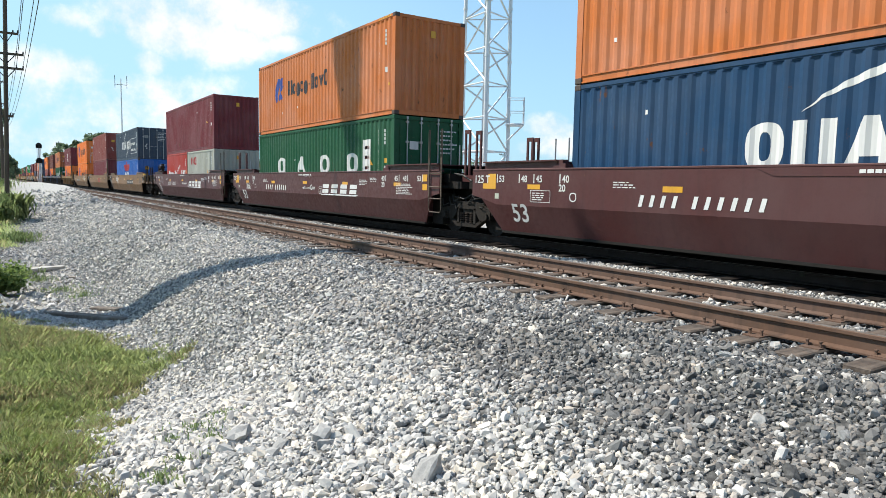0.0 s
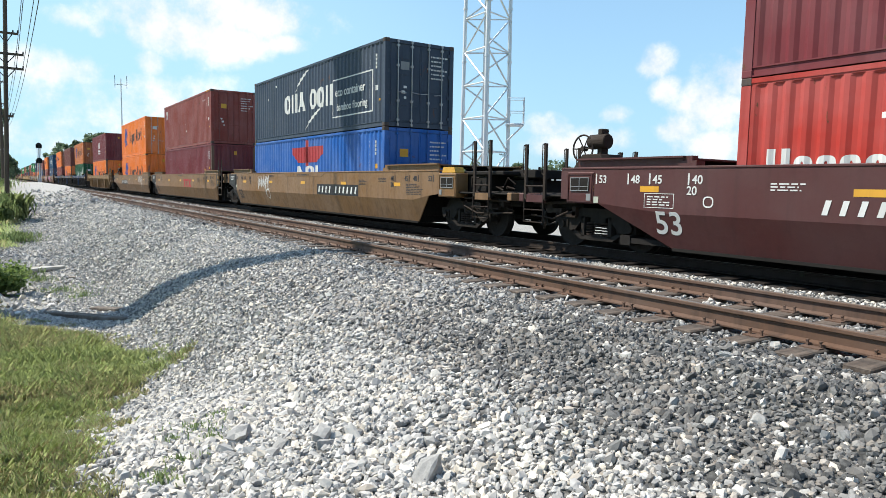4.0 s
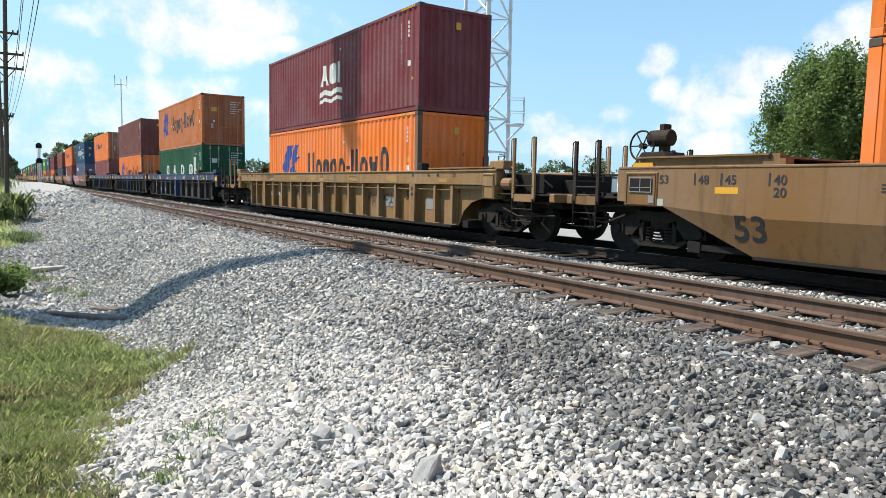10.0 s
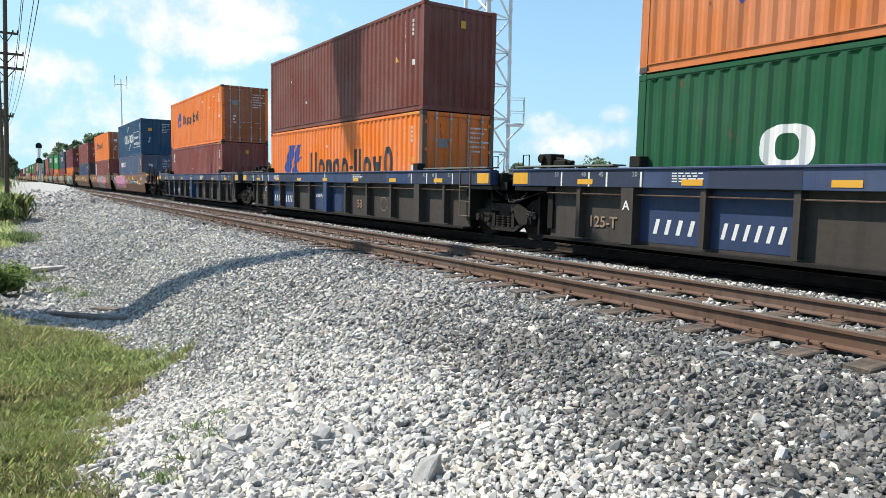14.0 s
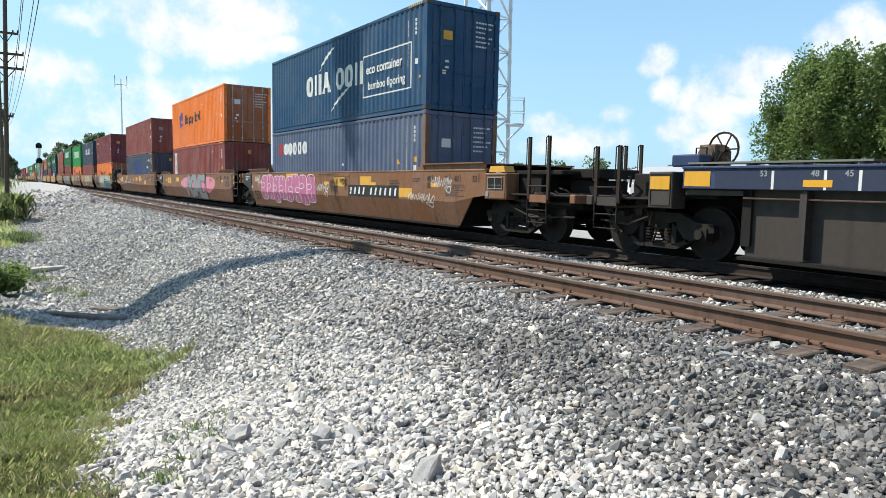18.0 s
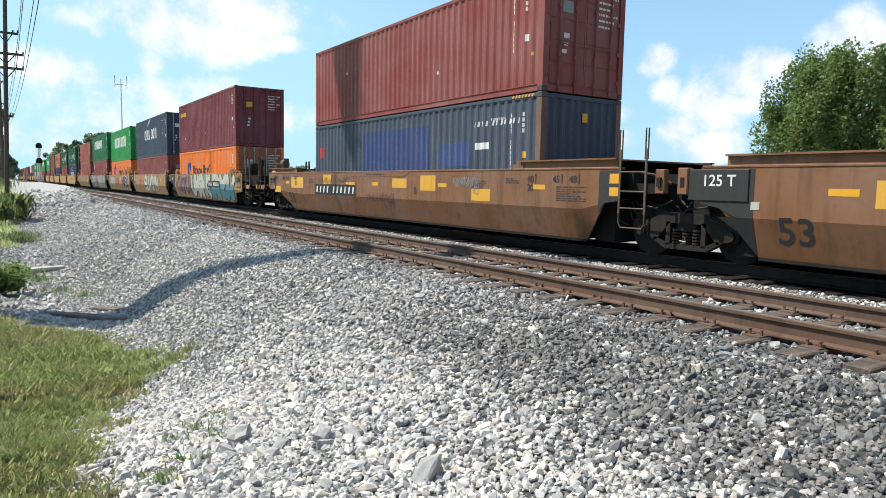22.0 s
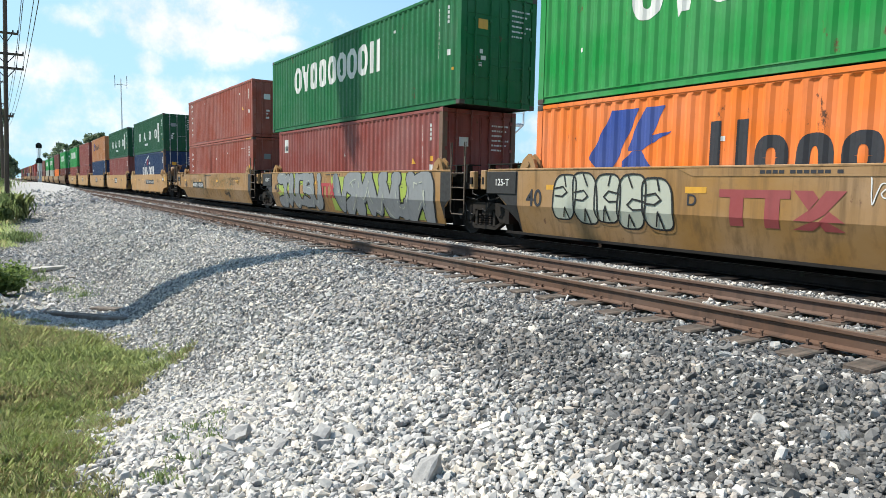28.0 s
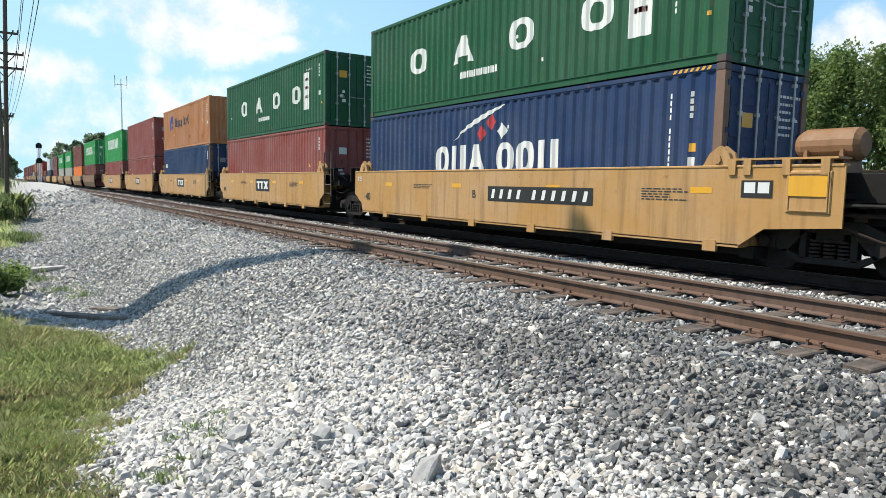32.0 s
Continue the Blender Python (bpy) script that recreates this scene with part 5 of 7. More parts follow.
        if ribbed:
            def rib(bm, s=s):
                y0, y1 = sorted((s * (HALF - .21), s * (HALF - .03)))
                box(bm, -.05, .05, y0, y1, .24, 1.22)
            def wide_rib(bm, s=s):
                y0, y1 = sorted((s * (HALF - .21), s * (HALF + .012)))
                box(bm, -.14, .14, y0, y1, .2, 1.22)
            if style == "rib_blue":
                spots = [(k * 1.535, k in (0, 4, -4)) for k in range(-4, 5)] + [(-7.4, False), (7.4, False)]
            else:
                spots = [(k * 1.03, k in (0, 6, -6)) for k in range(-6, 7)] + [(-7.25, False), (7.25, False), (-8.05, False), (8.05, False)]
            for x, big in spots:
                put("rib", mesh_of(("wide_rib" if big else "rib", s), wide_rib if big else rib), chordm if big and style != "rib_blue" or x == 0 else body, thing, (x, 0, 0))
            bm = bmesh.new()
            for x0, x1 in ((-L + cutl, L - cutr),):
                tube(bm, (x0, s * (HALF - .08), 1.09), (x1, s * (HALF - .08), 1.09), .016, 6)
            part("pipe", bm, M_RUSTY if style == "rib_blue" else body, thing)
        if style == "flat" and s < 0:
            bm = bmesh.new()
            for i in range(6):
                x = -L + 2 + i * (n - 4) / 5
                box(bm, x - .12, x + .12, -HALF - .012, -HALF + .05, .24, .42)
            part("lug_row", bm, body, thing)
    # floor beams and cross bearers
    bm = bmesh.new()
    box(bm, -L + 1.6, L - 1.6, -1.2, 1.2, .2, .30)
    for x in (-L + 1.5, -L / 3, L / 3, L - 1.5):
        box(bm, x - .12, x + .12, -1.22, 1.22, .16, .34)
    part("well_floor", bm, M_DARK, thing)
    for sgn, kind, cut in ((1, right, cutr), (-1, left, cutl)):
        bm = bmesh.new()
        box(bm, *sorted((sgn * (L - cut - .1), sgn * (L - cut + .05))), -1.3, 1.3, .35, 1.5)
        part("bulkhead", bm, endm if endm is not M_END else M_DARK, thing)
        bm = bmesh.new()
        box(bm, *sorted((sgn * (L - cut), sgn * (L + (.65 if kind == "J" else END_PLAN[end_group(style), kind]["reach"] - .2)))), -.36, .36, .78, 1.12)
        part("centre_sill", bm, M_DARK, thing)
        bm = bmesh.new()
        box(bm, *sorted((sgn * (L - cut), sgn * (L - .02))), -1.38, 1.38, 1.12, 1.2)
        part("end_deck", bm, M_DARK if not ribbed else body, thing)
        end_gear(thing, L, style, sgn, kind, body, chordm, endm, full, foot)
    if left == "J":
        truck_part(thing, -L - {"yellow": .55, "brown": .52, "ochre": .68}.get(style, .75), full)
    for sgn, kind in ((1, right), (-1, left)):
        if kind in "PS":
            truck_part(thing, sgn * (L + END_PLAN[end_group(style), kind]["truck"]), full)
    return thing, L, style


# how far past the well's end each thing at a car's end stands
END_PLAN = {("smooth", "P"): dict(reach=2.9, posts=(1.53, 2.13), box=(.0, .8), truck=.75), ("smooth", "S"): dict(reach=1.35, posts=(.5, 1.1), box=(-.9, -.18), truck=-.64),
            ("yellow", "P"): dict(reach=2.15, posts=(.66, 1.18), box=(-.80, -.16), truck=-.35), ("yellow", "S"): dict(reach=.75, posts=(.12, .72), box=(-.98, -.25), truck=-1.0),
            ("rib_blue", "P"): dict(reach=2.2, posts=(1.38, 1.93), box=(.18, .68), truck=.75), ("rib_yellow", "P"): dict(reach=1.9, posts=(.6, 1.27), box=(-.5, -.04), truck=-.05)}


def end_group(style):
    return "yellow" if style in ("yellow", "flat") else "smooth" if style in ("maroon", "ochre", "brown") else style


def hoop_post(bm, x, y, z0, z1, w=.07):
    """A flat upright with a thin bent grab bar before it."""
    box(bm, x - .035, x + .035, y, y + .05, z0, z1)
    xx = x - w
    tube(bm, (xx, y, z1 - .03), (xx, y, z1 - .62), .011, 6)
    tube(bm, (xx, y, z1 - .03), (x, y, z1 + .0), .011, 6)
    tube(bm, (xx, y, z1 - .62), (x, y, z1 - .66), .011, 6)


def pipe_run(bm, pts, r=.02):
    bent_tube(bm, pts, r, 6)


def end_gear(thing, L, style, sgn, kind, body, chordm, endm, full, foot):
    def X(d):
        return sgn * (L + d)

    def slab(bm, d0, d1, y0, y1, z0, z1):
        box(bm, *sorted((X(d0), X(d1))), y0, y1, z0, z1)
    group = end_group(style)
    rng = random.Random(int(L * 100) + (7 if sgn > 0 else 3) + len(style))
    if group == "smooth":
        bm = bmesh.new()
        a, b = X(-.1 if sgn > 0 else -.42), X(-2.75)
        for s in (-1, 1):
            prism(bm, [(a, TOP + .03), (b, TOP + .03), (b - sgn * .12, TOP + .19), (a, TOP + .19)], *sorted((s * 1.40, s * 1.35)))
            prism(bm, [(a, TOP + .17), (b - sgn * .12, TOP + .17), (b - sgn * .12, TOP + .2), (a, TOP + .2)], *sorted((s * 1.47, s * 1.35)))
        box(bm, *sorted((a, b)), -1.37, 1.37, TOP + .15, TOP + .18)
        part("end_cover", bm, body, thing)
        bm = bmesh.new()
        slab(bm, -2.75, -3.1, -1.42, -1.2, TOP + .02, TOP + .12)
        slab(bm, -2.85, -3.0, -1.40, -1.25, TOP + .12, TOP + .2)
        part("lock_block", bm, body, thing)
    if group.startswith("rib") and full:
        bm = bmesh.new()
        slab(bm, -.1, -2.9, -1.47, -1.12, TOP + .055, TOP + .085)
        for i in range(4):
            slab(bm, -.3 - i * .8, -.36 - i * .8, -1.42, -1.16, TOP + .018, TOP + .056)
        part("end_cover", bm, M_RIBY if style == "rib_yellow" else M_PLATE, thing, "long thin walkway plate on brackets")
        bm = bmesh.new()
        slab(bm, -3.25, -3.5, -1.44, -1.2, TOP + .02, TOP + .22)
        soften(bm, .015)
        part("lock_block", bm, M_DARK, thing)
        bm = bmesh.new()
        for d in (-.15, -.75) if style == "rib_yellow" else (-.15,):
            x = X(d)
            pipe_run(bm, ((x - .1, -1.2, TOP + .08), (x - .1, -1.2, TOP + .33), (x + .1, -1.2, TOP + .33), (x + .1, -1.2, TOP + .08)), .014)
        part("grab_iron", bm, M_DARK, thing)
        if kind == "J" and sgn < 0:
            bm = bmesh.new()
            slab(bm, -.28, -.62, -.9, -.5, TOP + .02, TOP + .36)
            tube(bm, (X(-.35), -.9, TOP + .26), (X(-.35), -.98, TOP + .26), .1, 10)
            slab(bm, -.62, -1.0, -.85, -.55, TOP + .02, TOP + .22)
            tube(bm, (X(-.62), -.75, TOP + .26), (X(-1.1), -.75, TOP + .16), .05, 8)
            soften(bm, .02)
            part("brake_valve", bm, M_DARK, thing, "black brake valve on the car's end")
        if kind == "P":
            bm = bmesh.new()
            slab(bm, -.3, .25, -1.44, -1.12, TOP + .02, TOP + .22)
            soften(bm, .02)
            part("end_block", bm, chordm if style == "rib_yellow" else M_BLUE, thing)
            if style == "rib_yellow":
                bm = bmesh.new()
                tube(bm, (X(.06), -1.27, 1.26), (X(.10), -1.27, 1.26), .09, 14, .14)
                tube(bm, (X(.10), -1.27, 1.26), (X(.40), -1.27, 1.26), .14, 14)
                tube(bm, (X(.40), -1.27, 1.26), (X(.46), -1.27, 1.26), .14, 14, .08)
                part("brake_cylinder", bm, M_ORANGE_EQ, thing, "small ochre brake cylinder")
    if group == "yellow" and full:
        bm = bmesh.new()
        x = X((-1.35 if sgn < 0 else -.7) if kind == "J" and style == "yellow" else -.5 if kind == "J" else -1.95)
        for y0, y1 in ((-1.42, -1.34), (-1.26, -1.2)):
            prism(bm, [(x - .28, TOP), (x + .28, TOP), (x + .18, TOP + .22), (x + .02, TOP + .34), (x - .15, TOP + .22)], y0, y1)
        tube(bm, (x, -1.45, TOP + .12), (x, -1.15, TOP + .12), .07, 10)
        part("guide_bracket", bm, body, thing)
        bm = bmesh.new()
        if kind == "J":
            slab(bm, *((.15, -1.2) if sgn < 0 and style == "yellow" else (.62, -.3)), -1.36, -1.0, TOP + .13, TOP + .155)
            slab(bm, *((.1, .04) if sgn < 0 and style == "yellow" else (.55, .49)), -1.36, -1.2, TOP - .3, TOP + .13)
            slab(bm, *((-.7, -.76) if sgn < 0 and style == "yellow" else (.1, .04)), -1.36, -1.2, TOP - .1, TOP + .13)
        else:
            slab(bm, -.1, -1.75, -1.46, -1.1, TOP + .10, TOP + .13)
            for d in (-.2, -.75, -1.35, -1.6):
                slab(bm, d, d - .12, -HALF - .03, -1.38, TOP - .12, TOP + .10)
        part("walkway", bm, M_DARK if kind == "J" else body, thing, "narrow end walkway on brackets")
    if kind == "J":
        cut = 1.25
        # dark painted end panel on the near side
        if style in ("ochre", "brown", "yellow"):
            def low_at(x):
                for (xa, za), (xb, zb) in zip(foot, foot[1:]):
                    if xa <= x <= xb:
                        return za + (zb - za) * (x - xa) / (xb - xa)
                return FOOT
            width = (1.07 if style == "yellow" else .92) if sgn < 0 else .5
            xs = sorted([X(-.01), X(-width * .35), X(-width * .7), X(-width)] + [x for x, _ in foot if sgn < 0 and style == "yellow" and -L < x < -L + 1.06])
            bm = bmesh.new()
            well_strips(bm, style, [[(x, low_at(x) + .004, TOP - .03) for x in xs]], .004)
            part("end_panel", bm, M_END, thing, "dark grey painted end panel")
            out = .2 if style == "yellow" else 0
            bm = bmesh.new()
            if sgn < 0:
                slab(bm, .22 - out, -.84 - out, -HALF - .025, -HALF + .03, 1.03, TOP - .03)
                soften(bm, .012)
                part("end_plate", bm, M_END, thing, "dark grey framed plate with white lettering")
                bm = bmesh.new()
                slab(bm, .22 - out, .42 - out, -HALF - .05, -HALF + .1, 1.12, TOP + .0)
            else:
                slab(bm, .80, 1.0, -HALF - .02, -HALF + .1, 1.12, TOP - .02)
            soften(bm, .015)
            bracket = part("pivot_bracket", bm, body, thing)
            bm = bmesh.new()
            slab(bm, *((.28 - out, .36 - out) if sgn < 0 else (.86, .94)), -HALF - .056, -HALF - .018, 1.24, 1.40)
            part("slot", bm, M_DARK, bracket)
        if full:
            if sgn > 0 and not group.startswith("rib"):
                d = -.44 if style == "maroon" else .04
                def lad(bm):
                    top, bot, w = (2.62 if style == "maroon" else 2.25), .5, .58
                    for dx in (0, w):
                        box(bm, dx - .02, dx + .02, -.012, .012, .9 if style == "maroon" else .75, 1.9)
                        pipe_run(bm, ((dx - .03, 0, 1.72), (dx - .03, 0, top), (dx + .03, 0, top), (dx + .03, 0, 1.72)), .013)
                    for z in (.85, 1.15, 1.5):
                        tube(bm, (0, 0, z), (w, 0, z), .014, 6)
                    pipe_run(bm, ((0, 0, .9), (0, 0, bot + .08), (.05, 0, bot), (w - .05, 0, bot), (w, 0, bot + .08), (w, 0, .9)), .015)
                put("ladder", mesh_of(("end_ladder", style == "maroon"), lad), M_LADDER, thing, (L + d, -1.49, 0), "steel end ladder with bent grab bars")
            elif group.startswith("rib") and sgn > 0:
                bm = bmesh.new()
                for x in (L - 1.2, L - .78):
                    box(bm, x - .022, x + .022, -1.475, -1.455, .46, 2.02 if x > L - 1 else 1.55)
                pipe_run(bm, ((L - .78, -1.47, 1.98), (L - .68, -1.47, 1.98), (L - .68, -1.47, 1.5)), .012)
                for z in (.47, .82, 1.17):
                    tube(bm, (L - 1.2, -1.468, z), (L - .78, -1.468, z), .014, 6)
                part("ladder", bm, M_LADDER, thing)
            # the joint over the shared truck
            bm = bmesh.new()
            slab(bm, -.92 if group == "smooth" else -.48, -.42, -1.05, 1.05, .17, 1.0)
            slab(bm, -.3, .72, -.62, .62, .62, 1.18)
            slab(bm, -.2, .55, -1.15, 1.15, 1.12, 1.3)
            slab(bm, -.6, .1, -1.2, 1.2, 1.28, 1.5)
            slab(bm, .1, .6, -.45, .45, 1.3, 1.48)
            part("joint_casting", bm, M_DARK, thing, "black greasy joint over the truck")
            bm = bmesh.new()
            pipe_run(bm, ((X(-.3), -.9, 1.35), (X(.05), -1.0, 1.5), (X(.4), -1.0, 1.46), (X(.75), -.95, 1.3)), .028)
            pipe_run(bm, ((X(-.3), -.8, 1.1), (X(.1), -1.05, .92), (X(.5), -1.02, .86), (X(.75), -.9, 1.0)), .02)
            for _ in range(4):
                d, z = rng.uniform(-.4, .5), rng.uniform(.75, 1.4)
                pipe_run(bm, ((X(d), -1.1, z), (X(d + .12), -1.15, z - .2), (X(d + .3), -1.1, z - rng.uniform(.05, .3))), .014)
            part("air_hose", bm, M_BLACK, thing)
            if style == "maroon":
                bm = bmesh.new()
                if sgn < 0:
                    slab(bm, .3, 1.3, -.85, -.4, 1.3, 1.46)
                else:
                    slab(bm, -.1, .4, .5, .8, 1.25, 1.5)
                part("guide_base", bm, M_MAROON, thing)
                for d, y, top in ((1.02, -.8, 2.62), (1.02, -.45, 2.62), (.1, .5, 2.45), (.1, .7, 2.45)) if sgn < 0 else ():
                    bm = bmesh.new()
                    a, b = sorted((X(d), X(d + .24)))
                    outer = [(a, 1.3), (b, 1.3), (b, top), (a, top)]
                    inner = [(a + .06, 1.36), (b - .06, 1.36), (b - .06, top - .1), (a + .06, top - .1)]
                    for (p, q), (u, v) in zip(zip(outer, outer[1:] + outer[:1]), zip(inner, inner[1:] + inner[:1])):
                        prism(bm, [p, q, v, u], y - .02, y + .02)
                    bmesh.ops.remove_doubles(bm, verts=bm.verts[:], dist=.0005)
                    part("stack_guide", bm, M_MAROON, thing, "upright maroon guide frame for the upper load")
                bm = bmesh.new()
                for d in (-1.05, -1.5):
                    tube(bm, (X(d), .2, TOP + .1), (X(d), .2, 2.35), .018, 6)
                part("guide_rod", bm, M_ROD, thing)
        return
    plan = END_PLAN[group, kind]
    reach = plan["reach"]
    bm = bmesh.new()
    slab(bm, reach - .16, reach, -1.42, 1.42, .88, 1.06)
    soften(bm, .015)
    part("end_sill", bm, body if group != "rib_blue" else M_GREYP, thing)
    bm = bmesh.new()
    slab(bm, reach, reach + .3, -.09, .09, .78, .98)
    slab(bm, reach + .05, reach + .38, -.17, .17, .72, 1.04)
    soften(bm, .03)
    part("coupler", bm, M_TRUCK, thing, "dark cast coupler")
    bm = bmesh.new()
    pipe_run(bm, ((X(reach - .1), -.5, .9), (X(reach + .1), -.52, .62), (X(reach + .2), -.5, .34), (X(reach + .42), -.45, .42)), .03)
    part("air_hose", bm, M_BLACK, thing)
    if not full:
        return
    d0, d1 = plan["box"]
    bm = bmesh.new()
    slab(bm, d0, d1, -HALF - .02, -HALF + .35, .9 if group != "rib_blue" else .88, 1.5)
    soften(bm, .015)
    side_box = part("end_box", bm, body if group != "rib_blue" else M_GREYP, thing, "boxed end panel of the car's side")
    bm = bmesh.new()
    for z0, z1, e0, e1 in ((.93, .945, .04, .04), (1.455, 1.47, .04, .04)):
        slab(bm, d0 + e0, d1 - e1, -HALF - .034, -HALF - .02, z0, z1)
    for d in (d0 + .04, d1 - .055):
        slab(bm, d, d + .015, -HALF - .034, -HALF - .02, .945, 1.455)
    part("frame_bead", bm, body if group != "rib_blue" else M_GREYP, side_box)
    bm = bmesh.new()
    if group == "rib_blue" or (style == "flat" and kind == "P") or group == "rib_yellow":
        slab(bm, d0 + .05, d1 - .05, -HALF - .038, -HALF - .03, 1.2 if group != "yellow" else 1.14, 1.42)
        part("reflector", bm, M_YEL if group != "rib_yellow" else M_RIBY, side_box, "bright yellow reflective panel")
    else:
        a, b = d0 + (d1 - d0) * .16, d0 + (d1 - d0) * .84
        slab(bm, a, b, -HALF - .036, -HALF - .030, 1.14, 1.40)
        part("placard", bm, M_DARK, side_box, "black placard in a pale frame")
        bm = bmesh.new()
        for q0, q1, z0, z1 in ((a, b, 1.385, 1.40), (a, b, 1.14, 1.155), (a, b, 1.22, 1.23), (a, a + .015, 1.155, 1.385), (b - .015, b, 1.155, 1.385), ((a + b) / 2 - .007, (a + b) / 2 + .007, 1.155, 1.385)):
            slab(bm, q0, q1, -HALF - .041, -HALF - .037, z0, z1)
        slab(bm, d0 + .06, d0 + .17, -HALF - .036, -HALF - .030, .96, 1.09)
        part("placard_frame", bm, M_SILVER, side_box)
    if style in ("brown", "ochre"):
        bm = bmesh.new()
        prism(bm, [(X(d0 + .1), 1.52), (X(d1 - .1), 1.52), (X(d1 - .16), 1.66), (X(d0 + .16), 1.66)], -HALF + .02, -HALF + .3)
        part("yellow_wedge", bm, M_YPATCH, side_box, "yellow painted wedge")
    # black underframe, platform and rigging
    bm = bmesh.new()
    slab(bm, d1, reach - .2, -1.0, 1.0, .74, 1.08)
    slab(bm, d1 - .3, reach - .16, -1.38, 1.38, 1.0, 1.05)
    if kind == "P":
        slab(bm, -.4, min(reach * .62, 1.5), -1.05, 1.05, 1.05, 1.48)
        slab(bm, reach * .62, reach - .35, -.5, .5, 1.05, 1.36)
        if group == "smooth":
            slab(bm, .1, 2.2, -1.1, 1.1, 1.46, 1.56)
            slab(bm, 1.9, 2.75, -.6, .6, 1.4, 1.6)
    soften(bm, .02)
    part("platform", bm, M_DARK, thing, "black steel end platform")
    bm = bmesh.new()
    pipe_run(bm, ((X(d1), -1.2, .9), (X(reach - .3), -1.2, .86)), .03)
    pipe_run(bm, ((X(d1 + .1), -1.3, .72), (X(d1 + .6), -1.25, .55), (X(reach - .2), -1.2, .6)), .02)
    for _ in range(12 if kind == "P" else 5):
        d, z = rng.uniform(d1, reach - .4), rng.uniform(.55, 1.3)
        e = (rng.uniform(-.3, .3), rng.uniform(-.25, .25))
        pipe_run(bm, ((X(d), -1.15, z), (X(d + e[0]), -1.2, z + e[1]), (X(d + e[0] + .15), -1.1, z + e[1] - rng.uniform(0, .2))), rng.uniform(.012, .03))
    for _ in range(5):
        d, z = rng.uniform(d1, reach - .5), rng.uniform(.6, .95)
        slab(bm, d, d + rng.uniform(.1, .3), -1.18, -.9, z, z + rng.uniform(.08, .2))
    for d, z0, z1 in ((.35 * reach, 1.3, 1.62), (.6 * reach, 1.25, 1.7), (.8 * reach, 1.1, 1.5)):
        tube(bm, (X(d), .4, z0), (X(d), .4, z1), .03, 6)
    pipe_run(bm, ((X(d1), .95, 1.55), (X(reach - .1), .95, 1.5)), .025)
    tagged(part("brake_rigging", bm, M_RIGGING, thing, "tangle of black brake pipes and levers"), kind="stuff")
    pa, pb = plan["posts"]
    top = 2.25 if kind == "P" else 2.1
    if group == "rib_blue":
        top = 1.98
    for d in (pa, pb):
        bm = bmesh.new()
        hoop_post(bm, X(d), -1.46, .92, top)
        part("hand_post", bm, {"rib_yellow": M_RIBY, "yellow": M_LADDER}.get(group, M_RIGGING), thing)
    for d in (pa + .1, pb - .05):
        bm = bmesh.new()
        hoop_post(bm, X(d), 1.40, .92, top - .05)
        part("hand_post", bm, {"rib_yellow": M_RIBY, "yellow": M_LADDER}.get(group, M_RIGGING), thing)
    bm = bmesh.new()
    pipe_run(bm, ((X(pa), -1.47, .95), (X(pa), -1.47, .46), (X(pb), -1.47, .46), (X(pb), -1.47, .95)), .015)
    tube(bm, (X(pa), -1.47, .72), (X(pb), -1.47, .72), .013, 6)
    tube(bm, (X(pa), -1.45, 1.22), (X(pb), -1.45, 1.22), .015, 6)
    part("step_ladder", bm, M_LADDER if group == "yellow" else M_RIGGING, thing)
    bm = bmesh.new()
    slab(bm, pa + .03, pb - .03, -1.45, -1.36, .88, 1.04)
    part("step_plate", bm, body if group != "rib_blue" else M_GREYP, thing)
    if group == "yellow" and kind == "P":
        bm = bmesh.new()
        for d, r0, r1 in ((-.96, .16, .21), (-.90, .21, .24)):
            tube(bm, (X(d), -.85, 1.88), (X(d + .06), -.85, 1.88), r0, 18, r1)
        tube(bm, (X(-.84), -.85, 1.88), (X(-.12), -.85, 1.88), .24, 18)
        tube(bm, (X(-.12), -.85, 1.88), (X(-.05), -.85, 1.88), .24, 18, .17)
        tank = part("air_reservoir", bm, M_ORANGE_EQ if style == "flat" else M_RIGGING, thing, "round air tank on brackets")
        bm = bmesh.new()
        for d in (-.8, -.3):
            prism(bm, [(X(d), 1.48), (X(d + .12), 1.48), (X(d + .08), 1.80), (X(d + .04), 1.80)], -1.12, -.6)
        part("tank_bracket", bm, M_ORANGE_EQ if style == "flat" else M_RIGGING, tank)
        bm = bmesh.new()
        prism(bm, [(X(.55), 1.05), (X(1.22), 1.05), (X(1.26), 2.2), (X(1.12), 2.24), (X(.98), 1.75), (X(.7), 1.6)], -.92, -.86)
        slab(bm, 1.0, 1.3, -1.0, -.75, 1.92, 2.18)
        soften(bm, .01)
        part("brake_stand", bm, M_ORANGE_EQ if style == "flat" else M_RIGGING, thing)
        brake_wheel(thing, X(1.4), -1.04, 2.04)
    elif style == "rib_blue" and kind == "P" and sgn < 0:
        bm = bmesh.new()
        slab(bm, .05, -.28, -1.0, -.68, TOP + .05, TOP + .4)
        tube(bm, (X(-.1), -1.04, TOP + .22), (X(-.1), -.64, TOP + .22), .16, 12)
        slab(bm, -.36, -.44, -.92, -.8, TOP + .03, TOP + .3)
        soften(bm, .02)
        part("brake_gear_case", bm, M_LADDER, thing, "brown housing beside the handbrake wheel")
        brake_wheel(thing, X(-.4), -.98, 1.87)
    elif kind == "S" and style == "brown":
        bm = bmesh.new()
        slab(bm, -.1, -1.0, -1.2, -.6, TOP + .02, TOP + .14)
        slab(bm, -.42, -.62, -1.0, -.8, TOP + .1, TOP + .62)
        tube(bm, (X(-.7), -.95, TOP + .42), (X(-.34), -.95, TOP + .42), .15, 12)
        soften(bm, .015)
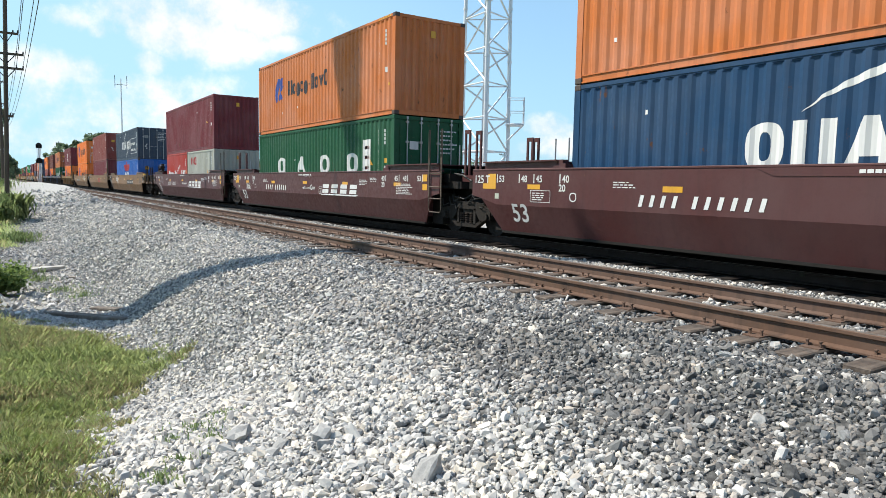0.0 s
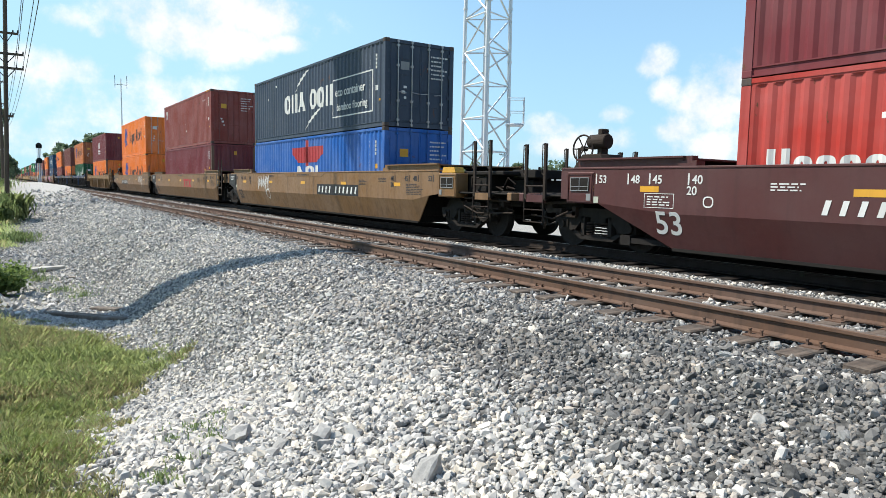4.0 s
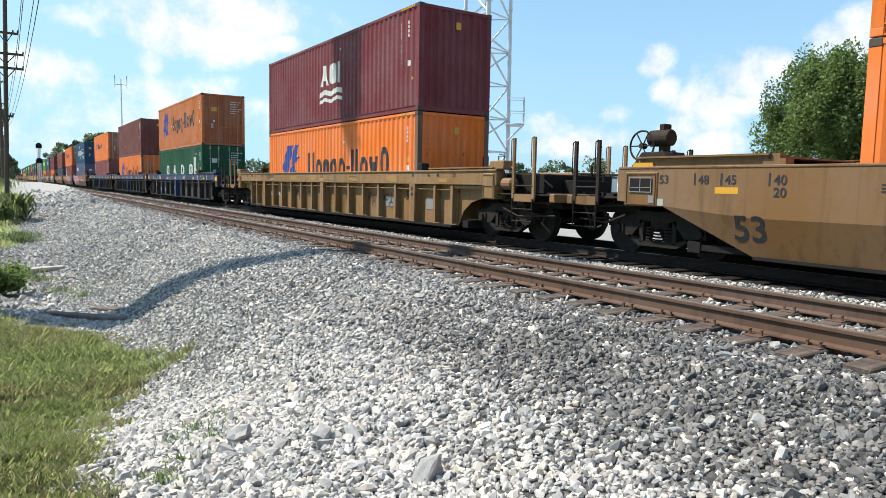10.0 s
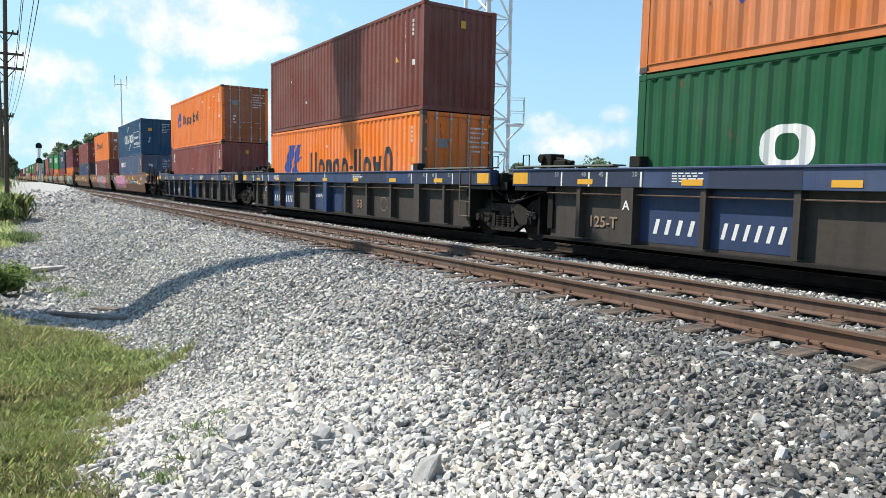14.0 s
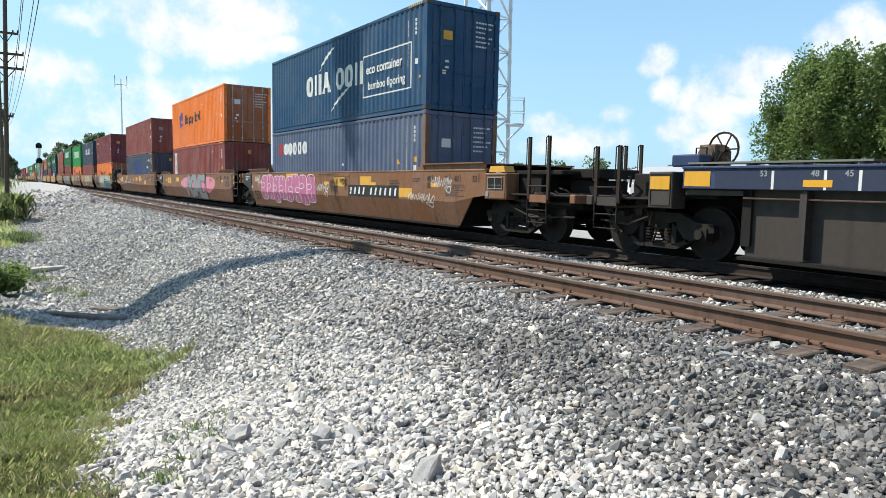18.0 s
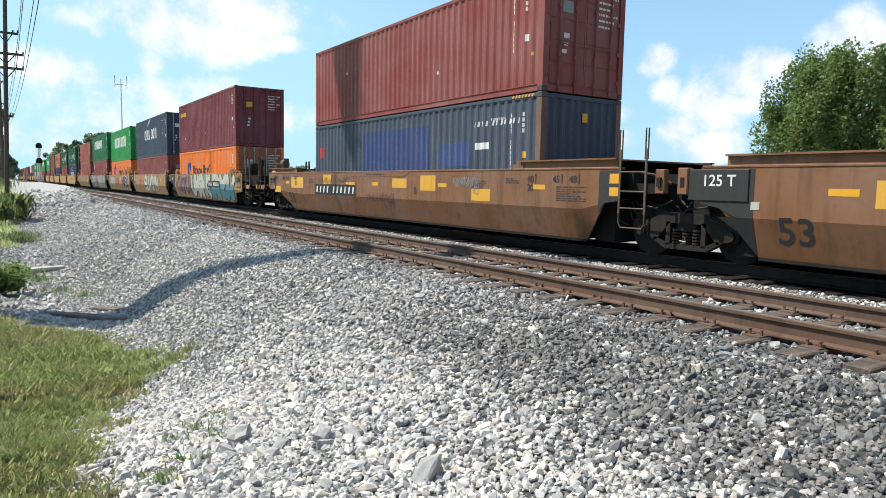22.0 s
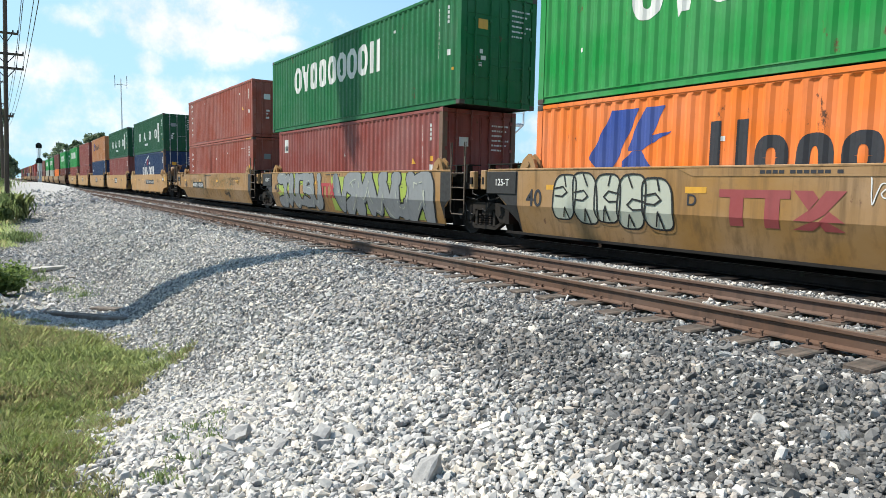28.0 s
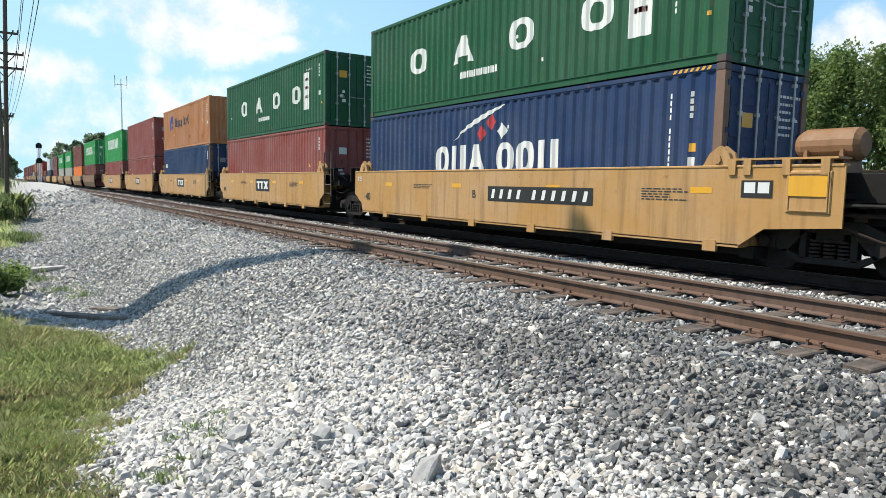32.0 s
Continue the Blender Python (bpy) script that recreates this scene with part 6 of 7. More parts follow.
        part("brake_gear_case", bm, M_LADDER, thing, "rusty housing on the car's end")
    elif kind == "S":
        bm = bmesh.new()
        if group == "yellow":
            slab(bm, -.5, -.72, -1.0, -.75, TOP + .1, TOP + .55)
            slab(bm, -.8, -1.25, -1.1, -.7, TOP + .13, TOP + .24)
            slab(bm, -1.4, -1.9, -1.15, -.6, TOP + .02, TOP + .2)
            tube(bm, (X(-.9), -.8, TOP + .32), (X(-1.3), -.8, TOP + .30), .09, 10)
            soften(bm, .015)
            part("brake_gear_case", bm, M_RIGGING, thing, "dark housing under the handbrake wheel")
            brake_wheel(thing, X(-.62), -1.08, TOP + .36, 62)
            return
        prism(bm, [(X(-.05), TOP + .02), (X(-1.0), TOP + .02), (X(-.75), TOP + .3), (X(-.3), TOP + .3)], -1.2, -.6)
        slab(bm, -.5, -.62, -1.0, -.8, TOP + .25, TOP + .8)
        tube(bm, (X(-.75), -.95, TOP + .55), (X(-.3), -.95, TOP + .55), .15, 12)
        soften(bm, .015)
        part("brake_gear_case", bm, M_RIGGING, thing, "dark housing under the handbrake wheel")
        brake_wheel(thing, X(-.2), -1.08, TOP + .42)


def num_plate(cx, z0, w, h, plate=True):
    """The car's number as plain bars, on a black panel or alone."""
    bars = block_word(cx - w / 2 + .05, cx + w / 2 - .05, z0 + h * .2, z0 + h * .8, "iiii iiiiii", .26)
    return ([([rect(cx - w / 2, cx + w / 2, z0, z0 + h)], M_BLACK, .0045)] if plate else []) + [(bars, M_WHITE, .0068)]


def decorate(unit, todo):
    thing, L, style = unit
    for item in todo:
        if item[0] == "poly":
            _, polys, material, off = item
            bm = bmesh.new()
            well_polys(bm, style, polys, off)
            tagged(part("graffiti", bm, material, thing), kind="stuff")
            continue
        strips, material, off = item
        many = len(pieces(strips)) > 14 or off > .0075 or any(len(g) > 2 for g in pieces(strips))
        for group in ([strips] if many else pieces(strips)):
            bm = bmesh.new()
            well_strips(bm, style, group, off)
            bmesh.ops.remove_doubles(bm, verts=bm.verts[:], dist=.0006)
            ob = part("painted_mark", bm, material, thing)
            if many:
                tagged(ob, kind="stuff")


UNITS = [   # style, right end, left end, kinds of ends
    ("maroon", -19.6, -1.15, "J", "J"), ("maroon", .3, 18.52, "J", "J"), ("maroon", 20.1, 38.7, "J", "S"),
    ("ochre", 43.2, 61.8, "P", "J"), ("ochre", 63.95, 81.7, "J", "J"), ("ochre", 83.4, 102.0, "J", "S"),
    ("rib_yellow", 105.6, 125.4, "P", "P"),
    ("rib_blue", 129.65, 148.45, "P", "J"), ("rib_blue", 149.25, 168.05, "J", "J"), ("rib_blue", 168.8, 187.6, "J", "P"),
    ("brown", 193.0, 211.2, "P", "J"), ("brown", 213.0, 230.9, "J", "J"), ("brown", 232.6, 251.7, "J", "S"),
    ("yellow", 255.5, 270.9, "P", "J"), ("yellow", 272.3, 286.8, "J", "J"), ("yellow", 287.6, 302.1, "J", "J"), ("yellow", 303.6, 317.9, "J", "J"), ("yellow", 319.6, 334.6, "J", "S"),
    ("flat", 337.9, 352.7, "P", "J"), ("flat", 355.1, 368.4, "J", "J"), ("flat", 370.7, 384.1, "J", "J"), ("flat", 386.4, 399.8, "J", "J"), ("flat", 402.1, 415.6, "J", "S")]
WORDS = dict(maroon="maroon smooth-sided articulated well car with white lettering", ochre="dusty ochre-brown smooth-sided articulated well car", rib_yellow="dull yellow well car with ribbed sides and end platforms",
             rib_blue="grey well car with ribbed sides and blue top sill", brown="rusty brown well car with graffiti and yellow patches", yellow="yellow articulated well car covered in graffiti", flat="clean yellow flat-sided articulated well car")


def reflectors(L, n, z=1.15):
    return [([rect(-L + 2.2 + i * (2 * L - 4.4) / (n - 1) - .2, -L + 2.2 + i * (2 * L - 4.4) / (n - 1) + .2, z, z + .1) for i in range(n)], M_YEL, .0032)]


def fine_print(x, z, w, rows, rng):
    out = []
    for i in range(rows):
        a, end = x, x + w * rng.uniform(.6, 1)
        while a < end:
            b = a + rng.uniform(.05, .16)
            out.append(rect(a, min(b, end), z - i * .045, z - i * .045 + .02))
            a = b + .03
    return out


def build_units():
    for i, (style, ur, ul, right, left) in enumerate(UNITS):
        rng = random.Random(40 + i)
        unit = well_unit(style, ur, ul, right, left, words=WORDS[style])
        thing, L, _ = unit
        todo = []
        pale = M_WHITE if style in ("maroon", "rib_blue") else M_NAVYTXT

        def at(u):
            return (ur + ul) / 2 - u
        if style in ("maroon", "ochre", "brown"):
            todo += reflectors(L, 5)
            shift = .58 if style == "maroon" else 0
            todo.append((fine_print(L - 4.6, 1.3, .6, 4, rng) + fine_print(L - 1.66 - shift, 1.2, .9, 7, rng) + fine_print(-L + 4.4, 1.3, .6, 3, rng) + fine_print(L - 3.3 - shift, 1.36, .5, 3, rng), pale, .005))
            yb = M_YEL if style != "ochre" else M_YPATCH
            if right != "P":
                todo.append(([rect(L - .24 - shift, L - .01 - shift, 1.29, 1.47), rect(L - .24 - shift, L - .01 - shift, 1.06, 1.22)], yb, .0062))
            todo.append(([rect(-L + .88, -L + 1.02, .92, 1.04)], M_CREAM, .0062))
            if style == "maroon":
                todo.append(([rect(-L + .42, -L + .9, 1.14, 1.26), rect(-L + .62, -L + .9, 1.26, 1.48)], M_YEL, .0055))
                todo.append(([rect(-L + 2.1, -L + 2.72, 1.12, 1.13), rect(-L + 2.1, -L + 2.72, .88, .89), rect(-L + 2.1, -L + 2.11, .89, 1.12), rect(-L + 2.71, -L + 2.72, .89, 1.12)] + fine_print(-L + 2.16, 1.06, .5, 4, rng), M_WHITE, .0055))
                todo.append((round_ring(-L + 3.28, -L + 3.47, .92, 1.1, .022, .022), M_WHITE, .0055))
            for s, xr, xl in (("53", .42, 1.02), ("48", 1.19, 1.79), ("45", 1.67, 2.27), ("40", 2.46, 3.06)):
                xr, xl = xr + shift, xl + shift * .17
                lettering(s, .2, pale, thing, L - xr, -HALF - .006, 1.3)
                todo.append(([rect(L - xr + .15, L - xr + .18, 1.28, 1.47)], pale, .005))
                if i not in (10, 11):
                    lettering(s, .2, pale, thing, -L + xl, -HALF - .006, 1.3)
                    todo.append(([rect(-L + xl - .18, -L + xl - .15, 1.28, 1.47)], pale, .005))
            for s in (L - 2.46 - shift, -L + 3.06):
                lettering("20", .2, pale, thing, s, -HALF - .006, 1.12)
            big = put("lettering", text_mesh("53", .58), pale if style == "maroon" else M_NAVYTXT, thing)
            big.matrix_basis = pose(-L + (2.6 if left == "S" else 1.73 if style == "maroon" else 1.57), face_y(style, .44) - .004, .44, 90 + 18, 0, 0)
            if left == "J":
                lettering("125 T", .25, M_WHITE, thing, -L + (.38 if style == "maroon" else .33), -HALF - (.008 if style == "maroon" else .028), 1.27)
            lettering("BCACBA"[i % 6] if style != "brown" else "BCB"[i % 3], .26, pale, thing, {"maroon": at(ur + 8.5)}.get(style, at(ur + 7.2)), -HALF - .006, .95)
        if style == "maroon":
            lettering("WELL LD LMT 118,400", .12, M_WHITE, thing, at(ur + 8.74), -HALF - .006, .97)
            lettering("PLATE", .06, M_WHITE, thing, at(ur + 7.68), -HALF - .006, .98)
            lettering("H", .11, M_WHITE, thing, at(ur + 7.68), -HALF - .006, .86)
            hx = at(ur + 7.68)
            todo.append(([rect(hx - .13, hx + .13, 1.06, 1.07), rect(hx - .13, hx + .13, .82, .83), rect(hx - .13, hx - .12, .83, 1.06), rect(hx + .12, hx + .13, .83, 1.06)], M_WHITE, .005))
            todo.append((block_word(at(ur + 9.15), at(ur + 8.4), 1.40, 1.47, "iiii iiiiii", .4), M_WHITE, .005))
            todo += num_plate(at(ur + 12.25), .82, 2.6, .34, False)
            if i != 0:
                todo.append((lean_blocks(at(ur + 7.5), at(ur + 4.6), .86, 1.16, 4) + [[(at(ur + 7.6), .79, .80), (at(ur + 7.3), .79, .83), (at(ur + 4.9), .79, .83), (at(ur + 4.7), .81, .83)]], M_WHITE, .006))
        elif style == "ochre":
            todo += num_plate({3: at(49.5), 4: at(77.0), 5: at(95.3)}[i], .80, 3.3, .36) if i != 4 else []
            if i == 4:
                w = bar_mark(at(71.95), at(70.0), .81, 1.27)
                todo.append((w, M_REDTXT, .006))
            span = {3: (at(57.75), at(56.25), .5, 1.5), 5: (at(88.3), at(86.3), .5, 1.5), 4: (at(68.5), at(66.9), 1.0, 1.3)}[i]
            todo.append(tag(*span, 14, i, M_WHITE if i != 4 else M_OCHRE2, .006, .03 if i != 4 else .016))
            if i == 3:
                lettering("GWG33A", .125, M_NAVYTXT, thing, at(55.95), -HALF - .006, 1.40)
        elif style == "brown":
            todo.append(([rect(a, a + rng.uniform(.5, 1.3), b, b + rng.uniform(.25, .42)) for a, b in ((-L + 2.6, 1.0), (-L + 7.5, .9), (2.6, 1.05), (L - 4.6, .85), (L - 8.5, 1.1), (-3.9, 1.12))], M_YPATCH, .002))
            if i == 10:
                todo += throw_up(at(208.95), at(203.1), .34, 1.54, 8, 5, M_PINK, plain("pinkish_white_spray", (.76, .60, .68)))
                todo.append(tag(at(209.9), at(209.2), .95, 1.5, 12, 66, M_WHITE, .008))
                todo += num_plate(at(198.7), .80, 3.3, .36)
                for k, (a, b, lo, hi, m) in enumerate(((at(203.0), at(201.95), .72, 1.18, M_WHITE), (at(201.8), at(201.15), .62, 1.36, M_BLACK), (at(201.05), at(200.45), 1.0, 1.4, M_BLACK),
                                                       (at(196.6), at(195.2), .6, 1.0, M_WHITE), (at(195.4), at(194.4), 1.0, 1.42, M_WHITE))):
                    todo.append(tag(a, b, lo, hi, 12, 60 + k, m, .008))
            elif i == 11:
                todo.append(([[(at(224.4), .95, 1.1), (at(223.6), .72, 1.34), (at(222.4), .6, 1.42), (at(217.8), .55, 1.42), (at(216.9), .75, 1.36), (at(216.5), .95, 1.2)]], plain("faded_pink", (.62, .22, .27)), .0045))
                todo += wild(at(222.9), at(218.7), .24, 1.54, 4, 8, M_SILVER, M_BLACK, M_SILVER, .44)
            else:
                todo += num_plate(at(245.1), .80, 3.3, .36)
                todo.append(([rect(at(250.91), at(250.24), .80, 1.05)], M_YPATCH, .0066))
                for k, (a, b) in enumerate(((at(246.5), at(244)), (at(238), at(236.9)), (at(242.8), at(241)))):
                    todo.append(tag(a, b, 1.0 if k != 2 else .5, 1.42 if k != 2 else .95, 16, 70 + k, M_PLUM if k != 1 else M_SILVER, .008))
        elif style.startswith("rib"):
            deep = -.205
            todo += [(q, m if style == "rib_blue" else M_OLDYEL, .0085) for q, m, _ in reflectors(L, 7, 1.27)]
            for sg in (-1, 1):
                for s, x in (("53", 1.55), ("48", 2.3), ("45", 2.75), ("20", 3.55)):
                    lettering(s, .12, M_WORN if style == "rib_blue" else pale, thing, sg * (L - x) - .14, -HALF - .008, 1.42)
                    if style == "rib_blue":
                        todo.append(([rect(sg * (L - x) - .02, sg * (L - x) + .02, 1.23, 1.5)], M_WHITE, .006))
            todo.append((fine_print(-L + 4.2, 1.46, .8, 4, rng) + fine_print(2.2, 1.46, .7, 3, rng), pale, .006))
            if style == "rib_blue":
                todo.append(([rect(-6.0, -4.66, .26, 1.2), rect(-4.55, -3.12, .26, 1.2), rect(-1.48, -.15, .26, 1.2), rect(.15, 1.48, .26, 1.2)], M_BLUE, deep))
                todo.append((block_word(-5.75, -4.8, .42, .68, "iiii", .26) + block_word(-4.4, -3.25, .42, .68, "iiiiii", .26), M_WHITE, deep + .003))
                todo.append((fine_print(-1.3, .78, .85, 3, rng), M_WHITE, deep + .003))
                lettering("53", .36, M_TAN, thing, 2.3, -HALF + .19, .44)
                if left == "J":
                    lettering("125-T", .3, M_TAN, thing, -6.9, -HALF + .19, .46)
                lettering({7: "A", 8: "C", 9: "B"}[i], .24, M_WHITE, thing, -6.15, -HALF - .02, .82)
                ring = []
                for k in range(24):
                    a, b = 2 * math.pi * k / 24, 2 * math.pi * (k + 1) / 24
                    xa, xb = sorted((3.9 + .2 * math.cos(a), 3.9 + .2 * math.cos(b)))
                    ring.append([(xa, .60 + .2 * math.sin(a) - .012, .60 + .2 * math.sin(a) + .012), (xb + .002, .60 + .2 * math.sin(b) - .012, .60 + .2 * math.sin(b) + .012)])
                todo.append((ring, M_TAN, deep + .003))
                todo.append(([rect(-.04, .02, 1.3, 1.62), rect(-L + .05, -L + .5, 1.27, 1.5)], M_WHITE, .007))
                todo.append(([rect(-L + .04, -L + .52, 1.26, 1.5)] + ([rect(L - .5, L - .06, 1.26, 1.5)] if right == "J" else []), M_YEL, .008))
                todo.append(([rect(a, b, 1.23, 1.54) for a, b in ((-L + 4.9, -L + 6.4), (2.2, 4.4), (L - 3.6, L - .6), (-L + .6, -L + 3.6))], plain("faded_grey", (.022, .032, .068)), .0045))
            else:
                todo += [(q, m, o - .21) for q, m, o in num_plate(-5.0, .62, 1.8, .22, False)]
                for k, x in enumerate((-4.6, -2.8, -1.6, 1.75, 3.3, 4.4)):
                    todo.append(tag(x - .3, x + .35, .5, .95, 9, 120 + k, M_NAVYTXT, deep + .002, .016))
                lettering("53", .36, M_NAVYTXT, thing, 5.67, -HALF + .2, .78)
                lettering("20", .13, M_NAVYTXT, thing, 6.18, -HALF - .022, 1.06)
                lettering("40", .13, M_NAVYTXT, thing, 6.18, -HALF - .022, .90)
                todo.append(([rect(.0, .03, 1.24, 1.52), rect(.1, .9, 1.3, 1.31)], M_NAVYTXT, .006))
                todo.append(([rect(a, a + .75, .55, .85) for a in (4.25, 6.6)], M_SILVER, deep + .002))
                todo.append(([rect(a, a + .6, 1.3, 1.46) for a in (-3.0, -1.1, 2.1, 4.7)], M_OLDYEL, .005))
        else:
            todo += reflectors(L, 4)
            todo.append((fine_print(L - 3.4, 1.2, 1.0, 5, rng) + fine_print(-L + 3.6, 1.2, 1.0, 3, rng), pale, .005))
            if style == "yellow":
                if left == "J":
                    lettering("125-T", .21, M_WHITE, thing, -L + .55, -HALF - .028, 1.22)
                big = put("lettering", text_mesh("40", .5), M_NAVYTXT, thing)
                big.matrix_basis = pose(-L + (2.45 if left == "S" else 1.62), face_y(style, .8) - .006, .80, 90, 0, 0)
            else:
                lettering("40", .3, M_NAVYTXT, thing, -L + .9, -HALF - .008, .72)
                lettering("125", .2, M_WHITE, thing, -L + .35, -HALF - .008, 1.28)
            if i == 13:
                todo += wild(at(261.3), at(256.8), .34, 1.5, 5, 11, M_TEAL, M_PLUM, M_CREAM, .44, M_CREAM)
                todo += wild(at(265.2), at(261.4), .30, 1.54, 5, 12, M_CREAM, M_BLACK, M_SILVER, .46)
                todo += wild(at(268.9), at(265.4), .34, 1.52, 6, 13, M_PLUM, M_SILVER, M_WHITE, .36)
                todo += [(q, m, o + .027) for q, m, o in num_plate(at(260.3), .88, 2.3, .32)]
            elif i == 14:
                todo += wild(at(280.5), at(275.5), .34, 1.5, 6, 14, M_CREAM, M_BLACK, M_SILVER, .30)
                todo.append((bar_mark(at(282.8), at(280.9), .75, 1.2), M_REDTXT, .006))
            elif i == 15:
                todo += throw_up(at(299.85), at(297.0), .42, 1.5, 5, 25, M_CREAM, M_BLACK)
                todo.append((bar_mark(at(296.1), at(294.2), .66, 1.22), plain("worn_red", (.30, .05, .05)), .006))
                todo += wild(at(292.2), at(288.9), .34, 1.5, 4, 16, M_PLUM, M_WHITE, M_PINK, .36)
                lettering("D", .26, M_NAVYTXT, thing, at(296.6), -HALF - .006, .95)
                todo.append(tag(at(294), at(292.6), .8, 1.45, 12, 3, M_WHITE, .009))
            elif i == 16:
                todo.append(([[(at(310.9), .28, 1.5), (at(304.8), .24, 1.52)], [(at(316.2), 1.0, 1.1), (at(315.6), .5, 1.52), (at(312.4), 1.3, 1.52)]], plain("yellow_lime_base", (.33, .42, .06)), .0042))
                todo += wild(at(310.5), at(304.8), .24, 1.52, 7, 17, M_SILVER, M_BLACK, M_CREAM, .56)
                todo += wild(at(316.0), at(311.9), .30, 1.52, 6, 18, M_SILVER, M_BLACK, M_CREAM, .50)
                todo.append((bar_mark(at(311.8), at(310.6), .7, 1.2), M_REDTXT, .009))
            elif i == 17:
                todo += num_plate(at(329.3), .80, 2.4, .32)
                todo.append(tag(at(327), at(322.5), .35, 1.5, 12, 21, plain("dull_green_spray", (.10, .12, .05)), .007, .02))
                todo.append(tag(at(323.2), at(321.4), 1.05, 1.45, 12, 22, M_BLACK, .008))
                todo.append(tag(at(324.1), at(323.2), .35, .7, 8, 23, M_BLACK, .008, .03))
                todo.append(tag(at(331.3), at(327.6), .3, 1.5, 8, 24, plain("dull_green_spray", (.10, .12, .05)), .004, .02))
            elif i == 18:
                todo += num_plate(at(344.1), .86, 3.3, .34)
                lettering("B", .26, M_NAVYTXT, thing, at(346.3), -HALF - .006, .92)
                todo.append(([rect(L - 1.5, L - 1.0, 1.1, 1.36)], M_BLACK, .006))
                todo.append(([rect(L - 1.45, L - 1.27, 1.17, 1.33), rect(L - 1.23, L - 1.05, 1.17, 1.33)], M_WHITE, .008))
            else:
                c = 0
                todo.append(([rect(c - .9, c + .9, .80, 1.32)], M_BLACK, .004))
                todo.append((bar_mark(c - .75, c + .75, .9, 1.22), M_WHITE, .006))
        if style in ("maroon", "ochre", "brown", "yellow"):
            body = {"maroon": M_MAROON, "ochre": M_OCHRE, "brown": M_BROWN, "yellow": M_YELLOW2}[style]
            bm = bmesh.new()
            prism(bm, [(-2.05, TOP - .012), (-1.75, TOP - .14), (1.75, TOP - .14), (2.05, TOP - .012)], -HALF - .009, -HALF + .004)
            part("stiffener_plate", bm, body, thing)
            todo.append((block_word(-.6, .6, TOP - .10, TOP - .05, "bbbb bbbbbb b", .4), pale, .0115))
        decorate(unit, todo)
    for row in range(23, len(LOADS)):
        u = LOADS[row][0]
        style = ("yellow", "yellow", "yellow", "flat", "flat", "maroon", "brown", "ochre")[row % 8]
        well_unit(style, u - .7, u + 12.9, "J", "J", words=WORDS[style].replace(" covered in graffiti", ""), full=False)


build_units()


# ---- trees, tower, poles, buildings ----
def quads_mesh(name, centres, normals_seed, size, material, aspect=.6, jag=True):
    rng = np.random.default_rng(normals_seed)
    c = np.array(centres)
    n = len(c)
    a = rng.normal(size=(n, 3))
    a /= np.linalg.norm(a, axis=1)[:, None]
    b = rng.normal(size=(n, 3))
    b -= (a * b).sum(1)[:, None] * a
    b /= np.linalg.norm(b, axis=1)[:, None]
    s = size * rng.uniform(.6, 1.4, (n, 1))
    a, b = a * s, b * s * aspect
    v = np.stack([c - a, c - b * .9, c + a, c + b], 1).reshape(-1, 3)
    me = bpy.data.meshes.new(name)
    me.vertices.add(n * 4)
    me.vertices.foreach_set("co", v.reshape(-1))
    me.loops.add(n * 4)
    me.loops.foreach_set("vertex_index", np.arange(n * 4))
    me.polygons.add(n)
    me.polygons.foreach_set("loop_start", np.arange(0, n * 4, 4))
    me.polygons.foreach_set("use_smooth", np.zeros(n, dtype=bool))
    me.update(calc_edges=True)
    me.materials.append(material)
    return me


def tree(x, y, height, radius, seed, leaves, leaf, label, far=False, trunk_share=.14, z=None):
    rng = random.Random(seed)
    z0 = ground_z(x, y) - .1 if z is None else z
    thing = tagged(empty("tree", (x, y, z0)), label, "tree")
    bm = bmesh.new()
    tube(bm, (0, 0, 0), (0, 0, height * trunk_share), radius * .055 + .05, 9, radius * .045 + .03)
    tube(bm, (0, 0, height * trunk_share), (.1, 0, height * .8), radius * .045 + .03, 8, .03)
    tips = []
    for i in range(14):
        a, hh = rng.uniform(0, 6.28), rng.uniform(.2, .75) * height
        r = radius * rng.uniform(.5, .92) * math.sin(math.pi * min(.95, max(.15, (hh / height + .08)))) ** .6
        q = Vector((math.cos(a) * r, math.sin(a) * r, hh + height * rng.uniform(.05, .2)))
        tube(bm, (0, 0, hh * .8), q, .05 + radius * .012, 6, .015)
        tips.append(q)
    part("trunk", bm, M_BARK, thing)
    centres = []
    clumps = []
    for i in range(190 if not far else 26):
        a, t = rng.uniform(0, 6.28), rng.uniform(.14, 1)
        prof = math.sin(math.pi * (t * .86 + .1)) ** .65 if far else math.sin(math.pi * (t * .80 + .12)) ** .5
        r = radius * prof * rng.uniform(.3, 1.0) ** .7
        clumps.append((math.cos(a) * r, math.sin(a) * r, height * (trunk_share * .55 + (1 - trunk_share * .55) * t * .97), radius * (rng.uniform(.09, .23) if not far else rng.uniform(.16, .34))))
    for i in range(leaves):
        cx, cy, cz, cr = clumps[rng.randrange(len(clumps))]
        v = Vector((rng.gauss(0, 1), rng.gauss(0, 1), rng.gauss(0, .8)))
        v *= cr * rng.uniform(.45, 1.08) / max(.2, v.length)
        stretch = 1.0 if far else 1.55
        centres.append((cx + v.x * (1 if far else .8), cy + v.y, max(.15, cz + v.z * stretch)))
    me = quads_mesh("crown", centres, seed, leaf, M_LEAF_FAR if far else M_LEAF)
    crown = new("crown", me)
    crown.parent = thing
    return thing


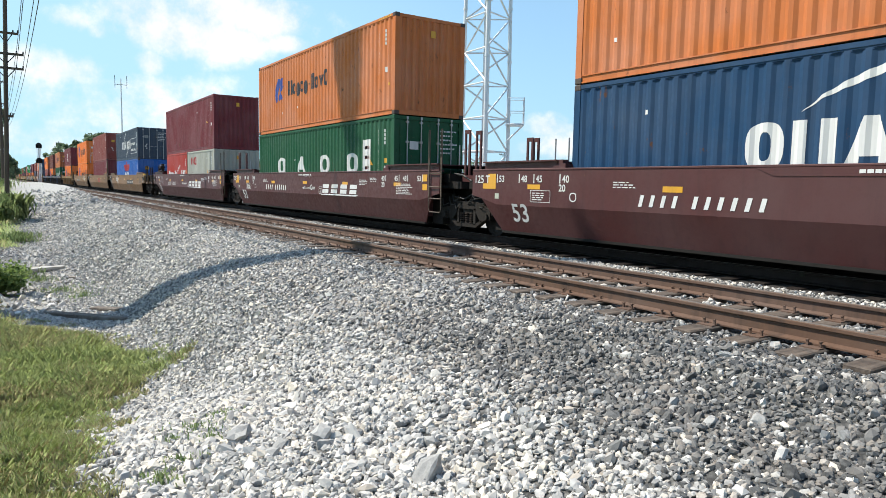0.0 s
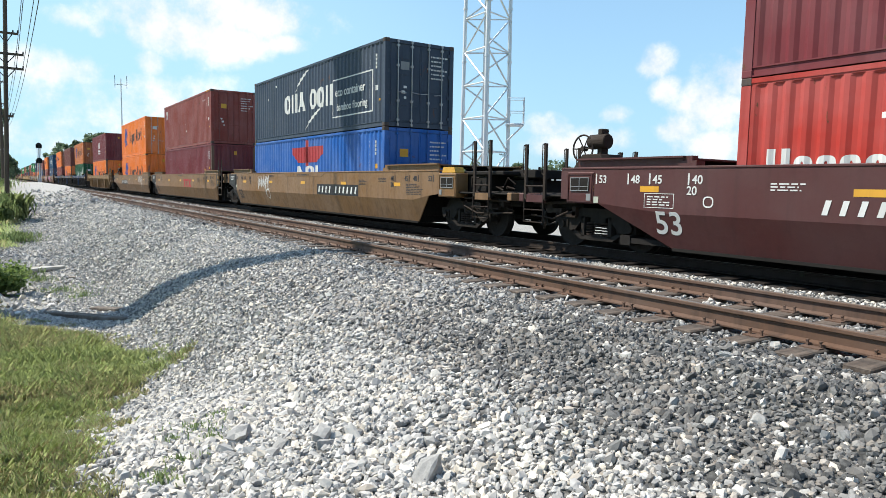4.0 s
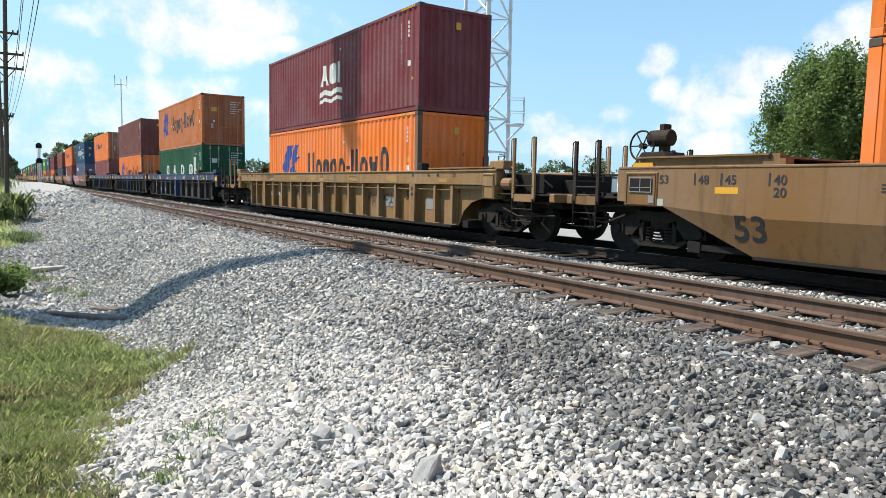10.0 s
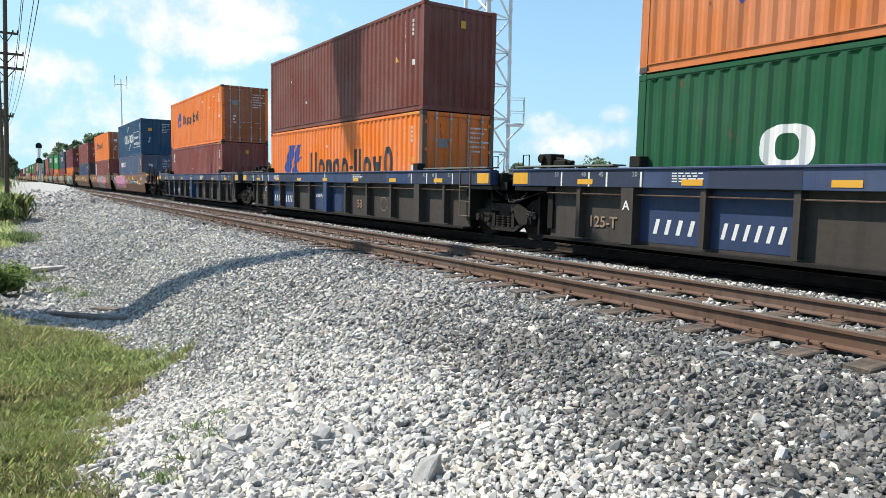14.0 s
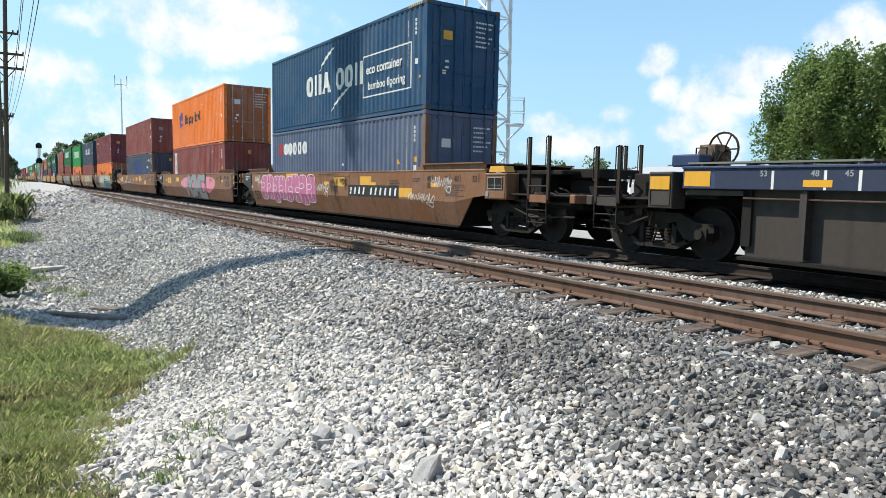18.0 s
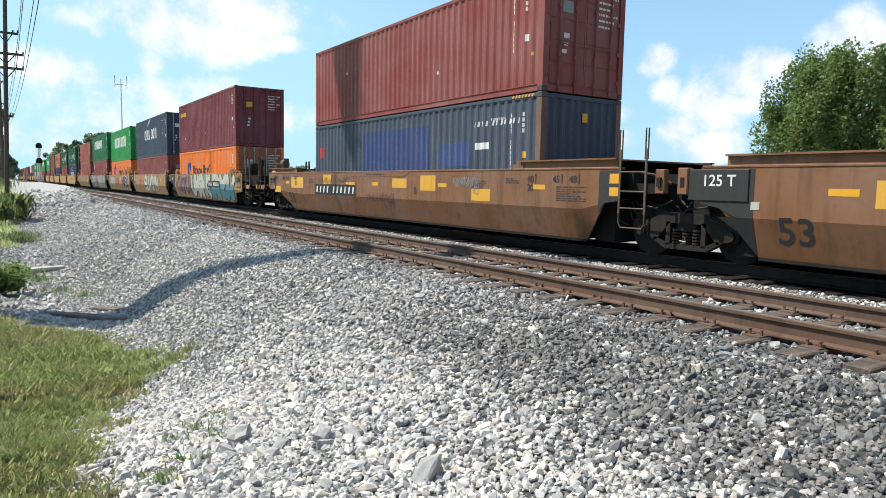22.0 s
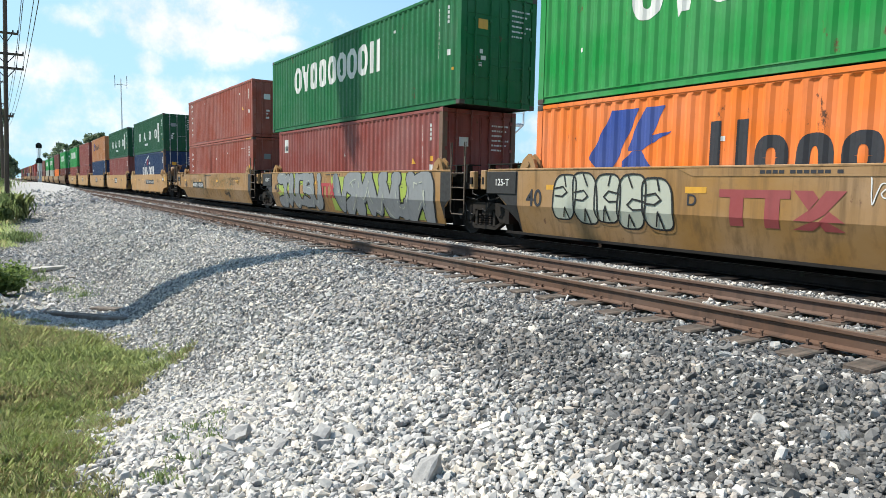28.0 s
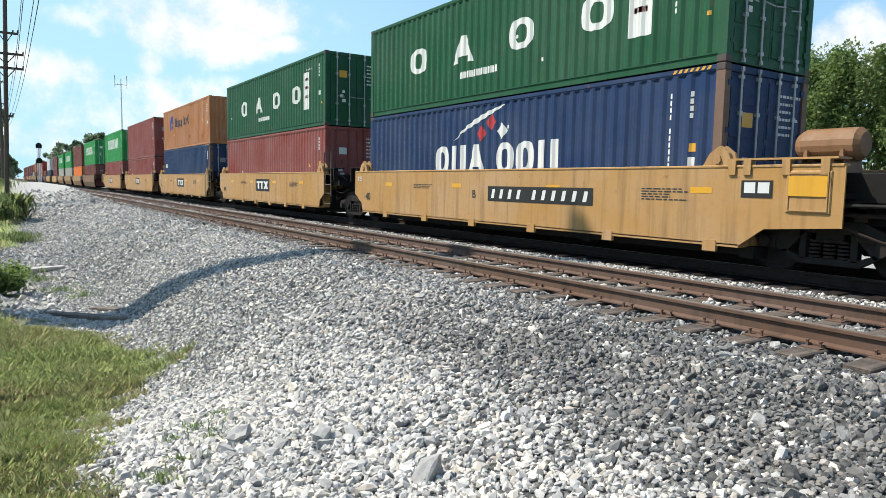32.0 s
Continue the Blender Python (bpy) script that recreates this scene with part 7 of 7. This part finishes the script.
def build_trees():
    tree(-18.1, 37.2, 8.9, 4.3, 1, 95000, .085, "broad leafy green tree behind the train")
    tree(-12.8, 37.8, 8.8, 4.0, 2, 60000, .085, "leafy green tree behind the train")
    tree(-7.5, 37.0, 9.7, 4.2, 3, 30000, .10, "broad leafy green tree behind the train")
    tree(-128, -1.0, 12.8, 3.2, 4, 4500, .3, "hazy green tree beside the line", True)
    tree(-150, -5.5, 11, 4.5, 5, 3000, .34, "hazy green tree beside the line", True)
    tree(-170, .5, 6, 3.0, 15, 2000, .3, "low bushy tree beside the line", True)
    tree(-199, 21.5, 14.0, 4.2, 6, 3500, .42, "green tree standing above the containers", True)
    tree(-196, 17.5, 11.8, 3.2, 16, 2500, .40, "green tree standing above the containers", True)
    tree(-255, 18.0, 13.0, 5.5, 7, 2500, .48, "distant hazy green tree", True)
    tree(-290, 16.5, 11.0, 5.5, 17, 2000, .5, "distant hazy green tree", True)
    rng = random.Random(12)
    for i in range(16):
        a = radians(18 + i * 3.1)
        d = rng.uniform(135, 165)
        tree(-math.cos(a) * d, math.sin(a) * d, rng.uniform(4.6, 7.2), rng.uniform(3.5, 5.5), 30 + i, 1300, .42, "distant low green tree", True)
    for i in range(14):
        tree(-330 - i * 14, -26 + i * 2.6 + rng.uniform(-3, 3), rng.uniform(7, 11), rng.uniform(4, 6), 60 + i, 900, .6, "distant tree at the end of the line", True)


build_trees()


def shadow_tree(x, y):
    """An unseen tree beside the camera, added so its narrow crown shades the upper containers."""
    z0 = ground_z(x, y)
    thing = tagged(empty("tree", (x, y, z0)), "unseen slender tree added to cast a dark band on the containers", "tree")
    bm = bmesh.new()
    tube(bm, (0, 0, 0), (0, 0, 26.5), .07, 8, .05)
    part("trunk", bm, M_BARK, thing)
    rng = random.Random(5)
    spots = []
    for _ in range(9000):
        t = rng.random() ** .7
        r = .50 * min(1, .2 + t * 1.8)
        spots.append((rng.uniform(-r, r), rng.gauss(0, .3), 25.5 + t * 5.6))
    crown = new("crown", quads_mesh("crown", spots, 9, .16, M_LEAF))
    crown.parent = thing


shadow_tree(-31.35, -1.9)


def lattice_tower(x, y):
    z0 = ground_z(x, y)
    thing = tagged(empty("lattice_tower", (x, y, z0)), "tall galvanised steel lattice radio tower with a side platform", "tower")
    turn = math.atan2(y, x)
    half, high = 1.38, 30.0
    legs = []
    for k in range(3):
        a = turn + math.pi / 2 + (0, math.pi, math.pi * .5)[k]
        r = half if k < 2 else half * 1.5
        legs.append((math.cos(a) * r, math.sin(a) * r))

    def leg_at(k, z):
        f = 1 - .16 * z / high
        return Vector((legs[k][0] * f, legs[k][1] * f, z))
    for k in range(3):
        bm = bmesh.new()
        tube(bm, leg_at(k, 0), leg_at(k, high), .115, 10, .095)
        for i in range(1, 11):
            p = leg_at(k, i * 3.0 - .06)
            tube(bm, p, p + Vector((0, 0, .1)), .14, 10)
        part("leg", bm, M_GALV, thing)
    step = 1.9
    n = int(high / step)
    for k in range(3):
        for i in range(n):
            a, b = (k, (k + 1) % 3) if i % 2 == 0 else ((k + 1) % 3, k)
            bm = bmesh.new()
            tube(bm, leg_at(a, i * step), leg_at(b, (i + 1) * step), .052, 6)
            part("brace", bm, M_GALV, thing)
            bm = bmesh.new()
            tube(bm, leg_at(k, (i + 1) * step), leg_at((k + 1) % 3, (i + 1) * step), .044, 6)
            part("strut", bm, M_GALV, thing)
    bm = bmesh.new()
    for dx in (-.12, .02, .16):
        p = Vector((math.cos(turn + math.pi / 2) * dx, math.sin(turn + math.pi / 2) * dx, 0))
        tube(bm, p, p + Vector((0, 0, high)), .05, 8)
    part("cable_run", bm, M_GALV, thing)
    # side platform
    r = Vector((math.cos(turn - math.pi / 2), math.sin(turn - math.pi / 2), 0))
    f = Vector((math.cos(turn), math.sin(turn), 0))
    base = r * 1.22
    zf = 5.4
    bm = bmesh.new()
    for s in (-.5, .5):
        a, b = base + f * s + Vector((0, 0, zf)), base + r * 1.0 + f * s + Vector((0, 0, zf))
        tube(bm, a, b, .05, 6)
        tube(bm, b, base + f * s + Vector((0, 0, zf - 1.0)), .035, 6)
    deck = part("platform", bm, M_GALV, thing)
    for i in range(7):
        a = base + r * (1.0 * i / 6) + Vector((0, 0, zf + .04))
        bm = bmesh.new()
        tube(bm, a - f * .5, a + f * .5, .05, 4)
        part("slat", bm, M_GALV, deck)
    bm = bmesh.new()
    for s in (-.5, .5):
        for zz in (.75, 1.5):
            tube(bm, base + f * s + Vector((0, 0, zf + zz)), base + r * 1.0 + f * s + Vector((0, 0, zf + zz)), .022, 6)
        tube(bm, base + r * 1.0 + f * s + Vector((0, 0, zf)), base + r * 1.0 + f * s + Vector((0, 0, zf + 1.55)), .028, 6)
    for zz in (.75, 1.5):
        tube(bm, base + r * 1.0 - f * .5 + Vector((0, 0, zf + zz)), base + r * 1.0 + f * .5 + Vector((0, 0, zf + zz)), .022, 6)
    part("railing", bm, M_GALV, thing)


lattice_tower(-31.9, 23.9)


def radio_mast(x, y):
    z0 = ground_z(x, y)
    thing = tagged(empty("radio_mast", (x, y, z0)), "thin grey radio mast with whip antennas", "mast")
    bm = bmesh.new()
    tube(bm, (0, 0, 0), (0, 0, 25.6), .22, 8, .12)
    part("pole", bm, M_GALV, thing)
    bm = bmesh.new()
    for dy in (-1.3, 1.3):
        tube(bm, (0, 0, 24.2), (0, dy, 24.2), .06, 5)
        tube(bm, (0, dy, 23.4), (0, dy, 26.4), .06, 5)
    part("antenna", bm, M_WIRE, thing)


radio_mast(-178, 24.9)


def signal(x, y):
    z0 = ground_z(x, y)
    thing = tagged(empty("railway_signal", (x, y, z0)), "two-headed railway colour-light signal on a grey mast", "signal")
    bm = bmesh.new()
    tube(bm, (0, 0, 0), (0, 0, 9.4), .16, 8)
    box(bm, -.3, .3, -.4, .4, 0, 1.2)
    tube(bm, (-.2, -.35, 0), (-.2, -.35, 8.9), .06, 5)
    tube(bm, (-.2, .35, 0), (-.2, .35, 8.9), .06, 5)
    part("mast", bm, M_GALV, thing)
    for zz in (5.3, 8.7):
        bm = bmesh.new()
        tube(bm, (.3, 0, zz), (.36, 0, zz), .62, 20)
        box(bm, .3, .36, -.62, .62, zz - .6, zz)
        head = part("signal_head", bm, M_BLACK, thing, "black signal head with hoods")
        bm = bmesh.new()
        for dz in (-.35, .3):
            tube(bm, (.36, 0, zz + dz), (.75, 0, zz + dz), .26, 10)
        part("hood", bm, M_WIRE, head)


signal(-180, 7.7)


def utility_pole(x, y, height, arms, radius, label, z=None, lean=0.):
    z0 = ground_z(x, y) if z is None else z
    thing = tagged(empty("utility_pole", (x, y, z0)), label, "utility pole")
    bm = bmesh.new()
    tube(bm, (0, 0, -.3), (0, lean, height), radius, 12, radius * .72)
    part("pole", bm, M_POLE, thing)
    for zz, half in arms:
        bm = bmesh.new()
        mid = lean * zz / height
        box(bm, -.06, .06, mid - half, mid + half, zz - .06, zz + .06)
        arm = part("crossarm", bm, M_POLE, thing)
        bm = bmesh.new()
        for s in (-1, 1):
            tube(bm, (.05, mid + s * half * .55, zz - .02), (.05, mid, zz - .6), .025, 5)
            for k in (1., .62):
                tube(bm, (0, mid + s * half * k * .97, zz + .06), (0, mid + s * half * k * .97, zz + .2), .045, 8, .03)
        part("insulator_set", bm, M_WIRE, arm)
    return thing


def build_poles():
    utility_pole(-46, .30, 19, ((8.4, .88), (7.6, .88), (9.55, .62), (4.9, .35)), .13, "tall dark wooden utility pole with crossarms", lean=.5)
    utility_pole(-96, .35, 18, ((9.2, .78), (8.35, .78), (11.75, .52)), .2, "tall dark wooden utility pole with crossarms")
    # out-of-view pole; the leaves are added to broaden its shadow on the bank
    shadow_caster = utility_pole(-20.1, -2.2, 23.2, (), .42, "unseen stout wooden pole with leaves added to widen its shadow")
    rng = random.Random(31)
    spots = []
    for _ in range(12500):
        t = rng.random() ** 1.2
        z, r = 6.0 + 7.0 * t, 1.5 - 1.0 * t ** .6
        off, across = rng.uniform(-.35, 1) * r * (.7 + .5 * noise.noise((z * 1.9, 3, 1))), rng.uniform(-.4, .4)
        spots.append((.733 * off + .68 * across, -.68 * off + .733 * across, z))
    crown = new("shadow_caster", quads_mesh("shadow_caster", spots, 19, .11, M_LEAF))
    crown.parent = shadow_caster
    utility_pole(14, .13, 12.5, ((9.1, .78), (8.2, .78), (11.6, .52), (10.3, .52)), .20, "tall dark wooden utility pole with crossarms")
    for x, y, h in ((-42, 78, 5.2), (-88, 70, 7.5), (-72, 96, 6.0), (-60, 88, 5.0)):
        utility_pole(x, y, h, ((h - .5, 1.0),), .11, "small distant wooden utility pole")
    wires = tagged(empty("overhead_wires"), "sagging black overhead wires between poles", "wires")
    for dy, z in ((.85, 7.65), (.53, 7.65), (.85, 6.85), (.6, 8.8)):
        for a, b in (((-46, .52 + dy, z), (14, .13 + dy, z + .7)), ((-46, .52 + dy, z), (-96, .35 + dy, z + .5))):
            bm = bmesh.new()
            bent_tube(bm, [Vector(a).lerp(Vector(b), i / 16) - Vector((0, 0, .35 * 4 * i / 16 * (1 - i / 16))) for i in range(17)], .014, 5)
            part("wire", bm, M_WIRE, wires)


build_poles()


def building(x0, x1, y0, y1, h, label, bays):
    z0 = -.65
    thing = tagged(empty("building", ((x0 + x1) / 2, (y0 + y1) / 2, z0)), label, "building")
    lx, ly = (x1 - x0) / 2, (y1 - y0) / 2
    bm = bmesh.new()
    n = int(lx * 2 / .6)
    for i in range(n):
        a = -lx + i * 2 * lx / n
        box(bm, a, a + 2 * lx / n - .05, -ly - .03, -ly, .02, h)
    part("cladding", bm, M_BUILD, thing)
    bm = bmesh.new()
    box(bm, -lx, lx, -ly + .004, ly, 0, h - .002)
    part("wall", bm, M_BUILD, thing)
    bm = bmesh.new()
    for s in (-1, 1):
        vs = [bm.verts.new(p) for p in ((-lx - .3, s * (ly + .4), h), (lx + .3, s * (ly + .4), h), (lx + .3, 0, h + .8), (-lx - .3, 0, h + .8))]
        bm.faces.new(vs)
        vs = [bm.verts.new(p) for p in ((-lx - .3, s * (ly + .4), h + .12), (lx + .3, s * (ly + .4), h + .12), (lx + .3, 0, h + .95), (-lx - .3, 0, h + .95))]
        bm.faces.new(vs)
        box(bm, -lx - .3, lx + .3, *sorted((s * (ly + .36), s * (ly + .42))), h - .05, h + .12)
    part("roof", bm, M_ROOF, thing)
    for i in range(bays):
        x = -lx + (i + .5) * 2 * lx / bays
        bm = bmesh.new()
        box(bm, x - 1.1, x + 1.1, -ly - .05, -ly - .034, .1, 2.3)
        part("shutter_door", bm, M_ROOF, thing)


building(-47, -24, 52, 60, 3.2, "long low white metal-clad shed", 4)
building(-92, -76, 74, 84, 3.4, "low white shed with a grey roof", 3)
building(-118, -104, 70, 80, 3.2, "low white shed with a grey roof", 2)


def timber(x, y, z, length, rz, label, wood=M_TIE, wide=.11, high=.09, rise=-2):
    bm = bmesh.new()
    box(bm, -length / 2, length / 2, -wide, wide, -high, high)
    bmesh.ops.subdivide_edges(bm, edges=[e for e in bm.edges if e.calc_length() > length * .9], cuts=5)
    for v in bm.verts:
        v.co += Vector((0, noise.noise(v.co * 3 + Vector((x, 0, 0))) * .03, noise.noise(v.co * 3 + Vector((0, y, 0))) * .03))
    soften(bm, .012)
    bmesh.ops.recalc_face_normals(bm, faces=bm.faces[:])
    me = bpy.data.meshes.new("old_timber")
    bm.to_mesh(me)
    bm.free()
    me.materials.append(wood)
    ob = tagged(new("old_timber", me), label, "timber")
    ob.matrix_basis = pose(x, y, z, 3, -rise, rz)


timber(-16.62, 1.5, ground_z(-16.62, 1.5) + .04, 2.6, 31, "weathered dark old tie half sunk at the foot of the bank", wide=.10, high=.075, rise=2.5)
timber(-17.05, 2.04, ground_z(-17.05, 2.04) + .04, 1.8, 19, "thin rusty-brown old board beside the sunken tie", wide=.08, high=.035, rise=6)
timber(-25.2, 1.14, ground_z(-25.2, 1.14) + .10, 1.35, 131, "sun-bleached grey plank lying in the stones", M_BLEACHED, .13, .05)


# ---- grass and weeds ----
def blades(name, spots, material, label, cat="grass"):
    """Grass: one bent tapering blade each; spots: x, y, z, height, width."""
    rng = np.random.default_rng(len(spots))
    s = np.array(spots)
    n = len(s)
    a = rng.uniform(0, 2 * math.pi, n)
    d = np.stack([np.cos(a), np.sin(a), np.zeros(n)], 1)
    side = np.stack([-np.sin(a), np.cos(a), np.zeros(n)], 1)
    lean = rng.uniform(.08, .6, (n, 1)) * s[:, 3:4]
    base = s[:, :3]
    w = s[:, 4:5]
    up = np.array([[0, 0, 1.]])
    mid = base + d * lean * .3 + up * s[:, 3:4] * .6
    tip = base + d * lean + up * s[:, 3:4] * rng.uniform(.8, 1., (n, 1))
    v = np.stack([base - side * w, base + side * w, mid + side * w * .7, tip, mid - side * w * .7], 1).reshape(-1, 3)
    me = bpy.data.meshes.new(name)
    me.vertices.add(n * 5)
    me.vertices.foreach_set("co", v.reshape(-1))
    me.loops.add(n * 5)
    me.loops.foreach_set("vertex_index", np.arange(n * 5))
    me.polygons.add(n)
    me.polygons.foreach_set("loop_start", np.arange(0, n * 5, 5))
    me.update(calc_edges=True)
    me.materials.append(material)
    return tagged(new(name, me), label, cat, kind="stuff")


def bush(x, y, height, radius, seed, leaves):
    """A low leafy shrub: thin stems and many small leaves."""
    rng = random.Random(seed)
    z0 = ground_z(x, y)
    thing = tagged(empty("bush", (x, y, z0)), "low dark-green leafy bush at the foot of the bank", "bush")
    bm = bmesh.new()
    tips = []
    for _ in range(14):
        a, q = rng.uniform(0, 6.28), rng.uniform(.2, .95) * radius
        tips.append(Vector((math.cos(a) * q, math.sin(a) * q, height * rng.uniform(.45, .9))))
        tube(bm, (0, 0, -.03), tips[-1], .012, 5, .004)
    part("stems", bm, M_BARK, thing)
    spots = []
    for _ in range(leaves):
        tip = rng.choice(tips)
        p = tip * rng.uniform(.45, 1.05) + Vector([rng.gauss(0, .11) for _ in range(3)])
        spots.append((p.x, p.y, max(.03, p.z)))
    crown = new("crown", quads_mesh("bush_crown", spots, seed, .05, M_LEAF))
    crown.parent = thing


def build_grass():
    rng = random.Random(8)
    spots, straw = [], []
    for x0, x1, per, hmin, hmax, w in ((-7, -2.5, 19000, .06, .20, .0007), (-11, -7, 13000, .07, .22, .0010), (-17, -11, 7000, .07, .22, .0016), (-34, -17, 520, .08, .26, .006), (-62, -34, 150, .12, .36, .011), (-2.5, 4, 1500, .06, .16, .003)):
        for _ in range(int((x1 - x0) * 3.2 * per * .62)):
            x = rng.uniform(x0, x1)
            y = rng.uniform(-.6, 2.6)
            e = y - grass_edge(x) + .35 * noise.noise((x * 2.3, y * 2.3, 11)) + .15 * noise.noise((x * 7, y * 7, 12))
            band = .4 + .45 * smooth(-7.5, -10, x)
            if e > .2 or (e > -band and rng.random() < (.10 + .86 * (e + band) * .85 / band) * (.95 + .8 * noise.noise((x * 3.1, y * 3.1, 2)))):
                continue
            thin = noise.noise((x * 1.3, y * 1.3, 4))
            if thin < -.25 and rng.random() < .7 or x > -11 and rng.random() < .85 * smooth(-.05, -.35, y):
                continue
            dry = .14 + .6 * noise.noise((x * .8, y * .8, 6)) + .45 * smooth(-.6, .1, e) + .28 * smooth(.4, -.3, y)
            (straw if rng.random() < dry else spots).append((x, y, ground_z(x, y) - .01, rng.uniform(hmin, hmax) * (1 + .5 * thin) * (.55 + .45 * smooth(.1, -.8, e)), w * rng.uniform(.7, 1.5)))
    for _ in range(60000):
        x, y = rng.gauss(-8, 9), -.35 - abs(rng.gauss(0, 2.4))
        spots.append((x, y, ground_z(x, y) - .01, rng.uniform(.07, .2), rng.uniform(.003, .006)))
    blades("grass", spots, M_GRASS, "patchy green and straw-coloured grass below the bank")
    blades("dry_grass", straw, M_STRAW, "dry straw-coloured grass mixed into the green")
    weeds = []
    for cx, cy, r, h, n in ((-40, .7, .7, 1.5, 500), (-39, .1, .8, 1.2, 400), (-24.2, .3, .7, .4, 350), (-21.0, 1.3, 1.1, .18, 260), (-19.6, 1.7, .8, .16, 200), (-22.9, .8, .7, .25, 200), (-45, -.2, 1.2, .7, 500), (-5.45, 1.38, .16, .09, 70), (-5.1, 1.05, .2, .08, 80), (-5.7, 1.1, .14, .08, 50), (-4.75, .85, .2, .1, 90), (-5.9, 1.35, .35, .09, 120), (-6.4, 1.7, .3, .08, 90), (-11.4, 2.2, .35, .10, 130), (-33, .6, .9, .5, 700), (-54, -.4, 1.6, .8, 900)):
        for _ in range(n):
            a, q = rng.uniform(0, 6.28), abs(rng.gauss(0, .5)) * r
            x, y = cx + math.cos(a) * q, cy + math.sin(a) * q
            weeds.append((x, y, ground_z(x, y) + rng.uniform(0, h * .5), rng.uniform(.25, .6) * h, min(.006 + .012 * h, .011)))
    blades("weeds", weeds, M_WEED, "tall green weeds at the edge of the gravel", "weeds")


build_grass()
bush(-20.9, -.05, .8, .55, 51, 3200)
bush(-21.3, -.9, .9, .6, 52, 3000)


# ---- what moves ----
def motions():
    times = [i * 2.0 for i in range(17)]
    for thing in TRAIN:
        x, y, z = thing.location
        walk(thing, [(t, pose(x + gone(t), y, z)) for t in times])
    step, radius = 1 / 30, .457
    turns = [(i * step, math.degrees(gone(i * step) / radius)) for i in range(961)]
    for w in WHEELSETS:
        x, y, z = w.location
        walk(w, [(t, pose(x, y, z, 0, a, 0)) for t, a in turns])


motions()
